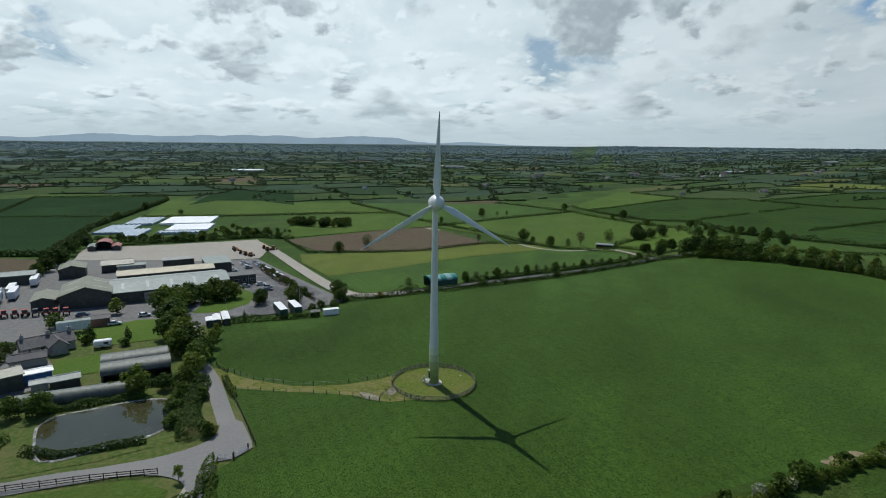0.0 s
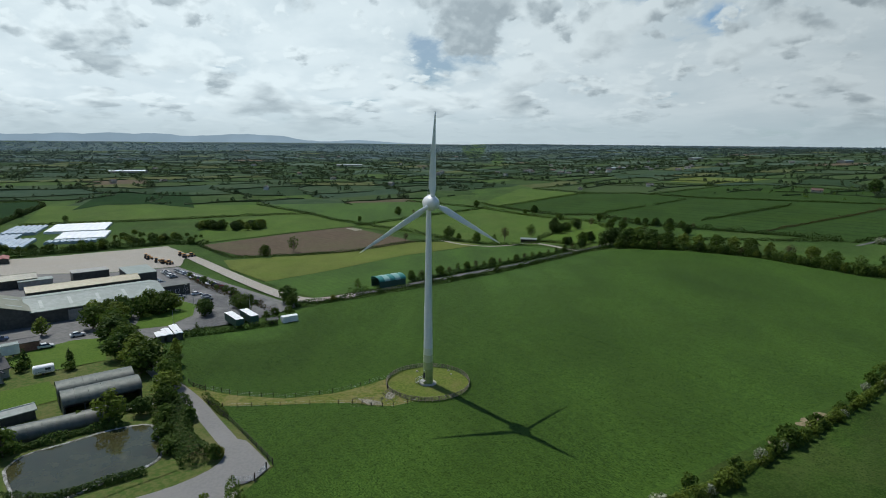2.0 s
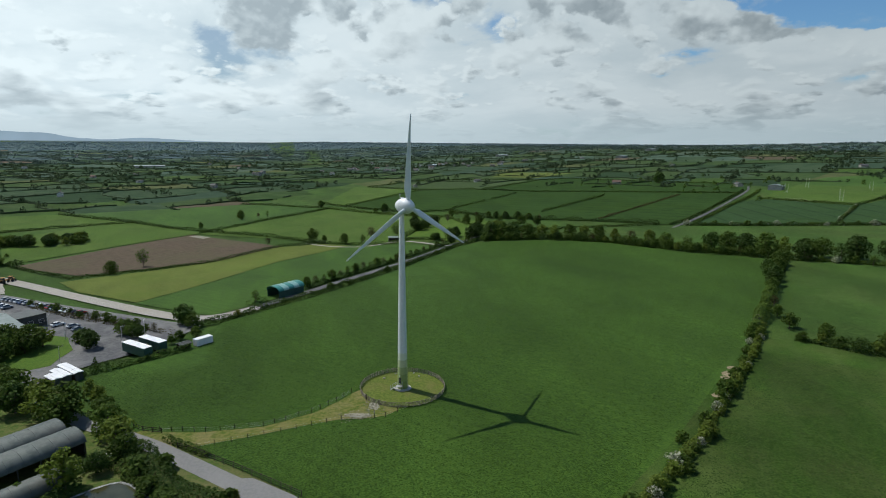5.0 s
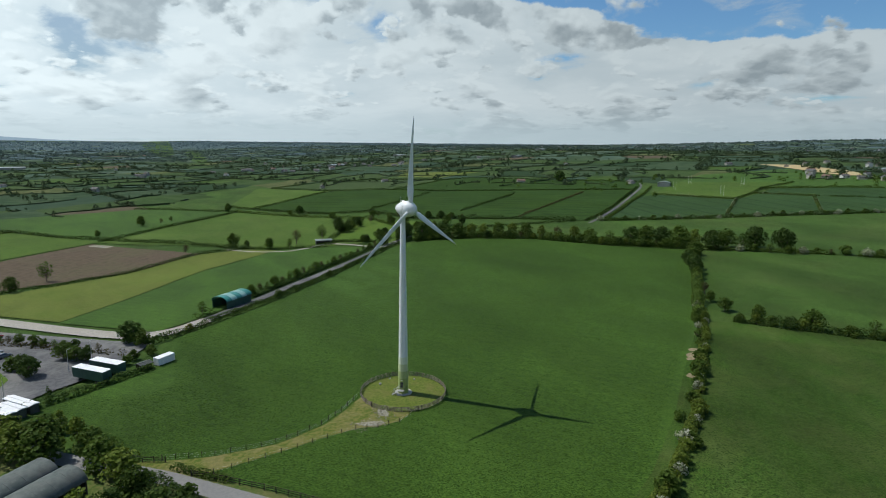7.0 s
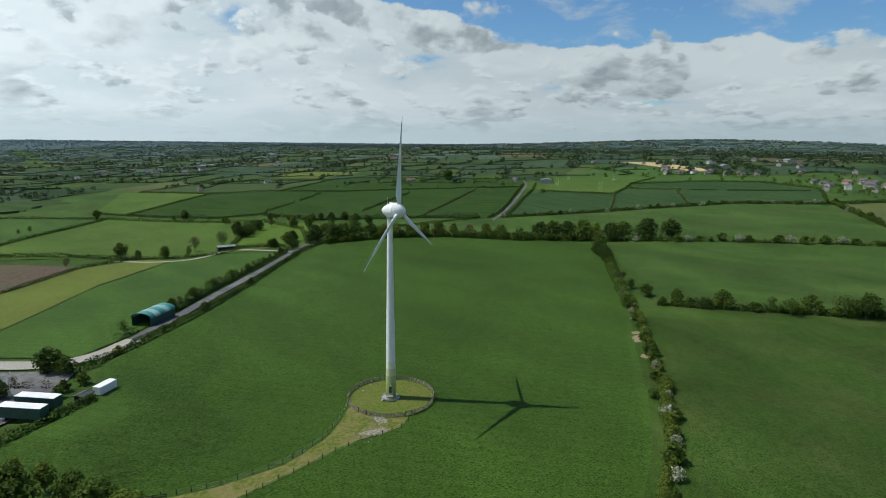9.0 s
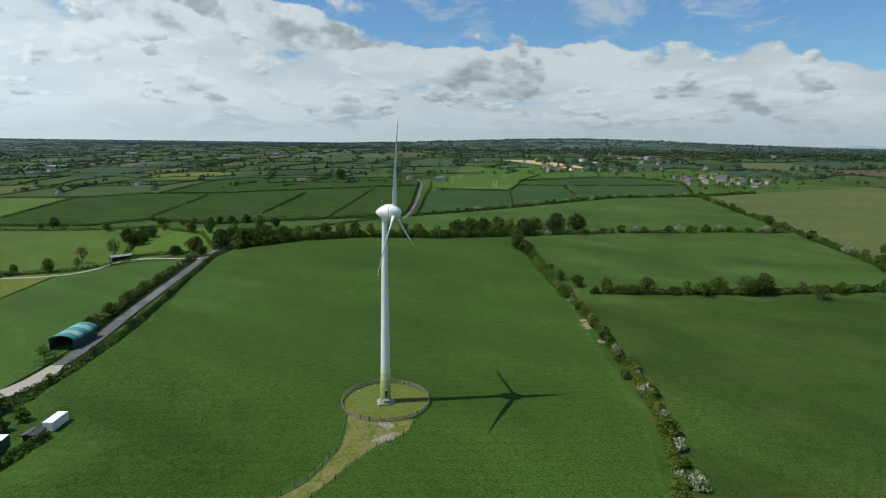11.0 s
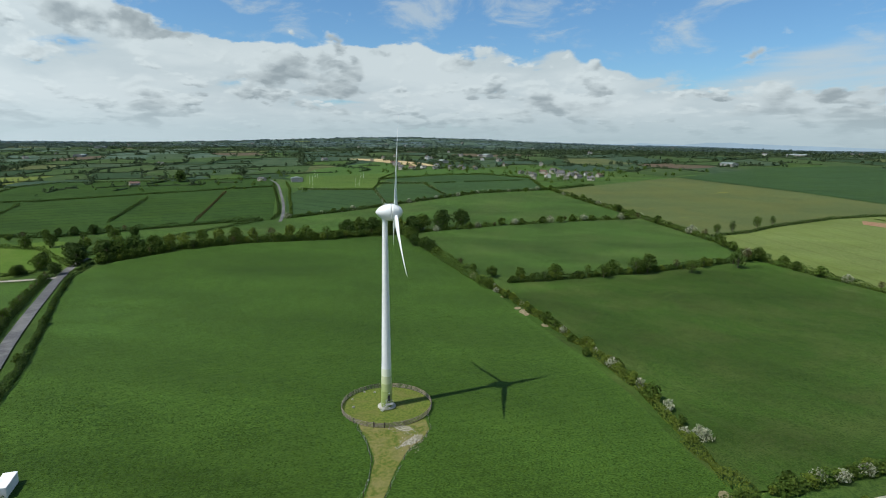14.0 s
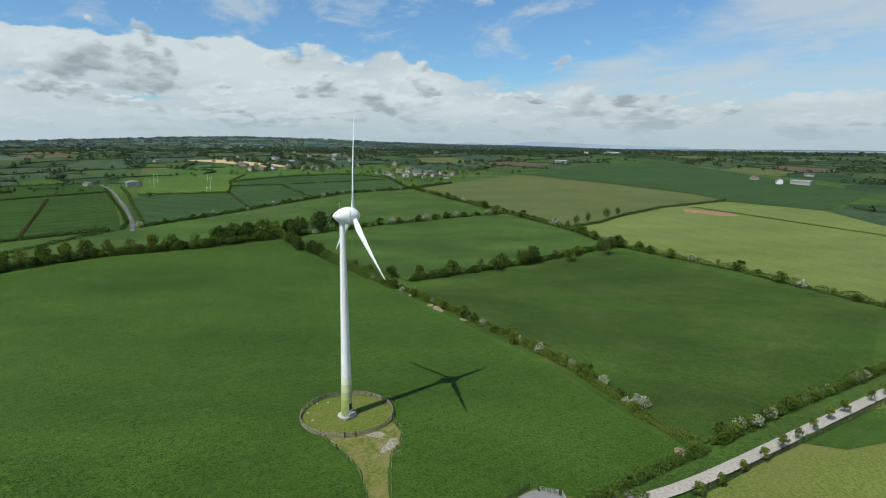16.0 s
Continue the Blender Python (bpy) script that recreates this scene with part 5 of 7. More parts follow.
def tufts(name, poly, count, size, material, label, seed, skip=None, bias=0.0):
    rs = np.random.RandomState(seed)
    P = np.array(poly)
    lo, hi = P.min(0), P.max(0)
    xy = rs.uniform(lo, hi, (int(count * 2.2), 2))
    keep = [inside(x, y, poly) and not (skip and skip(x, y)) and (not bias or noise.noise((x * 0.08, y * 0.08, seed)) > bias) for x, y in xy]
    xy = xy[np.array(keep)][:count]
    k = len(xy)
    z = np.array([land(x, y) for x, y in xy])
    a = rs.uniform(0, 2 * np.pi, k)
    w, t = size * rs.uniform(0.6, 1.4, k), size * rs.uniform(0.05, 0.16, k)
    lean = np.stack([-np.sin(a), np.cos(a)], 1) * (size * rs.uniform(0.5, 1.1, k))[:, None]
    c, s_ = np.cos(a) * w, np.sin(a) * w
    V = np.empty((k, 4, 3))
    V[:, 0] = np.stack([xy[:, 0] - c, xy[:, 1] - s_, z + 0.01], 1)
    V[:, 1] = np.stack([xy[:, 0] + c, xy[:, 1] + s_, z + 0.01], 1)
    V[:, 2] = np.stack([xy[:, 0] + c * 0.7 + lean[:, 0], xy[:, 1] + s_ * 0.7 + lean[:, 1], z + t], 1)
    V[:, 3] = np.stack([xy[:, 0] - c * 0.7 + lean[:, 0], xy[:, 1] - s_ * 0.7 + lean[:, 1], z + t * 0.9], 1)
    me_ = bpy.data.meshes.new(name)
    me_.from_pydata(V.reshape(-1, 3).tolist(), [], np.arange(4 * k).reshape(-1, 4).tolist())
    me_.materials.append(material)
    return tagged(new(name, me_), label, "grass", kind="stuff")


NEAR_TURF = [(-78.2, 30), (-60.6, 47.5), (-47.2, 54.3), (-45.2, 71.2), (-26, 86), (-9, 101), (18, 129), (52, 165), (84, 192), (105, 192), (131, 174), (156, 150), (178, 108), (202, 76), (150, 33), (109, 3), (71, -21), (26, -52), (5, -61), (-11, -70), (-27, -48), (-25, -40), (-44, -16), (-60, 0)]


def bare(x, y):
    return math.hypot(x, y) < 10.4 or (-62 < x < 0 and -14.5 < y < 3 and inside(x, y, [(-9, 3), (-22, -7), (-32, -10), (-57, -5), (-60, -8), (-46, -15), (-16, -12), (-7, -13), (0, -9)]))


tufts("grass", NEAR_TURF, 150000, 0.23, TUFT, "short uneven tufts of pasture grass", 3, bare)
tufts("grass", [(105, -8), (140, -55), (185, -110), (88, -178), (30, -136), (-5, -80), (-8, -72), (26, -56), (71, -26)], 80000, 0.26, TUFT_DARK, "coarse darker tufts in the grazed pasture", 5)
line = along([(-9, 80), (11, 66), (30, 52), (47, 36), (64, 13), (84, -14)], 0.8)
rs_ = random.Random(2)
spots = [((x + rs_.gauss(0, 0.5), y + rs_.gauss(0, 0.5), land(x, y) + 0.12), (0, 0, 1)) for x, y, _, _ in line if rs_.random() < 0.55]
v, f = clusters(rs_, spots, 0.28)
tagged(mesh_object("rushes", v, f, TUFT_DARK), "broken line of dark rushes along an old drain", "grass", kind="stuff")

# ---------------------------------------------------------------- hedges
hedge([(-53.4, 71.5), (-46.7, 74), (-37.5, 80.1), (-27.5, 88), (-10.6, 103), (16.3, 131), (50.3, 167), (80.5, 194.5), (98, 203)], 2.0, 2.1, 44, 0.30, LEAF_DARK)
hedge([(-13.5, 117), (3.2, 135), (29.5, 162.3), (53.5, 184.5), (77, 204)], 1.9, 1.8, 40, 0.3, LEAF_DARK)
hedge([(-81.5, 30), (-76.5, 33.6), (-71, 36.8), (-63, 41.4), (-57.4, 45), (-53, 47)], 1.9, 2.2, 44, 0.28, LEAF_DARK)
hedge([(-38, 94.3), (-31, 98.5)], 1.8, 2.0, 16, 0.3, LEAF_DARK)
hedge([(204.1, 76.9), (177, 55.5), (151.5, 35.1), (120.4, 10.4), (109.9, 2.1)], 3.2, 3.8, 46, 0.36, LEAF, "tall overgrown hedgerow between pastures", 0.5)
hedge([(111, 1), (99.5, -8), (75, -25.5), (50, -43), (27.3, -56), (5.5, -65)], 1.3, 2.0, 44, 0.25, LEAF_LIGHT, "uneven overgrown hedgerow between pastures", 0.7)
hedge([(5, -64.5), (-4, -69), (-11, -73)], 1.3, 3.0, 54, 0.24, LEAF_LIGHT, "low bramble hedge at the field corner", 0.6)
hedge([(-29, -48.5), (-20, -61), (-11.5, -74)], 1.5, 2.4, 46, 0.26, LEAF, "dense green hedge beside the lane", 0.4)
hedge([(-9, -77.5), (-2.5, -86), (4, -95), (15, -113), (34, -143), (64, -192)], 1.9, 2.8, 52, 0.26, LEAF, "thick hedge with some blossom beside the lane", 0.5)
hedge([(120.4, -3.9), (135, -27.5), (150.5, -52.1), (171.9, -80.7), (191.1, -106.3), (200.1, -117.5)], 2.4, 2.8, 40, 0.34, LEAF_DARK, "hedgerow with trees between pastures", 0.6)
hedge([(206.1, 76.8), (223.1, 60.3), (244.8, 31.5), (279.8, -22.6), (296.2, -56.1)], 1.8, 2.4, 24, 0.36, LEAF, "broken low hedge with bushes", 0.8, 0.12)
hedge([(430.2, 21), (360.8, -20), (312.5, -51.5), (263.4, -80.5), (231.7, -98)], 2.4, 2.6, 28, 0.45, LEAF, "hedgerow beside the olive field", 0.6)
hedge([(231.7, -98), (194.3, -111.5), (145.3, -153.5), (91.9, -184.6), (60, -202)], 2.2, 2.8, 34, 0.36, LEAF, "hedgerow along the barley field", 0.6)
hedge([(233, 176.6), (291.4, 138.5), (356.2, 103.4), (393.3, 80.3), (430.2, 24.9), (478.2, -15)], 2.0, 2.4, 26, 0.45, LEAF_DARK, "hedgerow with white blossom along the cereal fields", 0.5)
hedge([(248.5, -98), (264, -118), (290.4, -139), (330, -181), (369, -247.5), (376, -250)], 1.6, 1.8, 14, 0.45, LEAF_DARK)
hedge([(334, -207), (308, -227), (275, -250), (247, -270), (225, -286)], 0.6, 1.6, 14, 0.35, LEAF, "low strip of rank grass across the barley", 0.4)
hedge([(226, 185), (247, 194), (288, 221.5), (343, 261.5), (407, 307.5)], 1.4, 2.0, 12, 0.5, LEAF_DARK, "trimmed hedge along the road")
hedge([(238.9, 178.5), (285.6, 208.7), (321.8, 233.5), (372, 265), (418.9, 299)], 1.7, 2.2, 12, 0.5, LEAF, "trimmed hedge along the road")
hedge([(100, 199.5), (132, 181.5), (157, 157.5), (179.5, 116.5), (197.5, 92), (207, 79.5)], 4.0, 4.4, 46, 0.45, LEAF, "tall thick hedge of bushes along the field", 0.5)
hedge([(102.6, 221.3), (126.4, 217.1), (176.2, 202.5), (221.1, 189.1)], 1.5, 1.8, 12, 0.45, LEAF_DARK)
hedge([(371, 255), (391, 184), (317, 140)], 1.6, 2.0, 14, 0.45, LEAF, "hedge with white blossom between cereal fields", 0.6)
for pts in ([(371, 255), (391, 184), (317, 140)], [(436.5, 199.7), (451, 155), (373, 106.5)], [(233, 176.6), (291.4, 138.5), (356.2, 103.4), (393.3, 80.3), (430.2, 24.9)]):
    hedge(pts, 2.0, 2.0, 5, 0.34, BLOSSOM, "hawthorn hedge speckled with white blossom", 0.9, 0.25, 5)
hedge([(391, 184.5), (437, 200), (474, 216), (541, 225)], 1.6, 2.0, 12, 0.5, LEAF_DARK)
hedge([(436.5, 199.7), (451, 155), (373, 106.5)], 1.6, 2.0, 12, 0.5, LEAF, "hedge with white blossom between cereal fields", 0.6)
hedge([(453, 155), (509, 53)], 1.0, 1.6, 8, 0.5, LEAF_DARK, "low broken hedge between cereal fields", 0.6, 0.1)
hedge([(474, 216), (528, 170), (555, 117), (525, 56), (436, 27)], 1.8, 2.4, 12, 0.55, LEAF, "hedge with bushes below the village", 0.7)
hedge([(123, 337), (131, 352), (180, 390), (226, 428)], 1.4, 1.8, 10, 0.45, LEAF_DARK, "thin straggling hedge across the crop", 0.8, 0.12)
hedge([(184.4, 287.5), (234, 320), (285, 353)], 1.5, 2.0, 16, 0.42, LEAF_DARK, "thin straggling hedge across the crop", 0.7)
hedge([(201.5, 230.8), (270, 272), (341, 315)], 1.1, 1.8, 12, 0.42, LEAF_BROWN, "thin straggling hedge across the crop", 0.8)
hedge([(203.8, 501), (248.5, 429), (310.5, 372.6), (357, 326.4), (388, 295)], 1.3, 1.8, 12, 0.5, LEAF_DARK, "low dark hedge between cereal fields", 0.5)
hedge([(210, 488), (313, 552), (354, 547.5), (394, 454), (452, 342)], 1.4, 2.0, 9, 0.55, LEAF_DARK, "low dark hedge between cereal fields", 0.6)
hedge([(122, 339), (136.5, 279), (172.5, 245), (200, 218), (222, 193)], 2.2, 2.4, 18, 0.45, LEAF_DARK, "dark overgrown hedge below the cereal fields", 0.7)
hedge([(46, 446.5), (91, 361.5), (122, 338)], 1.8, 2.2, 12, 0.5, LEAF_DARK)
hedge([(29.5, 482), (45.5, 447.5), (100, 490), (150, 531), (204.5, 501)], 1.6, 2.0, 9, 0.55, LEAF_DARK)
hedge([(102, 624), (152, 532)], 1.6, 2.0, 8, 0.55, LEAF_DARK)
hedge([(104, 624), (194, 664), (263, 619), (301, 567), (313, 553)], 1.6, 2.0, 8, 0.6, LEAF_DARK)
hedge([(57, 241), (72, 226), (80, 217)], 1.6, 2.0, 26, 0.36, LEAF_DARK)
hedge([(57, 243), (78, 272), (93, 305)], 2.2, 2.4, 20, 0.42, LEAF_DARK, "dark overgrown hedge beside a green field", 0.6)
hedge([(91, 207.4), (112.1, 254.3), (109.3, 305.4), (79.6, 348), (30.4, 436.6)], 2.0, 2.4, 14, 0.5, LEAF)
hedge([(6.5, 245.5), (-30, 284.3), (-67.8, 322.1), (-101, 349.9), (-132.1, 387.8), (-203.7, 452.1)], 2.0, 2.4, 12, 0.55, LEAF_DARK)
hedge([(-76.5, 318.5), (-32.2, 366.6), (30.4, 436.6), (-52.3, 499.8)], 1.8, 2.2, 10, 0.55, LEAF_DARK)
hedge([(-159.5, 222), (-121.1, 178.8), (-87.6, 189.8), (-58.8, 206.7), (-22.3, 240.6), (6.5, 245.5)], 1.4, 1.6, 14, 0.4, LEAF_DARK)
hedge([(6.5, 245.5), (25.4, 234.1), (42.8, 229.2), (59.6, 232.4)], 1.6, 1.8, 14, 0.4, LEAF_DARK)
hedge([(-330.5, 291.3), (-268.4, 320.9), (-182, 370.9), (-134.1, 387.8)], 1.6, 2.2, 10, 0.5, LEAF_DARK)
hedge([(-271, 111.9), (-247.9, 121.1), (-286.8, 174.8), (-322.6, 228.2), (-358.6, 316.1), (-395.3, 405.6)], 3.2, 3.4, 22, 0.6, LEAF_DARK, "tall hedge of dark trees behind the yard")
hedge([(-470, 240), (-436, 251), (-395, 268), (-351.5, 283.6)], 1.4, 1.8, 9, 0.5, LEAF_DARK, "low dark hedge between wheat fields", 0.6)
hedge([(-464.5, 276.2), (-535.2, 372.4), (-424.8, 436.5), (-395.3, 405.6)], 1.8, 2.4, 8, 0.6, LEAF_DARK)
hedge([(-249.4, 159.7), (-222, 193.3), (-179.4, 227.5), (-156.6, 227.4)], 2.6, 3.0, 24, 0.5, LEAF_DARK, "belt of dark shrubs behind the storage yard", 0.7)
hedge([(-51, -10.5), (-47, -15), (-43, -19.2)], 1.2, 1.7, 50, 0.22, LEAF, "clipped hedge beside the road fence", 0.2)
hedge([(-31, -45), (-29.5, -49), (-27.5, -54), (-29, -57)], 1.5, 2.0, 50, 0.24, LEAF, "short dense hedge at the road junction")
hedge([(-67, -50.5), (-59.5, -50), (-54, -45.6), (-48.6, -41.6)], 1.3, 2.0, 70, 0.24, LEAF_DARK, "clipped hedge along the pond bank", 0.25)
hedge([(-80, -38), (-75, -34), (-69.5, -28.5), (-63, -24.5)], 2.0, 2.6, 70, 0.26, LEAF_DARK, "dense shrubs along the pond", 0.6)
hedge([(-57, -13), (-53.5, -19), (-49, -27), (-44, -34), (-40.5, -37)], 1.9, 5.0, 110, 0.28, LEAF_DARK, "thicket of bushes between pond and road", 0.6)
hedge([(-60, -15), (-56, -21), (-52, -27), (-47, -34)], 1.6, 3.6, 60, 0.26, LEAF, "thicket of bushes between pond and road", 0.6)
hedge([(-66, -18), (-60, -15.5)], 2.0, 3.0, 60, 0.28, LEAF_DARK, "dark shrubs behind the pond", 0.5)
hedge([(-121.2, -7.9), (-114.7, -3), (-111.8, 3.6)], 1.8, 2.0, 24, 0.3, LEAF_DARK, "clipped dark hedge round the cottage")
hedge([(-119.4, 3.6), (-108.8, 5.2)], 2.0, 2.2, 24, 0.3, LEAF_DARK, "clipped dark hedge round the cottage")
hedge([(-75.2, -47.7), (-73.4, -54.5), (-67.5, -57.4)], 1.8, 3.0, 40, 0.3, LEAF, "bushes at the pond corner", 0.6)
hedge([(-59.5, 64.4), (-75.4, 78.4), (-96.9, 97.9), (-116.2, 118.7)], 1.2, 1.6, 14, 0.3, LEAF_BROWN, "row of young shrubs between car park and track", 0.8, 0.1)

# ---------------------------------------------------------------- trees: the line behind the turbine's field
r5 = random.Random(17)
for x, y, s, kind in ((94.9, 208.5, 8, "dark"), (105.1, 200.5, 9, "dark"), (111.5, 199.1, 9.5, "broad"), (117.9, 195.7, 9, "dark"), (124.4, 189.3, 8, "broad"), (132.9, 186.1, 7, "fresh"), (139.6, 182.5, 7, "fresh"),
                      (146.6, 177, 7.5, "broad"), (152.7, 169.8, 7, "fresh"), (157.8, 162.6, 7.5, "broad"), (164, 155.4, 6.5, "fresh"), (169.1, 147.2, 6.5, "sparse"), (174.2, 137.9, 7, "fresh"),
                      (179.2, 129.7, 6.5, "broad"), (184.3, 119.4, 6, "sparse")):
    plant(kind, x, y, s * 1.15, 1.15, "trees along the field's far side")
for x, y, s, kind in ((190.4, 109.1, 8.5, "dark"), (195.4, 102.9, 9.5, "broad"), (200.4, 96.6, 9, "dark"), (205.1, 89.1, 10, "broad"), (210.1, 82.9, 8.5, "fresh"), (216.1, 76.7, 8, "dark"), (221.1, 71.6, 8.5, "broad"),
                      (231, 62.3, 10, "dark"), (238.9, 52, 9.5, "dark"), (211.1, 72.7, 7, "dark"), (83.4, 218.6, 7, "broad"), (89.3, 223.4, 6, "dark"), (100.7, 215.5, 8, "dark"), (109.8, 209.1, 8, "broad")):
    plant(kind, x, y, s * 1.15, 1.15, "trees along the field's far side")
for i, (x, y, tx, ty) in enumerate(along([(100.4, 198.4), (131.9, 180), (156.8, 156.5), (179.2, 115.3), (197.1, 91.2), (207.1, 78.9)], 3.4)):
    plant(("broad", "dark", "fresh", "sparse")[i % 4] if i % 3 else "bush", x + r5.uniform(-1.5, 1.5), y + r5.uniform(-1.5, 1.5), r5.uniform(3.0, 5.5), 1.15, "undergrowth of the tree line")
# east hedgerow
for x, y, s, kind in ((177, 60.7, 6.5, "dark"), (169.9, 51.5, 7, "dark"), (164.8, 46.3, 6.5, "dark"), (193.1, 69.8, 7, "broad"), (187.1, 64.7, 6, "broad"), (157.6, 40.2, 5, "broad"), (141.2, 23.8, 4.5, "sparse"), (133.9, 15.6, 4, "broad"),
                      (127.7, 5.3, 5, "broad"), (127.7, -7, 5.5, "broad"), (133.9, -21.3, 6.5, "broad"), (143.2, -34.6, 5, "sparse"), (150.5, -44.9, 6, "broad"), (156.6, -60.3, 8.5, "broad"), (164.8, -72.6, 5, "sparse"),
                      (170.9, -84.8, 5.5, "sparse"), (188.1, -105.3, 7.5, "sparse"), (192.1, -111.4, 7, "broad"), (183, -99.2, 6, "sparse")):
    plant(kind, x, y, s, 1.1, "trees in the eastern hedgerow")
for x, y, s, kind in ((98.3, -7.1, 2.6, "bush"), (91.9, -12.3, 2.4, "bush"), (82.3, -19.5, 3.2, "bush"), (72.8, -26.7, 4.2, "bush"), (68.5, -29.7, 3.4, "bush"), (58.1, -35.9, 2.6, "bush"), (64.3, -32.8, 2.6, "may"),
                      (40.5, -48.4, 3.0, "may"), (41.6, -50.4, 2.2, "bush"), (47.7, -41.2, 2.4, "bush"), (31.3, -54.6, 2.2, "bush"), (24, -58, 4.0, "bush"), (19, -61.5, 2.8, "may"), (7, -68, 2.6, "may"), (9, -67, 2.4, "may"),
                      (13, -64, 2.2, "bush"), (108.8, 2.1, 3.0, "bush"), (116.2, 7.3, 3.2, "bush"), (122.5, 12.5, 2.8, "may"), (104.6, -2, 2.2, "may"), (14, -111, 2.4, "may"), (17, -116, 2.2, "may"), (26, -131, 2.4, "may"),
                      (-1, -90, 2.6, "may"), (3, -95, 2.4, "may"), (-6, -80, 3.0, "bush"), (35.4, -145.1, 2.4, "may"), (44.6, -160.3, 2.8, "may")):
    plant(kind, x, y, s, 1.1, "bushes in the eastern hedgerow")
for i, (x, y, tx, ty) in enumerate(along([(118, 8), (110, 1), (99.5, -8), (75, -25.5), (50, -43), (27.3, -56), (5.5, -65)], 2.7)):
    w_ = noise.noise((x * 0.11, y * 0.11, 9.0))
    if w_ > -0.35:
        plant("may" if i % 9 == 4 else "thorn", x + 0.4 - ty * r5.uniform(-0.5, 0.5), y - 0.6 + tx * r5.uniform(-0.5, 0.5), r5.uniform(1.5, 2.6) + 3.6 * max(0.0, w_), r5.uniform(0.95, 1.2), "bushes of the eastern hedgerow")
for i, (x, y, tx, ty) in enumerate(along([(-9, -77.5), (4, -95), (15, -113), (34, -143), (56, -178)], 3.4)):
    plant("may" if i % 7 == 3 else "thorn", x + r5.uniform(-0.5, 0.5), y + r5.uniform(-0.5, 0.5), r5.uniform(1.6, 2.8), 1.1, "bushes of the lane hedge")
for i, (x, y, tx, ty) in enumerate(along([(121, -4.5), (135, -28), (150.5, -52.6), (171.9, -81), (192, -107)], 4.4)):
    plant("thorn" if i % 3 else "broad", x + r5.uniform(-0.8, 0.8), y + r5.uniform(-0.8, 0.8), r5.uniform(2.0, 4.2), 1.1, "bushes between the pastures")
for i, (x, y, tx, ty) in enumerate(along([(233, 176.6), (291.4, 138.5), (356.2, 103.4), (393.3, 80.3), (430.2, 24.9)], 9.0)):
    plant("may" if i % 3 == 0 else "bush", x + r5.uniform(-2, 2), y + r5.uniform(-2, 2), r5.uniform(2.4, 3.8), 1.3, "bushes along the cereal fields")
for i, (x, y, tx, ty) in enumerate(along([(206.1, 76.8), (244.8, 31.5), (279.8, -22.6), (296.2, -56.1)], 6.5)):
    plant(("bush", "sparse", "bush", "may")[i % 4], x + r5.uniform(-1, 1), y + r5.uniform(-2, 2), r5.uniform(2.6, 5), 1.2, "bushes in the broken hedge")
for i, (x, y, tx, ty) in enumerate(along([(430.2, 21), (360.8, -20), (312.5, -51.5), (263.4, -80.5), (231.7, -98), (194.3, -112), (145.3, -153.5), (91.9, -184.6)], 11.0)):
    plant(("bush", "broad", "bush", "may", "sparse")[i % 5], x + r5.uniform(-1, 1), y + r5.uniform(-2, 2), r5.uniform(2.8, 5.5), 1.2, "bushes beside the barley field")
for x, y, s in ((254.6, -100.6, 6.5), (264.4, -110.5, 7), (278.4, -126, 8), (292.9, -137.5, 6.5)):
    plant("spread", x, y, s, 0.62, "lone trees by the olive field")
for x, y, s in ((151.4, -55, 7.5), (153.8, -60, 7.5), (160.5, -79, 6), (176, -100, 7.5), (141, -41.5, 6), (127.6, -18, 4.6)):
    plant("spread", x, y, s, 1.0, "spreading trees in the eastern hedgerow")
for x, y, s in ((216.9, 73.1, 9.5), (221.1, 62.5, 9.0)):
    plant("spread", x, y, s, 0.85, "tall trees at the field corner")
for i, (x, y) in enumerate(((-25, -65), (-21.5, -70.5), (-17, -76.5), (-12.8, -82.5), (-8.2, -88.5), (-4, -94), (0, -99.5), (5, -106), (8.6, -111.5), (15, -122), (19, -128), (23.5, -135), (28, -142), (34.4, -151.1))):
    plant("young", x - 2.4, y - 1.5, r5.uniform(2.5, 3.3), 1.05, "young trees along the lane")
# trees round the small bright field, and the belt behind the storage yard
for x, y, s, kind in ((73.9, 267.6, 8, "dark"), (91.8, 278.7, 7.5, "dark"), (78, 265, 7, "dark"), (84, 272, 6, "broad"), (75.6, 221, 5, "dark"), (79.9, 204, 6, "dark"), (105.8, 226, 8, "dark"), (114.9, 228, 7, "broad"), (122, 233, 6, "fresh"),
                      (135.7, 282, 5, "broad"), (130, 293, 4.5, "sparse"), (117.8, 305.3, 5, "sparse"), (122.7, 294.8, 4, "broad"), (114.4, 308.4, 6, "broad"), (145, 270, 5.5, "dark"), (152, 263, 6, "dark"), (158, 257, 5, "broad"), (163, 250, 4.5, "sparse"), (140, 277, 5, "dark")):
    plant(kind, x, y, s, 1.1, "trees round the small bright field")
for i, (x, y, tx, ty) in enumerate(along([(-273, 174), (-258.7, 183), (-240, 184), (-231, 190), (-217, 193), (-207, 208), (-197, 219), (-182, 233)], 4.5)):
    plant(("dark", "broad", "bush", "fresh")[i % 4], x + r5.uniform(-2, 2), y + r5.uniform(-2, 2), r5.uniform(3.2, 6), 1.2, "belt of trees behind the storage yard")
for _ in range(26):
    u_ = r5.random()
    plant(r5.choice(("bush", "broad", "thorn")), -229.6 + 51 * u_ + r5.gauss(0, 7), 250 - 6 * u_ + r5.gauss(0, 10), r5.uniform(1.6, 3.6), 1.2, "scrub beside the white greenhouse")
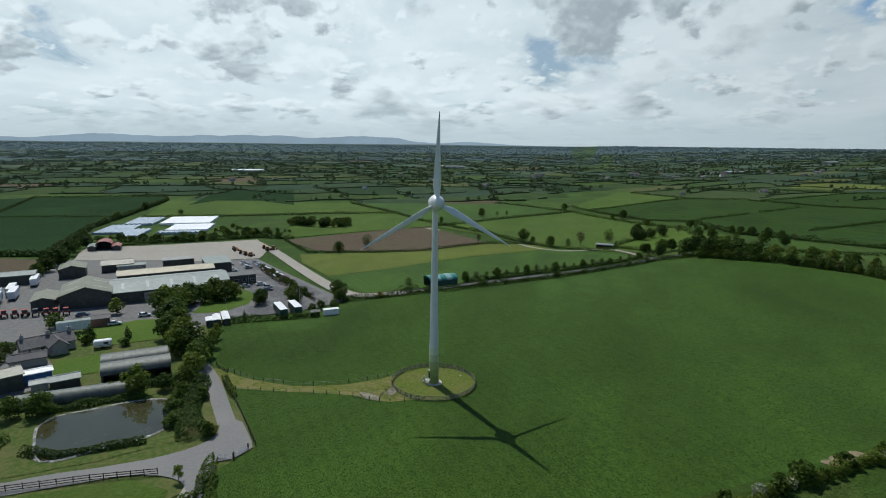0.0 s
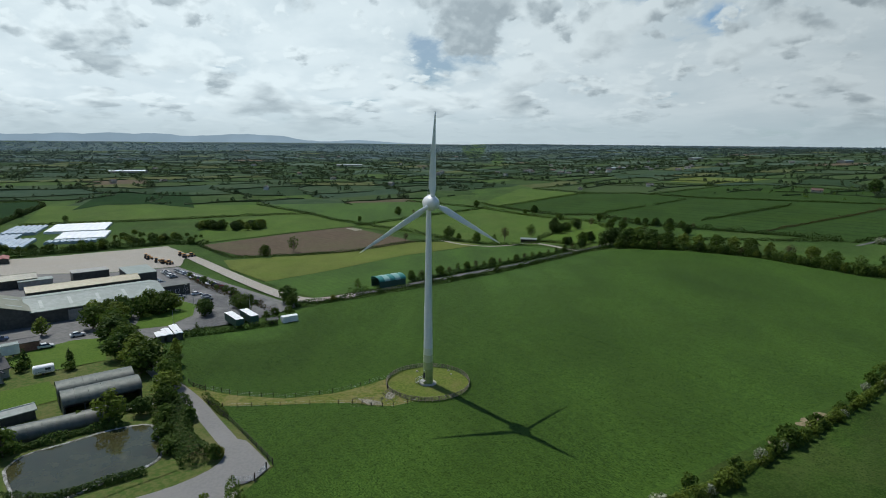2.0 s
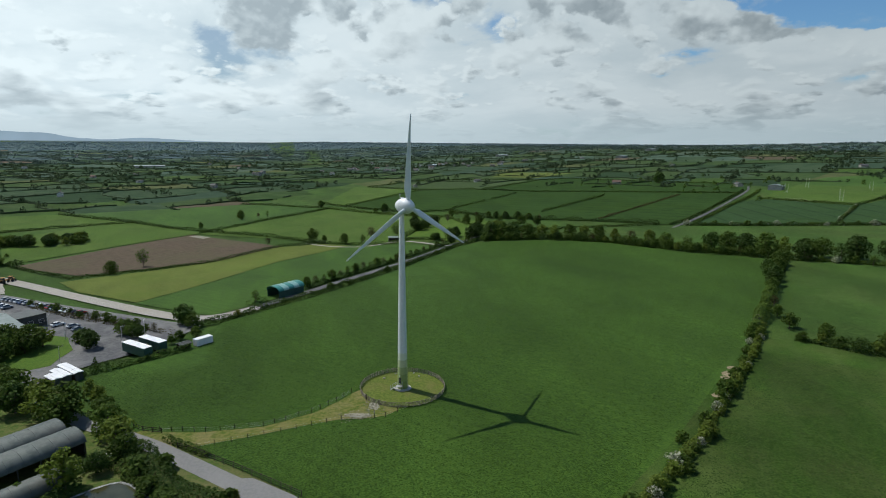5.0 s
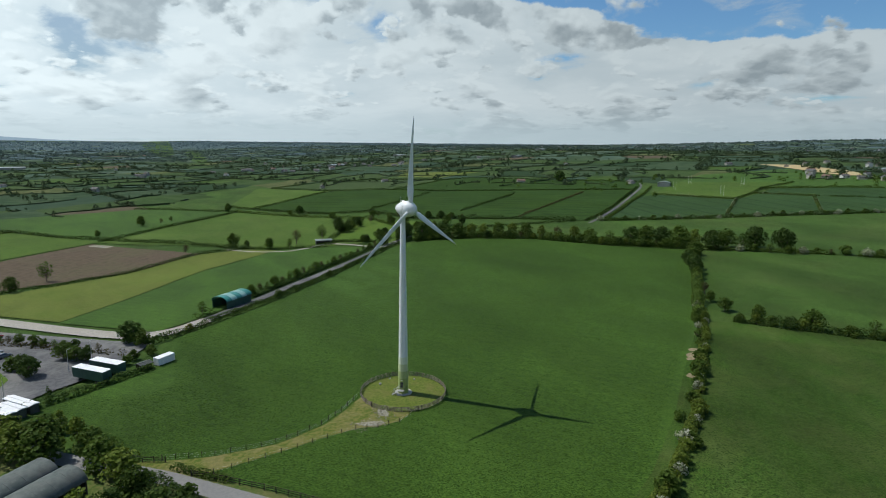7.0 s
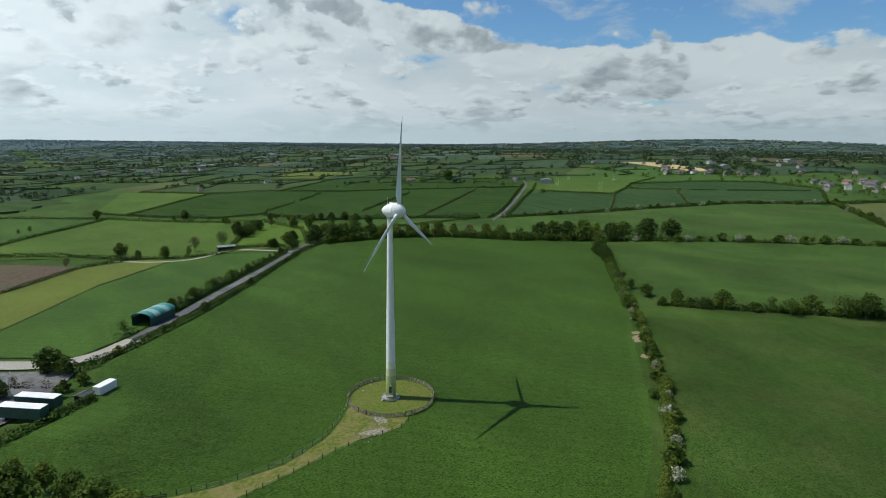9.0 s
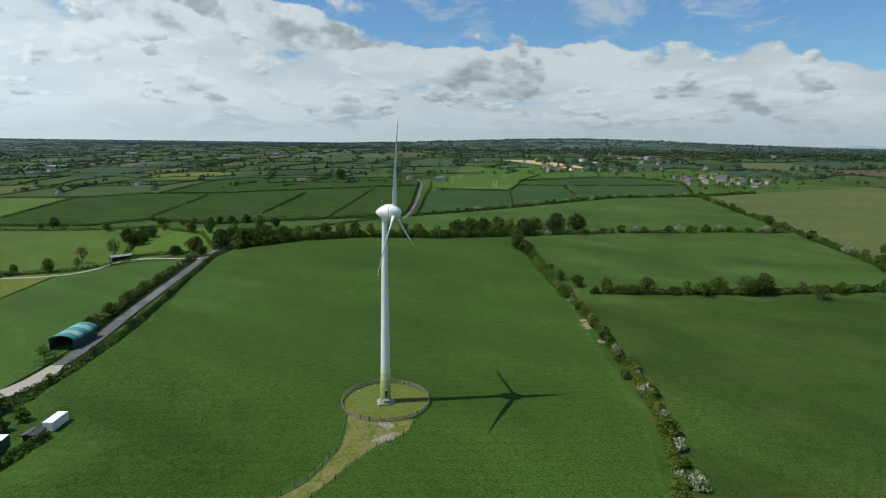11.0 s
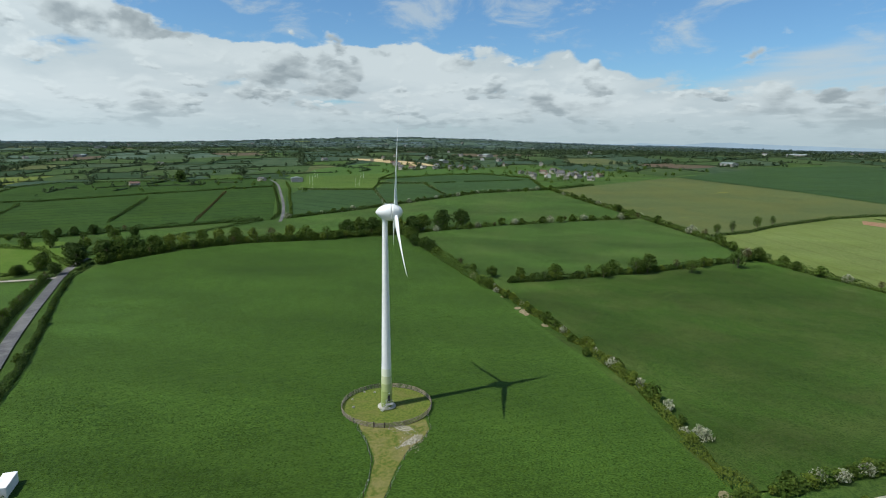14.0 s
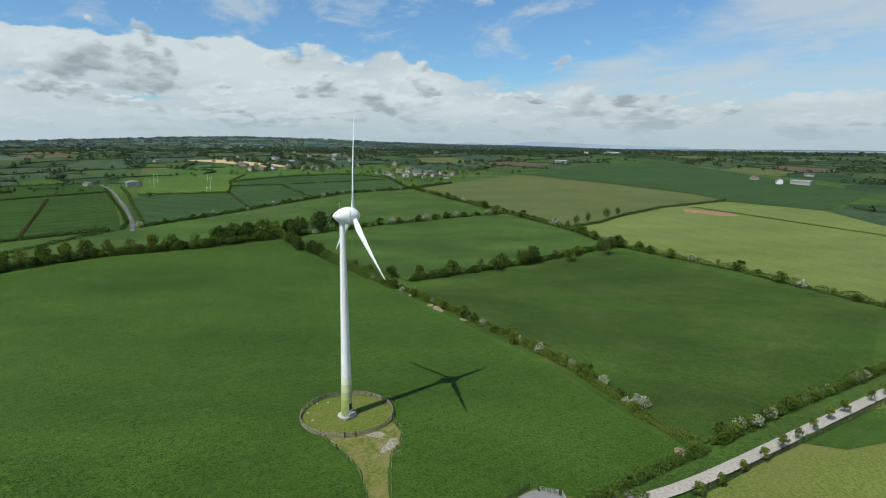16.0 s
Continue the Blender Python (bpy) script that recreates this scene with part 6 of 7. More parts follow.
# lone trees north of the access road
for x, y, s, kind in ((-93, 204, 9.5, "sparse"), (-104.2, 185.1, 7, "broad"), (-77.4, 342.6, 5, "broad"), (-49.4, 386.3, 8, "broad"), (-35.4, 386, 5, "sparse"), (-27.8, 395.1, 5, "sparse"), (-28.9, 243.2, 6, "sparse"), (-0.2, 257.3, 8.5, "broad"),
                      (6.5, 248.8, 5, "broad"), (18.7, 240.6, 7, "broad"), (29.8, 235.1, 6.5, "sparse"), (37.4, 247.8, 9.5, "sparse"), (55.5, 251, 10, "sparse"), (73.6, 221.6, 5, "broad"), (75.7, 276.4, 9.5, "dark"), (83.5, 277.9, 6, "dark"),
                      (73.6, 379, 8, "dark"), (23.8, 443.9, 8, "broad"), (93.2, 292.4, 6, "broad"), (102.7, 282.6, 7, "sparse"), (112.1, 266.8, 7, "broad"), (117.7, 254.8, 8, "broad"), (129.1, 243.8, 7, "sparse"), (141.6, 234.8, 7, "broad"),
                      (87.4, 328.8, 6, "broad"), (65.6, 380.1, 5, "broad"), (151.7, 230.3, 6.5, "dark")):
    plant(kind, x, y, s, 1.0, "lone trees in the pastures")
for i, (x, y, tx, ty) in enumerate(along([(-14.3, 118), (2.4, 136), (28.7, 163.3), (52.7, 185.5), (74, 203)], 6.4)):
    plant("sparse" if i % 3 else "broad", x, y, r5.uniform(3.2, 5.0), 1.0, "small trees along the access road")
for x, y, s in ((-24.5, 91.5, 2.4), (-5, 110, 3.2), (4, 117.5, 2.2), (13, 127, 2.0), (26, 140.5, 3.4), (38, 153, 2.4), (48, 163.5, 2.2), (62, 177, 2.6), (72, 187, 2.4)):
    plant("bush", x, y, s, 1.0, "bushes in the roadside hedge")
for x, y, s, kind in ((-35, 97.8, 4.8, "sparse"), (-59.2, 77.9, 6.5, "conifer"), (-57.9, 76.7, 7.0, "dark"), (-54.9, 71.6, 5, "broad"), (-41.1, 78.1, 2.6, "bright"), (-52.8, 61, 3, "bush"), (-57.5, 59.1, 3, "bush"), (-59.3, 55.8, 2.6, "bush"),
                      (-75.2, 37.4, 3.6, "conifer"), (-63.7, 51, 3.2, "bush"), (-83.5, 62.6, 5, "dark"), (-81.6, 57.7, 5.5, "dark"), (-86.4, 65.5, 4, "bush"), (-72.2, 65.9, 4.5, "broad"), (-69.4, 64.5, 4, "dark"), (-75, 69.6, 5, "broad")):
    plant(kind, x, y, s, 1.15, "trees round the car park")
# trees of the farm and the works
for x, y, s, kind, w in ((-73.3, 2.2, 7, "broad", 1.3), (-78.1, 7.6, 7, "fresh", 1.3), (-84.8, 12.1, 7, "dark", 1.2), (-89.4, 22.3, 7.5, "broad", 1.25), (-96.3, 29.3, 7.5, "broad", 1.25), (-100.5, 35.6, 8, "broad", 1.2), (-105, 44.2, 8, "fresh", 1.3),
                         (-110.3, 39.9, 8, "broad", 1.2), (-120.7, 31.2, 6, "fresh", 1.2), (-109.5, 54.5, 7.5, "dark", 1.2), (-104.2, 62.9, 8, "broad", 1.2), (-98.5, 62.9, 7.5, "broad", 1.2)):
    plant(kind, x, y, s, w, "trees round the works")
for x, y, s, kind, w in ((-64.6, 0.6, 6.5, "broad", 1.1), (-67.5, 8.8, 5.5, "fresh", 0.9), (-70.9, 15.6, 5, "fresh", 0.9), (-59.9, -11.2, 6.5, "fresh", 1.3), (-57.4, -15.4, 5, "broad", 1.2), (-65.2, -23.2, 7.5, "fresh", 1.1), (-61.3, -19.4, 4, "dark", 1.1),
                         (-77.7, -37.3, 5.5, "broad", 1.2), (-82.7, -40.1, 5, "broad", 1.2), (-38, -36.5, 3.2, "bush", 1.0), (-37.5, -35.5, 2.6, "bright", 0.9), (-33, -51.5, 3.2, "young", 0.9), (-97, 9.4, 4, "conifer", 1.2),
                         (-106, 5.2, 5, "conifer", 1.2), (-104.5, 2, 3, "bush", 1.0), (-93, 3.6, 2.4, "bush", 1.5), (-118, -11.3, 4, "broad", 1.3), (-115, -16.3, 3.6, "bush", 1.2), (-125.7, 11.8, 5, "broad", 1.2), (-71.9, -24.4, 3, "bush", 1.0),
                         (-51.7, -29.1, 3.0, "bush", 1.3), (-47.8, -34.8, 2.6, "bush", 1.3), (-54.6, -21.7, 3.4, "bush", 1.3), (-49.7, -21.5, 3, "bush", 1.2)):
    plant(kind, x, y, s, w, "trees round the farm")
for x, y, s, kind, w in ((-116, 49.5, 7, "fresh", 1.2), (-111, 50, 7.5, "broad", 1.2), (-106.5, 49.5, 7, "dark", 1.2),
                         (-103, 55, 7.5, "broad", 1.2), (-98.5, 58.5, 6.5, "broad", 1.2), (-95.5, 63.5, 6.5, "fresh", 1.2), (-94, 24.5, 8, "dark", 1.3), (-73, 6.5, 8, "broad", 1.2),
                         (-62.5, -5.5, 7, "broad", 1.2), (-87, 18.5, 7.5, "broad", 1.2), (-79, 11, 7.5, "fresh", 1.2)):
    plant(kind, x, y, s, w, "trees between lawn and works")
for i, (x, y, tx, ty) in enumerate(along([(-118, 122), (-97, 101), (-79, 82), (-66, 70)], 4.2)):
    plant(("bush", "sparse", "broad", "bush")[i % 4], x + r5.uniform(-0.8, 0.8), y + r5.uniform(-0.8, 0.8), r5.uniform(1.8, 3.6), 1.0, "shrubs beside the car park")
for x, y, s in ((-208, 84.3, 8), (-203, 75.6, 6), (-215.6, 97.8, 9), (-222.8, 106.9, 8), (-237.8, 125.8, 8), (-245.8, 137.8, 7), (-252.3, 152.4, 7), (-266.6, 164.7, 6.5), (-241.8, 176.8, 5), (-232.6, 186.3, 5), (-221.6, 200.5, 6), (-212.8, 207.4, 6), (-202.2, 221, 6),
                (-192, 227.5, 6.5), (-179.7, 234, 6), (-167, 227.4, 5), (-193.8, 80, 5), (-332, 251.2, 5), (-343.9, 277.8, 6), (-365.2, 336, 7), (-312.7, 317.1, 5)):
    plant("dark" if s > 6.4 else "broad", x, y, s, 1.2, "trees behind the works")
cr = random.Random(23)
for _ in range(34):
    a, q = cr.uniform(0, 6.28), math.sqrt(cr.random())
    plant(cr.choice(("broad", "dark", "fresh", "bush")), -166 + 27 * q * math.cos(a) + 4 * math.sin(a), 296 + 12 * q * math.sin(a), cr.uniform(4, 7), 1.25, "copse in the pasture")
village_trees = []
for _ in range(330):
    x, y = cr.choice(((486.4, 37.3), (530.1, -21.3), (465.8, 67.1), (560.5, 53.9), (514.5, -59.6), (423.2, 325.3), (589.7, -22), (387.9, 438), (560.5, -314.5), (610, 190), (620, 130), (585, 60), (600, 240), (625, -100), (590, -60))), 0
    (x, y), sp = x, 46
    x, y, tall_tree = x + cr.gauss(0, sp), y + cr.gauss(0, sp), cr.uniform(2.2, 6.5)
    if inside(x, y, [(290, -60), (430, 24), (482, -8), (580, -98), (484, -192), (408, -245), (365, -246), (250, -122)]) or inside(x, y, [(370, 250), (317, 140), (430, 20), (520, 50), (555, 110), (530, 175), (541, 228), (475, 312)]):
        continue
    village_trees.append((x, y, tall_tree, 1.1))
village_trees = [q for q in village_trees if not inside(q[0], q[1], [(365, -240), (374, -260), (440, -440), (800, -340), (590, -95), (484, -192)])]
clump_trees("village_trees", village_trees, LEAF, "dark green trees and bushes among the village houses")
plant("dark", 398.6, 420.9, 13, 1.1, "trees round the village")
plant("dark", 404, 426.3, 11, 1.1, "trees round the village")

# ---------------------------------------------------------------- buildings
def sheeting(name, a, b, rough=0.5, metal=0.0, patch=None):
    return surface(name, a, b, 0.8, rough, 0.0, patch or [v * 0.8 for v in a], 0.15, 0.5, metal=metal)


GREY_ROOF = sheeting("grey_green_roof", (0.165, 0.205, 0.185), (0.205, 0.245, 0.225))
OLIVE_ROOF = sheeting("olive_roof", (0.15, 0.16, 0.11), (0.19, 0.195, 0.14))
CREAM_ROOF = sheeting("cream_roof", (0.30, 0.275, 0.175), (0.36, 0.325, 0.215))
TEAL_PALE = sheeting("teal_rooflight", (0.19, 0.34, 0.31), (0.25, 0.40, 0.37), 0.4)
TEAL_ROOF = sheeting("teal_roof", (0.035, 0.17, 0.15), (0.05, 0.22, 0.19), 0.4)
DARK_WALL = sheeting("dark_cladding", (0.050, 0.055, 0.050), (0.075, 0.08, 0.072))
GREEN_WALL = sheeting("green_cladding", (0.030, 0.075, 0.060), (0.04, 0.09, 0.07))
GREY_WALL = sheeting("grey_wall", (0.25, 0.25, 0.24), (0.32, 0.32, 0.30), 0.8)
WHITE_PANEL = sheeting("white_panel", (0.66, 0.67, 0.67), (0.74, 0.75, 0.75), 0.45)
RED_ROOF = sheeting("red_oxide_roof", (0.21, 0.070, 0.060), (0.27, 0.095, 0.080), 0.6)
RUST_ROOF = sheeting("grey_arch_roof", (0.062, 0.078, 0.070), (0.090, 0.105, 0.095), 0.55, 0.15, (0.11, 0.105, 0.09))
SLATE = surface("slate_roof", (0.065, 0.066, 0.070), (0.10, 0.098, 0.10), 2.5, 0.7, 0.4, (0.14, 0.13, 0.11), 0.3, 0.5)
PLASTER = surface("plastered_wall", (0.30, 0.285, 0.25), (0.38, 0.36, 0.32), 2.0, 0.9, 0.2, (0.34, 0.32, 0.27), 0.4, 0.5)
BRICK = surface("brick_wall", (0.20, 0.105, 0.075), (0.28, 0.15, 0.11), 3.0, 0.9, 0.3)
BLUE_SHEET = sheeting("blue_sheet", (0.03, 0.10, 0.28), (0.045, 0.14, 0.34))
GLASS_ROOF = surface("greenhouse_glass", (0.20, 0.27, 0.36), (0.30, 0.37, 0.45), 0.6, 0.12, 0.0, (0.42, 0.48, 0.54), 0.2, 0.5, spec=0.6)
WHITE_FILM = surface("white_film", (0.72, 0.74, 0.76), (0.80, 0.82, 0.83), 0.5, 0.4, 0.0, (0.62, 0.64, 0.65), 0.1, 0.5)
GLAZING = surface("window_glass", (0.03, 0.04, 0.05), (0.05, 0.06, 0.07), 1.0, 0.08, spec=0.6)
TYRE = surface("tyre", (0.02, 0.02, 0.02), (0.035, 0.035, 0.035), 4.0, 0.9)


PALE_SHEET = sheeting("pale_roof_sheet", (0.25, 0.29, 0.27), (0.29, 0.33, 0.31))


def stand(name, x, y, turn, label, category, group=""):
    root = new(name)
    root.matrix_basis = Matrix.Translation((x, y, land(x, y))) @ Matrix.Rotation(turn, 4, "Z")
    return tagged(root, label, category, group)


def roof_slab(x0, x1, y0, z0, y1, z1, thick=0.18):
    """A slab from (y0, z0) to (y1, z1), long in x."""
    bm = bmesh.new()
    d = Vector((0, y1 - y0, z1 - z0)).normalized()
    up_ = Vector((0, -d.z, d.y)) * (1 if d.y > 0 else -1) * thick
    q = [Vector((x, y, z)) + o for o in (Vector(), up_) for x, y, z in ((x0, y0, z0), (x1, y0, z0), (x1, y1, z1), (x0, y1, z1))]
    v = [bm.verts.new(p) for p in q]
    for f in ((0, 1, 2, 3), (7, 6, 5, 4), (0, 4, 5, 1), (1, 5, 6, 2), (2, 6, 7, 3), (3, 7, 4, 0)):
        bm.faces.new([v[i] for i in f])
    bmesh.ops.recalc_face_normals(bm, faces=bm.faces)
    return bm


def gable_wall(w, eave, ridge, x, thick=0.25):
    bm = bmesh.new()
    pts = [(-w / 2, -0.6), (w / 2, -0.6), (w / 2, eave), (0, ridge), (-w / 2, eave)]
    a = [bm.verts.new((x - thick / 2, y, z)) for y, z in pts]
    b = [bm.verts.new((x + thick / 2, y, z)) for y, z in pts]
    bm.faces.new(a)
    bm.faces.new(b[::-1])
    for i in range(5):
        bm.faces.new((a[i], b[i], b[(i + 1) % 5], a[(i + 1) % 5]))
    bmesh.ops.recalc_face_normals(bm, faces=bm.faces)
    return bm


def gabled(name, x, y, turn, long, wide, eave, ridge, wall, roof, label, category="building", over=0.35, skylights=0, doors=(), windows=(), trim=None, open_front=False):
    """A building with its ridge along its own x."""
    root = stand(name, x, y, turn, label, category)
    for s in (-1, 1):
        if not (open_front and s < 0):
            part("wall", box(long, 0.25, eave + 0.6, (0, s * (wide / 2 - 0.125), -0.6)), wall, root)
        rise = (ridge - eave) / (wide / 2)
        part("roof", roof_slab(-long / 2 - over, long / 2 + over, s * (wide / 2 + over), eave - rise * over, 0, ridge), roof, root)
        part("gable", gable_wall(wide - 0.02, eave, ridge, s * (long / 2 - 0.125)), wall, root)
        part("fascia", box(long + 2 * over, 0.1, 0.22, (0, s * (wide / 2 + over + 0.04), eave - rise * over - 0.06)), trim or roof, root)
    if open_front:
        for i in range(5):
            part("post", box(0.2, 0.2, eave + 0.5, (-long / 2 + 0.3 + (long - 0.6) * i / 4, -wide / 2 + 0.15, -0.5)), wall, root)
    part("ridge_cap", box(long + 2 * over, 0.4, 0.1, (0, 0, ridge + 0.12)), trim or roof, root)
    for i in range(skylights):
        px = -long / 2 + long * (i + 0.5) / skylights
        for s in (-1, 1):
            ya, yb = s * wide * 0.40, s * wide * 0.14
            za, zb = (ridge - (ridge - eave) * abs(v) / (wide / 2) + 0.20 for v in (ya, yb))
            part("rooflight", roof_slab(px - 0.5, px + 0.5, ya, za, yb, zb, 0.03), PALE_SHEET, root, "pale translucent roof sheet")
    for px, s, w, t in doors:
        part("door", box(w, 0.1, t, (px, s * (wide / 2 + 0.03), 0)), GREY_WALL, root)
    for px, s, z, w, t in windows:
        win = part("window", box(w, 0.1, t, (px, s * (wide / 2 + 0.02), z)), WHITE_PANEL, root)
        part("pane", box(w - 0.16, 0.1, t - 0.16, (px, s * (wide / 2 + 0.035), z + 0.08)), GLAZING, win)
    return root


def arched(name, x, y, turn, long, wide, eave, rise, wall, roof, label, skylights=(), open_ends=False, category="barn", legs=False):
    """A shed with a round roof along its own x."""
    root = stand(name, x, y, turn, label, category)
    K = 20

    def arc(x0, x1, grow=0.0, a0=0.0, a1=1.0, thick=0.12):
        bm = bmesh.new()
        rows = []
        for i in range(K + 1):
            t = math.pi * (a0 + (a1 - a0) * i / K)
            c, s = math.cos(t), math.sin(t)
            rows.append([bm.verts.new((xx, c * (wide / 2 + 0.2 + g), eave + s * (rise + g))) for xx in (x0, x1) for g in (grow, grow + thick)])
        for p, q in zip(rows, rows[1:]):
            for i, j in ((0, 1), (1, 3), (3, 2), (2, 0)):
                bm.faces.new((p[i], p[j], q[j], q[i]))
        bm.faces.new([rows[0][i] for i in (0, 1, 3, 2)])
        bm.faces.new([rows[-1][i] for i in (0, 2, 3, 1)])
        bmesh.ops.recalc_face_normals(bm, faces=bm.faces)
        return bm

    n_sheets = max(2, round(long / 2.5))
    for i in range(n_sheets):
        a, b = -long / 2 - 0.2 + (long + 0.4) * i / n_sheets, -long / 2 - 0.2 + (long + 0.4) * (i + 1) / n_sheets
        mat = TEAL_PALE if i in skylights else roof
        part("roof_sheet", arc(a, b - 0.03), mat, root, "pale translucent roof sheet" if i in skylights else "")
    if eave > 0.3:
        for s in (-1, 1):
            if legs and s < 0:
                for i in range(5):
                    part("post", box(0.2, 0.2, eave + 0.6, (-long / 2 + 0.2 + (long - 0.4) * i / 4, s * wide / 2, -0.5)), DARK_METAL, root)
            else:
                part("wall", box(long, 0.15, eave + 0.5, (0, s * wide / 2, -0.5)), wall, root)
    for s in (-1, 1):
        if open_ends and s < 0:
            continue
        bm = bmesh.new()
        pts = [(-wide / 2, -0.5), (wide / 2, -0.5)] + [(math.cos(math.pi * i / K) * wide / 2, eave + math.sin(math.pi * i / K) * rise) for i in range(K + 1)]
        a = [bm.verts.new((s * long / 2 - 0.06, yy, zz)) for yy, zz in pts]
        b = [bm.verts.new((s * long / 2 + 0.06, yy, zz)) for yy, zz in pts]
        bm.faces.new(a)
        bm.faces.new(b[::-1])
        for i in range(len(pts)):
            bm.faces.new((a[i], b[i], b[(i + 1) % len(pts)], a[(i + 1) % len(pts)]))
        bmesh.ops.recalc_face_normals(bm, faces=bm.faces)
        part("end_wall", bm, wall, root)
    return root


def flat_block(name, x, y, turn, long, wide, tall, wall, roof, label, category="building", windows=0):
    root = stand(name, x, y, turn, label, category)
    part("wall", box(long, wide, tall + 0.6, (0, 0, -0.6), 0, 0.03), wall, root)
    part("roof", box(long + 0.5, wide + 0.5, 0.25, (0, 0, tall), 0, 0.04), roof, root)
    for i in range(windows):
        px = -long / 2 + long * (i + 0.5) / windows
        for s in (-1, 1):
            win = part("window", box(1.6, 0.08, 1.3, (px, s * (wide / 2 + 0.02), 1.2)), WHITE_PANEL, root)
            part("pane", box(1.44, 0.08, 1.14, (px, s * (wide / 2 + 0.035), 1.28)), GLAZING, win)
    return root


A42 = radians(42)
gabled("factory_hall", -125.8, 65.4, A42, 42, 25, 4.8, 6.9, DARK_WALL, GREY_ROOF, "long industrial hall with a pale grey-green roof", skylights=5, doors=((-8, -1, 4, 4), (12, -1, 1.2, 2.2)))
gabled("factory_hall", -143.8, 42.6, A42 + math.pi / 2, 20, 16, 5.4, 8.0, DARK_WALL, OLIVE_ROOF, "industrial hall with an olive gabled roof and dark walls", skylights=2)
gabled("factory_lean_to", -152.3, 32.8, A42 + math.pi / 2, 14, 7, 3.8, 4.8, DARK_WALL, OLIVE_ROOF, "low olive-roofed lean-to beside the hall")
gabled("factory_hall", -141.7, 83.3, A42, 38, 10, 5.2, 6.4, DARK_WALL, CREAM_ROOF, "long hall with a cream sheet roof")
flat_block("factory_block", -134, 108, A42 - math.pi / 2, 18, 11, 6.2, DARK_WALL, GREY_ROOF, "square dark-walled block with a grey flat roof")
flat_block("factory_block", -160, 114.5, A42, 14, 8, 4.4, DARK_WALL, GREY_WALL, "low dark service block behind the halls")
flat_block("office", -110.3, 89.5, A42, 13, 8, 4.0, DARK_WALL, DARK_WALL, "dark flat-roofed office block at the car park", "office", 4)
gabled("shed", -188.1, 80, A42 + math.pi / 2, 13, 10, 4.5, 6.0, DARK_WALL, OLIVE_ROOF, "olive-roofed shed in the works yard", "shed")
gabled("shed", -180.6, 97.8, A42, 13, 10, 3.8, 5.2, DARK_WALL, OLIVE_ROOF, "olive-roofed shed in the works yard", "shed")
flat_block("shed", -172.8, 97.8, A42, 12, 6, 3.2, GREY_WALL, GREY_ROOF, "low grey flat-roofed shed", "shed")
gabled("shed", -201.1, 58.6, A42, 22, 10, 4.0, 4.9, DARK_WALL, GREY_ROOF, "long grey-roofed shed at the yard's edge", "shed")
arched("barn", -239.1, 152.2, radians(38) + math.pi / 2, 12, 8, 3.2, 2.2, DARK_WALL, RED_ROOF, "barn with a round red-oxide roof", open_ends=True)
for s in (-1, 1):
    gabled("barn_lean_to", -237 + s * 6.2 * math.cos(radians(38)), 150 + s * 6.2 * math.sin(radians(38)), radians(38) + math.pi / 2, 11, 4.2, 2.6, 3.2, DARK_WALL, RED_ROOF if s > 0 else GREY_ROOF, "low lean-to beside the red barn", "barn")


def glasshouse(x, y, turn, long, bays, bay, roof, label):
    top = 1.35 if roof is WHITE_FILM else 1.75
    root = stand("greenhouse", x, y, turn, label, "greenhouse")
    for i in range(bays):
        yy = (i - (bays - 1) / 2) * bay
        for s in (-1, 1):
            part("roof_pane", roof_slab(-long / 2, long / 2, yy + s * bay / 2, 1.15, yy, top, 0.05), roof, root)
        for s in (-1, 1):
            g = gable_wall(bay - 0.05, 1.15, top - 0.05, s * long / 2, 0.06)
            bmesh.ops.translate(g, verts=g.verts, vec=(0, yy, 0))
            part("end_pane", g, roof, root)
    for s in (-1, 1):
        part("side_pane", box(long, 0.06, 1.6, (0, s * bays * bay / 2, -0.5)), roof, root)


GDIR = math.atan2(0.91, -0.42)
glasshouse(-296.5, 225.1, GDIR, 40, 6, 3.6, GLASS_ROOF, "glass greenhouse with blue-grey panes in many bays")
glasshouse(-309, 268, GDIR, 40, 6, 3.6, GLASS_ROOF, "glass greenhouse with blue-grey panes in many bays")
glasshouse(-272.8, 213.8, GDIR, 34, 4, 3.6, GLASS_ROOF, "glass greenhouse with blue-grey panes in many bays")
glasshouse(-279, 284.7, GDIR, 42, 9, 4.2, WHITE_FILM, "large greenhouse whitewashed over its whole roof")
glasshouse(-254.1, 251.5, GDIR, 32, 7, 4.2, WHITE_FILM, "large greenhouse whitewashed over its whole roof")
glasshouse(-246.3, 227, GDIR, 9, 8, 3.6, GLASS_ROOF, "low glass bays in front of the white greenhouse")

A53 = radians(52)
arched("hay_barn", -72.4, -15.2, radians(40.5), 15, 6.0, 3.0, 1.9, DARK_WALL, RUST_ROOF, "old open hay barn with a round grey sheet roof", legs=True)
arched("hay_barn", -76.8, -10.4, radians(40.5), 15, 6.0, 3.0, 1.9, DARK_WALL, RUST_ROOF, "old hay barn with a round grey sheet roof")
arched("nissen_hut", -76.5, -28.4, radians(37.5), 24, 4.4, 0.6, 2.0, DARK_WALL, RUST_ROOF, "long low hut with a half-round grey roof beside the pond", category="hut")
arched("barn", -23.3, 107.5, radians(38.5), 13, 7.0, 2.9, 1.7, GREEN_WALL, TEAL_ROOF, "small barn with a round teal roof and pale roof sheets", skylights=(1, 3), open_ends=True)
gabled("field_shed", 52.3, 237.5, radians(-8), 10, 5, 2.4, 2.9, DARK_WALL, GREY_ROOF, "low black cattle shed with a pale roof", "shed", open_front=True)

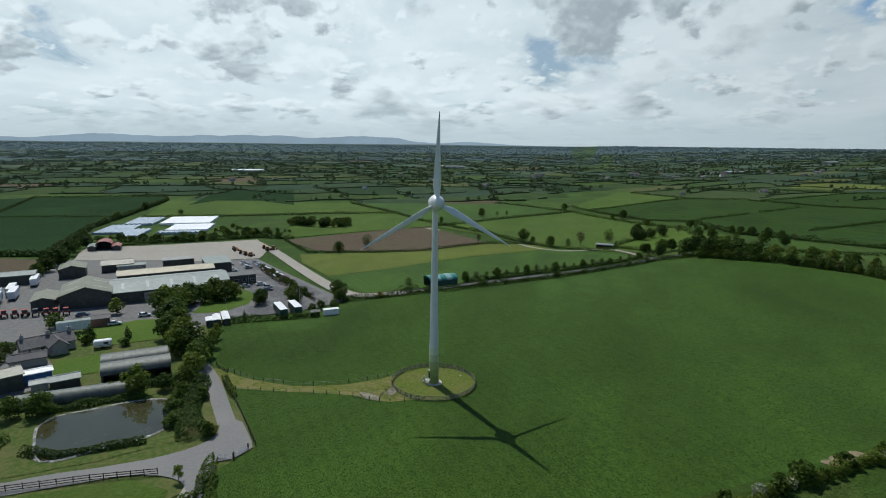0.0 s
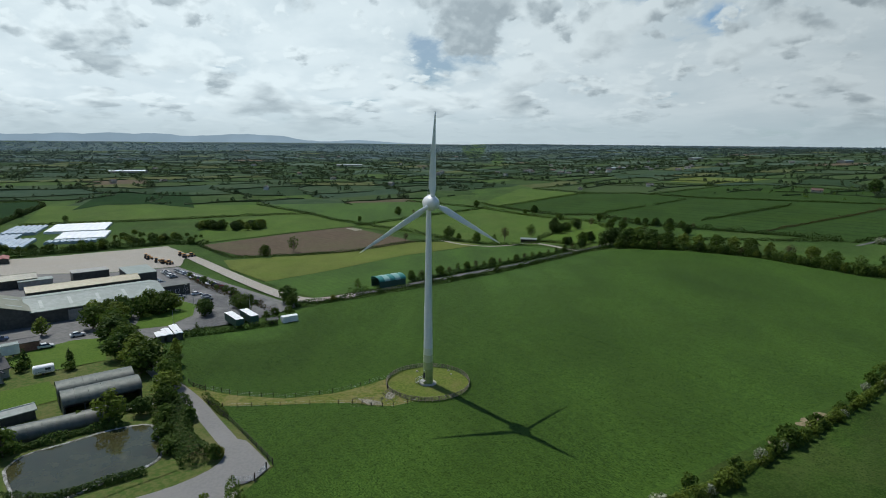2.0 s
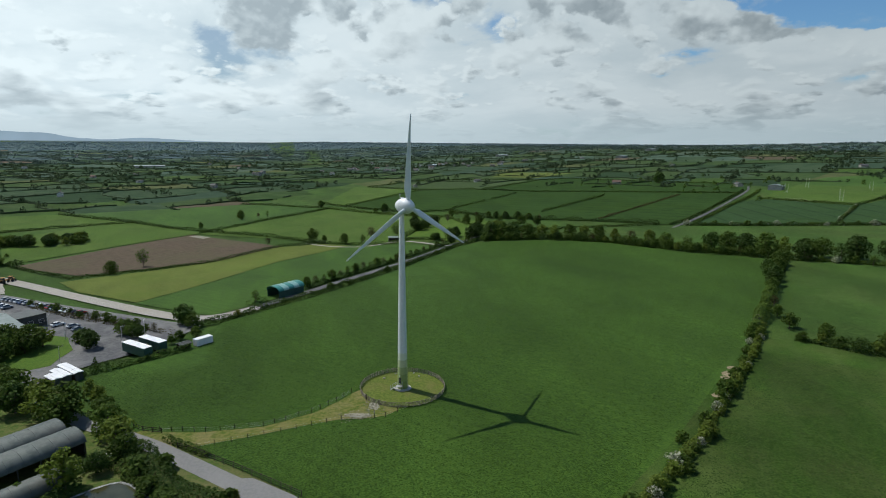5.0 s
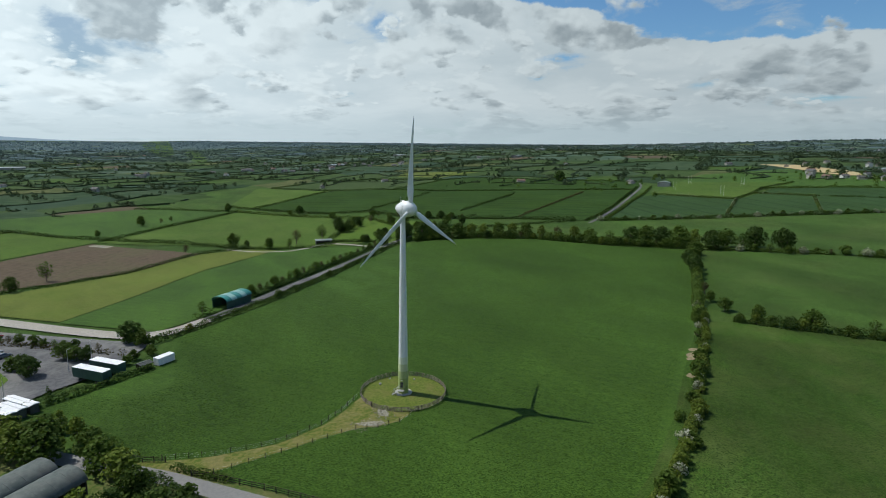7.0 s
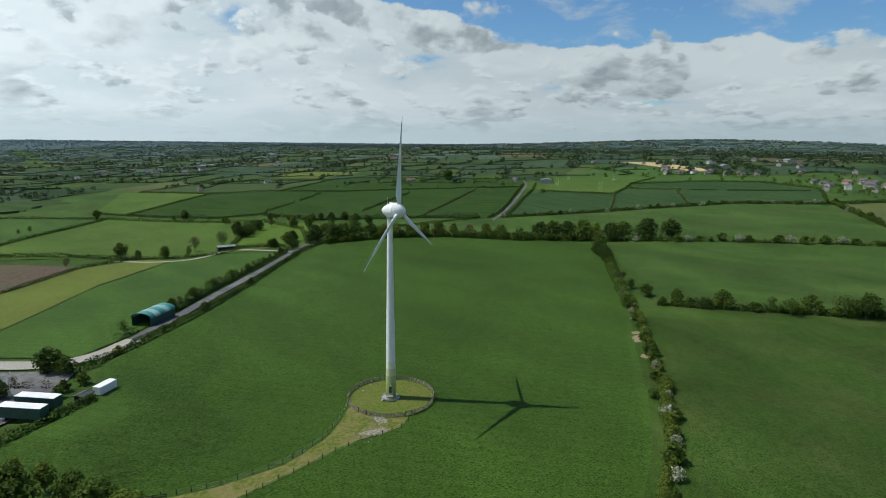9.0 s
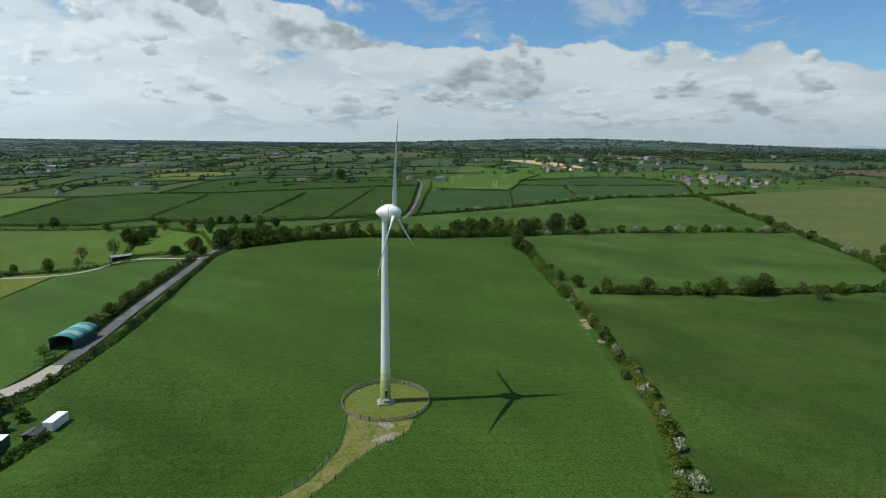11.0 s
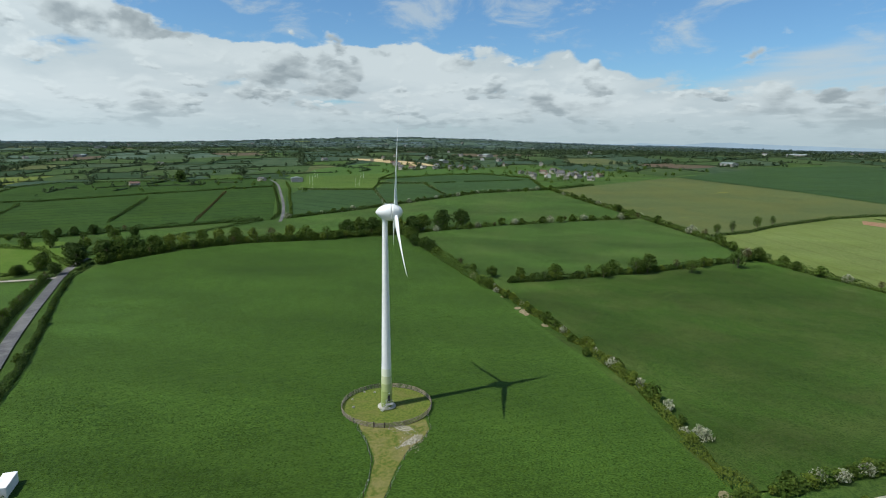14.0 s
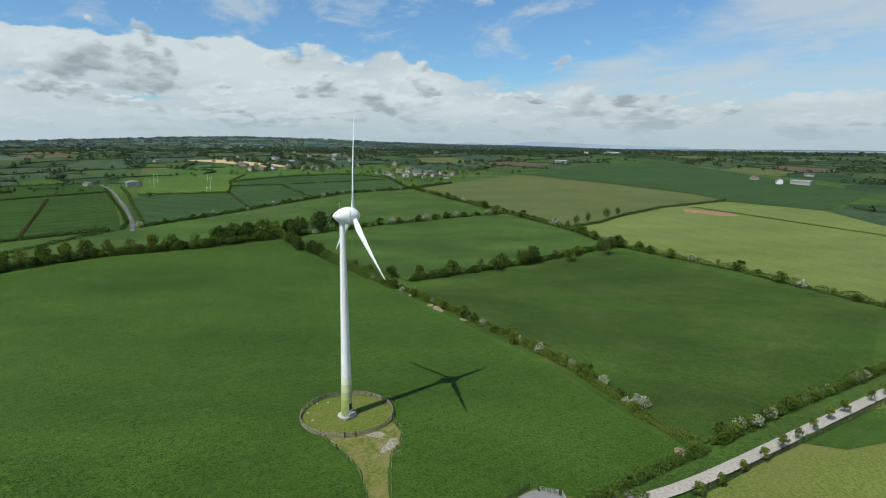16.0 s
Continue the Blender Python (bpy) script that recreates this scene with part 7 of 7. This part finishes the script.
A60 = radians(58)
gabled("cottage", -110.8, -5, A60, 12.5, 6.0, 2.5, 4.5, PLASTER, SLATE, "old plastered cottage with a slate roof", "house", windows=((-4.5, -1, 0.9, 1.0, 1.2), (-1.5, -1, 0.9, 1.0, 1.2), (4.5, -1, 0.9, 1.0, 1.2)), doors=((1.4, -1, 1.0, 2.0),))
gabled("cottage_wing", -106.8, -5.4, A60 + math.pi / 2, 5.4, 4.2, 2.5, 4.2, PLASTER, SLATE, "plastered gable wing of the cottage", "house")
for s in (-5.6, 0.5, 5.6):
    c = stand("chimney", -110.8 + s * math.cos(A60), -5 + s * math.sin(A60), A60, "plastered chimney stack on the cottage roof", "chimney")
    c.location.z = land(-110.8, -5) + 4.2
    part("shaft", box(0.9, 0.6, 1.5, (0, 0, 0), 0, 0.03), PLASTER, c)
    for o in (-0.2, 0.2):
        part("pot", lathe([(0.13, 1.5), (0.11, 1.85)], 12), BRICK, c)
gabled("outbuilding", -106.1, -15, radians(48), 8, 4, 2.2, 3.2, PLASTER, SLATE, "low outbuilding with a worn slate roof", "shed")
gabled("cabin", -95.2, -23.2, radians(52), 7.5, 3.2, 2.6, 3.0, BLUE_SHEET, WHITE_PANEL, "blue cabin with a white-striped roof", "cabin")
gabled("hut", -89.2, -27, radians(48), 3.4, 2.8, 2.2, 2.6, GREY_WALL, GREY_ROOF, "small grey hut with a pale roof", "hut")
gabled("shed", -85.6, -23.5, radians(48), 6.0, 3.2, 2.2, 2.9, DARK_WALL, GREY_ROOF, "grey sheet shed beside the lawn", "shed")
gabled("hut", -115.9, 17.9, A42, 7, 4.2, 2.6, 3.2, BRICK, SLATE, "small brick hut with a dark roof", "hut")
gabled("farm_shed", -98.4, -30.2, radians(60), 10, 6, 4.0, 5.0, DARK_WALL, OLIVE_ROOF, "dark green farm shed with an olive roof", "shed")
for x, y, l in ((-82, 27.8, 4.6), (-81.2, 30.6, 7.0), (-80, 33.6, 9.5)):
    gabled("bike_shelter", x, y, radians(128), l, 2.0, 2.2, 2.35, DARK_WALL, WHITE_PANEL, "small dark shelter with a white roof", "shelter", 0.1)


# ---------------------------------------------------------------- vehicles and goods
def container(x, y, turn, long=6.0, wide=2.45, tall=2.5, side_mat=WHITE_PANEL, top=WHITE_PANEL, wheels=0, label="white steel container at the hedge", name="container"):
    root = stand(name, x, y, turn, label, name.replace("_", " "))
    z = 0.95 if wheels else 0.15
    part("body", box(long, wide, tall, (0, 0, z), 0, 0.05), side_mat, root)
    part("roof", box(long + 0.04, wide + 0.04, 0.06, (0, 0, z + tall), 0, 0.01), top, root)
    part("door", box(0.06, wide - 0.2, tall - 0.2, (long / 2 + 0.02, 0, z + 0.1)), GREY_WALL, root)
    if wheels:
        part("chassis", box(long * 0.95, 0.9, 0.2, (0, 0, 0.75)), DARK_METAL, root)
        for i in range(wheels):
            for s in (-1, 1):
                w = lathe([(0.48, -0.15), (0.5, 0.0), (0.48, 0.15)], 16)
                bmesh.ops.transform(w, verts=w.verts, matrix=Matrix.Translation((-long / 2 + 1.2 + 1.25 * i, s * (wide / 2 - 0.2), 0.5)) @ Matrix.Rotation(math.pi / 2, 4, "X"))
                part("wheel", w, TYRE, root)
        part("leg", box(0.15, 1.6, 0.9, (long / 2 - 1.5, 0, 0.0)), DARK_METAL, root)
    else:
        for i in (-1, 1):
            part("skid", box(0.3, wide, 0.35, (i * long * 0.35, 0, -0.18)), DARK_METAL, root)
    return root


container(-49.8, 51.0, radians(36), 5.3, 2.2, 2.0)
container(-66.8, 46.4, radians(132), 10.6, 2.6, 2.6, GREEN_WALL, WHITE_PANEL, 2, "green-sided trailer with a white roof", "trailer")
container(-63.4, 50.6, radians(132), 10.0, 2.6, 2.6, GREEN_WALL, WHITE_PANEL, 2, "green-sided trailer with a white roof", "trailer")
gabled("hut", -54.9, 48.6, radians(36), 3.0, 2.2, 1.7, 2.0, TIMBER_DARK, DARK_WALL, "small dark wooden hut at the hedge", "hut")
for x, y in ((-171.3, 30.2), (-176.5, 34.4), (-174.5, 39.7), (-180.7, 44.1), (-188, 60.7)):
    container(x, y, A42 + math.pi / 2, 11, 2.5, 2.7, WHITE_PANEL, WHITE_PANEL, 3, "white box trailer parked in the yard", "trailer")
container(-116.6, 9.8, radians(46), 9, 2.5, 2.7, WHITE_PANEL, GREY_ROOF, 2, "white box trailer behind the cottage", "trailer")

CAR_PAINTS = [surface("car_paint", c, [v * 1.1 for v in c], 1.0, 0.25, spec=0.6) for c in
              ((0.60, 0.61, 0.62), (0.03, 0.03, 0.035), (0.28, 0.29, 0.30), (0.06, 0.09, 0.16), (0.75, 0.75, 0.74), (0.22, 0.025, 0.02), (0.12, 0.13, 0.14))]
CAR_WORDS = ("white", "black", "silver", "dark blue", "bright white", "red", "dark grey")


def car_body(w=1.75):
    """The shell of a hatchback, nose at +x."""
    bm = bmesh.new()
    prof = [(-2.05, 0.35), (-2.1, 0.75), (-1.95, 0.95), (-1.55, 1.05), (1.0, 0.95), (1.75, 0.82), (2.05, 0.62), (2.05, 0.35)]
    rows = []
    for s, k in ((-1, 0.94), (-1, 1.0), (1, 1.0), (1, 0.94)):
        rows.append([bm.verts.new((x * (1 if k == 1.0 else 0.985), s * w / 2 * (1.0 if k == 1.0 else 0.93), z + (0.0 if k == 1.0 else 0.03 * (z > 0.7)))) for x, z in prof])
    rows[0], rows[1] = rows[1], rows[0]
    order = [rows[0], rows[1], rows[3], rows[2]]
    order = [rows[0], rows[2]]
    for i in range(len(prof)):
        j = (i + 1) % len(prof)
        bm.faces.new((order[0][i], order[1][i], order[1][j], order[0][j]))
    bm.faces.new(order[0])
    bm.faces.new(order[1][::-1])
    bmesh.ops.delete(bm, geom=[v for v in bm.verts if not v.link_faces], context="VERTS")
    bmesh.ops.recalc_face_normals(bm, faces=bm.faces)
    bmesh.ops.bevel(bm, geom=list(bm.edges), offset=0.05, segments=1, affect="EDGES")
    return bm


def car_cabin(w=1.5):
    bm = bmesh.new()
    low, top = [(-1.75, 0.98), (0.95, 0.94)], [(-1.25, 1.46), (0.2, 1.46)]
    v = [bm.verts.new((x, s * ww / 2, z)) for (x, z), ww in ((low[0], w + 0.15), (low[1], w + 0.15), (top[1], w - 0.2), (top[0], w - 0.2)) for s in (-1, 1)]
    for f in ((0, 1, 3, 2), (2, 3, 5, 4), (4, 5, 7, 6), (6, 7, 1, 0), (0, 2, 4, 6), (1, 7, 5, 3)):
        bm.faces.new([v[i] for i in f])
    bmesh.ops.recalc_face_normals(bm, faces=bm.faces)
    return bm


SHELL, CABIN, TOPS, RIM = (bpy.data.meshes.new(k) for k in ("body", "glasshouse_shell", "roof", "wheel"))
for me_, bm in ((SHELL, car_body()), (CABIN, car_cabin()), (TOPS, box(1.4, 1.28, 0.05, (-0.52, 0, 1.455), 0, 0.02))):
    bm.to_mesh(me_)
    bm.free()
w = lathe([(0.30, -0.1), (0.32, 0), (0.30, 0.1)], 14)
bmesh.ops.rotate(w, verts=w.verts, matrix=Matrix.Rotation(math.pi / 2, 3, "X"))
w.to_mesh(RIM)
w.free()
RIM.materials.append(TYRE)
CABIN.materials.append(GLAZING)
SHELLS, ROOFS = [], []
for paint in CAR_PAINTS:
    for store, src in ((SHELLS, SHELL), (ROOFS, TOPS)):
        me_ = src.copy()
        me_.materials.append(paint)
        store.append(me_)
car_rng = random.Random(9)


def car(x, y, turn, k=None):
    k = car_rng.choices(range(7), (5, 4, 5, 2, 3, 2, 4))[0] if k is None else k
    root = stand("car", x, y, turn, "%s hatchback parked on tarmac" % CAR_WORDS[k], "car", "cars in the car park")
    root.location.z += 0.08
    for nm, me_ in (("body", SHELLS[k]), ("cabin", CABIN), ("roof", ROOFS[k])):
        new(nm, me_).parent = root
    for sx in (-1.25, 1.3):
        for sy in (-0.78, 0.78):
            o = new("wheel", RIM)
            o.parent = root
            o.location = (sx, sy, 0.32)


for i in range(17):
    f = i / 16
    car(-131 + 35 * f, 137 - 34 * f, radians(50 + car_rng.uniform(-3, 3)))
for i in range(5):
    car(-135 + 2.4 * i, 133 - 2.9 * i, radians(48))
for x, y, t in ((-102.6, 82.3, 40), (-98.7, 87.8, 42), (-93.1, 84, 40), (-90.4, 79.2, 44), (-128.5, 112.8, 50), (-124.1, 108.2, 50), (-110.7, 19.4, 45), (-128.7, 25.1, 40), (-138.6, 125.8, 50), (-136.1, 42.5, 130), (-109.5, 31.3, 45)):
    car(x, y, radians(t))

BAY = bpy.data.meshes.new("bay_line")
b_ = box(4.4, 0.12, 0.02)
b_.to_mesh(BAY)
b_.free()
BAY.materials.append(PAINT_LINE)
marks = stand("bay_markings", -75.6, 43.9, 0, "white painted parking bay lines on tarmac", "road marking")
marks["kind"] = "structure"
for i in range(9):
    x, y = -81 + 2.1 * i, 41 + 1.5 * i
    o = new("bay_line", BAY)
    o.parent = marks
    o.matrix_basis = Matrix.Translation((x + 80, y - 52, land(x, y) - land(-75.6, 43.9) + 0.14)) @ Matrix.Rotation(radians(100), 4, "Z")
for i in range(10):
    x, y = -92.5 + 3.2 * i, 96 - 2.8 * i
    o = new("bay_line", BAY)
    o.parent = marks
    o.matrix_basis = Matrix.Translation((x + 80, y - 52, land(x, y) - land(-75.6, 43.9) + 0.14)) @ Matrix.Rotation(radians(50), 4, "Z")

MACHINE_RED = surface("machine_red", (0.32, 0.035, 0.025), (0.40, 0.05, 0.03), 2.0, 0.5)
MACHINE_ORANGE = surface("machine_ochre", (0.42, 0.20, 0.05), (0.48, 0.25, 0.08), 2.0, 0.55)


def tractor(x, y, turn, mat, label):
    root = stand("tractor", x, y, turn, label, "tractor")
    root.location.z += 0.05
    part("bonnet", box(1.7, 0.8, 0.8, (0.9, 0, 0.8), 0, 0.06), mat, root)
    cab = part("cab", box(1.3, 1.4, 1.2, (-0.6, 0, 1.35), 0, 0.08), GLAZING, root)
    part("roof", box(1.45, 1.5, 0.14, (-0.6, 0, 2.55), 0, 0.04), mat, cab)
    part("mudguard", box(1.2, 1.9, 0.25, (-0.8, 0, 1.3), 0, 0.06), mat, root)
    for px, r in ((-0.8, 0.8), (1.3, 0.5)):
        for s in (-0.85, 0.85):
            w = lathe([(r * 0.94, -0.2), (r, -0.1), (r, 0.1), (r * 0.94, 0.2)], 18)
            bmesh.ops.transform(w, verts=w.verts, matrix=Matrix.Translation((px, s, r)) @ Matrix.Rotation(math.pi / 2, 4, "X"))
            part("wheel", w, TYRE, root)


for i in range(8):
    tractor(-154 + 2.6 * i, 15 + 1.5 * i, radians(130 + 8 * (i % 3)), MACHINE_RED if i % 4 else DARK_METAL, "red farm tractor parked in a row" if i % 4 else "dark farm tractor parked in a row")
for x, y in ((-166.7, 174.1), (-163.2, 169.8), (-154.3, 161.9), (-148.9, 158.2), (-144.6, 155.9), (-152.2, 183.7), (-146.7, 177.8), (-144.8, 181.3)):
    tractor(x, y, radians(20 + 5 * x % 60), MACHINE_ORANGE, "ochre loader parked in the storage yard")

CARAVAN = stand("caravan", -97.6, 0.7, radians(40), "white touring caravan with a grey stripe on the lawn's edge", "caravan")
part("body", box(4.6, 2.1, 1.9, (0, 0, 0.45), 0, 0.28), WHITE_PANEL, CARAVAN)
for s in (-1, 1):
    part("window", box(1.2, 0.04, 0.6, (0.9, s * 1.05, 1.25)), GLAZING, CARAVAN)
    part("stripe", box(3.6, 0.03, 0.14, (0, s * 1.05, 0.95)), GREY_WALL, CARAVAN)
    w = lathe([(0.3, -0.1), (0.3, 0.1)], 14)
    bmesh.ops.transform(w, verts=w.verts, matrix=Matrix.Translation((-0.2, s * 0.9, 0.3)) @ Matrix.Rotation(math.pi / 2, 4, "X"))
    part("wheel", w, TYRE, CARAVAN)
part("drawbar", box(1.2, 0.12, 0.1, (2.7, 0, 0.45)), DARK_METAL, CARAVAN)

# pale sacks stacked between barn and pond
SACK = surface("pale_sack", (0.42, 0.40, 0.35), (0.55, 0.53, 0.48), 3.0, 0.8, 0.3)
sr = random.Random(4)
for i in range(26):
    bm = box(0.9, 0.6, 0.35, (0, 0, 0), 0, 0.12)
    ob = part("sack", bm, SACK, None)
    x, y = -67.5 + 8 * (i / 26) + sr.uniform(-0.6, 0.6), -18.5 + 5 * (i / 26) + sr.uniform(-0.8, 0.8)
    ob.matrix_basis = Matrix.Translation((x, y, land(x, y) + 0.02 + 0.3 * (i % 2))) @ Matrix.Rotation(sr.uniform(0, 3), 4, "Z")
    tagged(ob, "pale bulging sack in a heap by the barn", "sack", "sacks by the barn")


# ---------------------------------------------------------------- lamp posts
def lamp_post(x, y, turn, tall=6.5):
    root = stand("street_lamp", x, y, turn, "grey steel lamp post at the car park", "street lamp")
    part("pole", lathe([(0.09, -0.3), (0.05, tall)], 10), GALVANISED, root)
    part("arm", box(1.0, 0.06, 0.06, (0.45, 0, tall - 0.05)), GALVANISED, root)
    part("lantern", box(0.6, 0.22, 0.12, (0.95, 0, tall - 0.12), 0, 0.03), DARK_METAL, root)


for x, y in ((-84.2, 40.4), (-72.7, 56.2), (-91.2, 69.4), (-98.4, 77.9), (-67.7, 62.8)):
    lamp_post(x, y, radians(40))


# ---------------------------------------------------------------- village and far houses
def house(x, y, turn, long, wide, eave, ridge, wall, roof, label):
    root = gabled("house", x, y, turn, long, wide, eave, ridge, wall, roof, label, "house", windows=tuple((p, s, 1.0, 1.2, 1.2) for p in (-long * 0.3, long * 0.3) for s in (-1, 1)))
    part("chimney", box(0.8, 0.6, 1.6, (long * 0.35, 0, ridge - 0.4)), BRICK, root)


TILE = surface("clay_tile", (0.13, 0.085, 0.07), (0.17, 0.11, 0.09), 2.0, 0.8)
WHITE_PLASTER = surface("white_plaster", (0.50, 0.49, 0.47), (0.60, 0.59, 0.57), 1.5, 0.85)
hr = random.Random(31)
VILLAGE = [(587.6, 234.9), (600, 225), (612.2, 213.5), (608, 195), (606.3, 173.8), (611, 158), (615.5, 143.7), (622, 165), (628, 200), (572.7, 74.8), (560, 62), (585, 50), (573, 28.5), (563.5, 15.2), (568, -4)]
spots = [(534, 37.8), (528.6, 16.9), (527, -9.8), (541.7, 5.2), (553, 25.8), (560.5, -16.9), (575.2, 11), (518.4, 50.8), (589.7, 38.7), (549.3, 56.3), (537.8, -354.9), (578.9, -439), (498.5, -361.1), (431.9, 339.2), (154.8, 578.4), (360.7, 446)]
for _ in range(66):
    a, r = radians(hr.uniform(-38.3, 135.8)), 620 + 1700 * hr.random()
    spots.append((r * math.sin(a), r * math.cos(a)))
for _ in range(12):
    spots.append((700 + hr.gauss(1, 97.4), 205 + hr.gauss(0.6, 73.9)))
for _ in range(30):
    spots.append((330 + hr.gauss(2.3, 160.2), 960 + hr.gauss(0.3, 51.6)))
spots += VILLAGE
for i, (x, y) in enumerate(spots):
    if 15 < i < len(spots) - len(VILLAGE) and inside(x, y, NEAR_COUNTRY):
        continue
    house(x, y, hr.uniform(0, 3.1), hr.uniform(7, 10), hr.uniform(4.6, 5.8), 2.3 if i % 4 else 3.8, 3.8 if i % 4 else 5.4, PLASTER if i % 6 else WHITE_PLASTER, SLATE if i % 5 else TILE,
          "distant house with light walls and a %s roof" % ("slate" if i % 5 else "tiled"))
for x, y, l, wd, mat in ((436.2, 297.4, 16, 12, GREY_ROOF), (492.1, -381.1, 20, 8, GREY_ROOF), (-264, 1262, 60, 20, PALE_SHEET), (830, 180, 26, 12, GREY_ROOF), (735, -174, 22, 10, GREY_ROOF), (700, 215, 24, 10, GREY_ROOF),
                         (310, 1000, 40, 16, PALE_SHEET), (680, 900, 30, 14, GREY_ROOF), (560, 1250, 40, 18, PALE_SHEET), (-600, 900, 60, 20, WHITE_FILM), (900, 1100, 36, 16, GREY_ROOF), (1050, -330, 36, 16, PALE_SHEET)):
    gabled("warehouse", x, y, radians(35 if x > 0 else 15), l, wd, 3.4, 4.7, GREY_WALL if x != 445 else WHITE_PANEL, mat, "distant wide shed with a pale roof", "warehouse")


def goal(x, y, turn):
    root = stand("goal_posts", x, y, turn, "tall white goal posts on the playing field", "goal")
    for s in (-3.2, 3.2):
        part("upright", lathe([(0.07, -0.3), (0.05, 9.0)], 8), WHITE_PANEL, root).location = (s, 0, 0)
    part("crossbar", box(6.4, 0.1, 0.1, (0, 0, 2.5)), WHITE_PANEL, root)


for x, y in ((407.5, 209.7), (414.5, 266.7), (467.5, 291.4), (482.3, 241.3)):
    goal(x, y, radians(60))
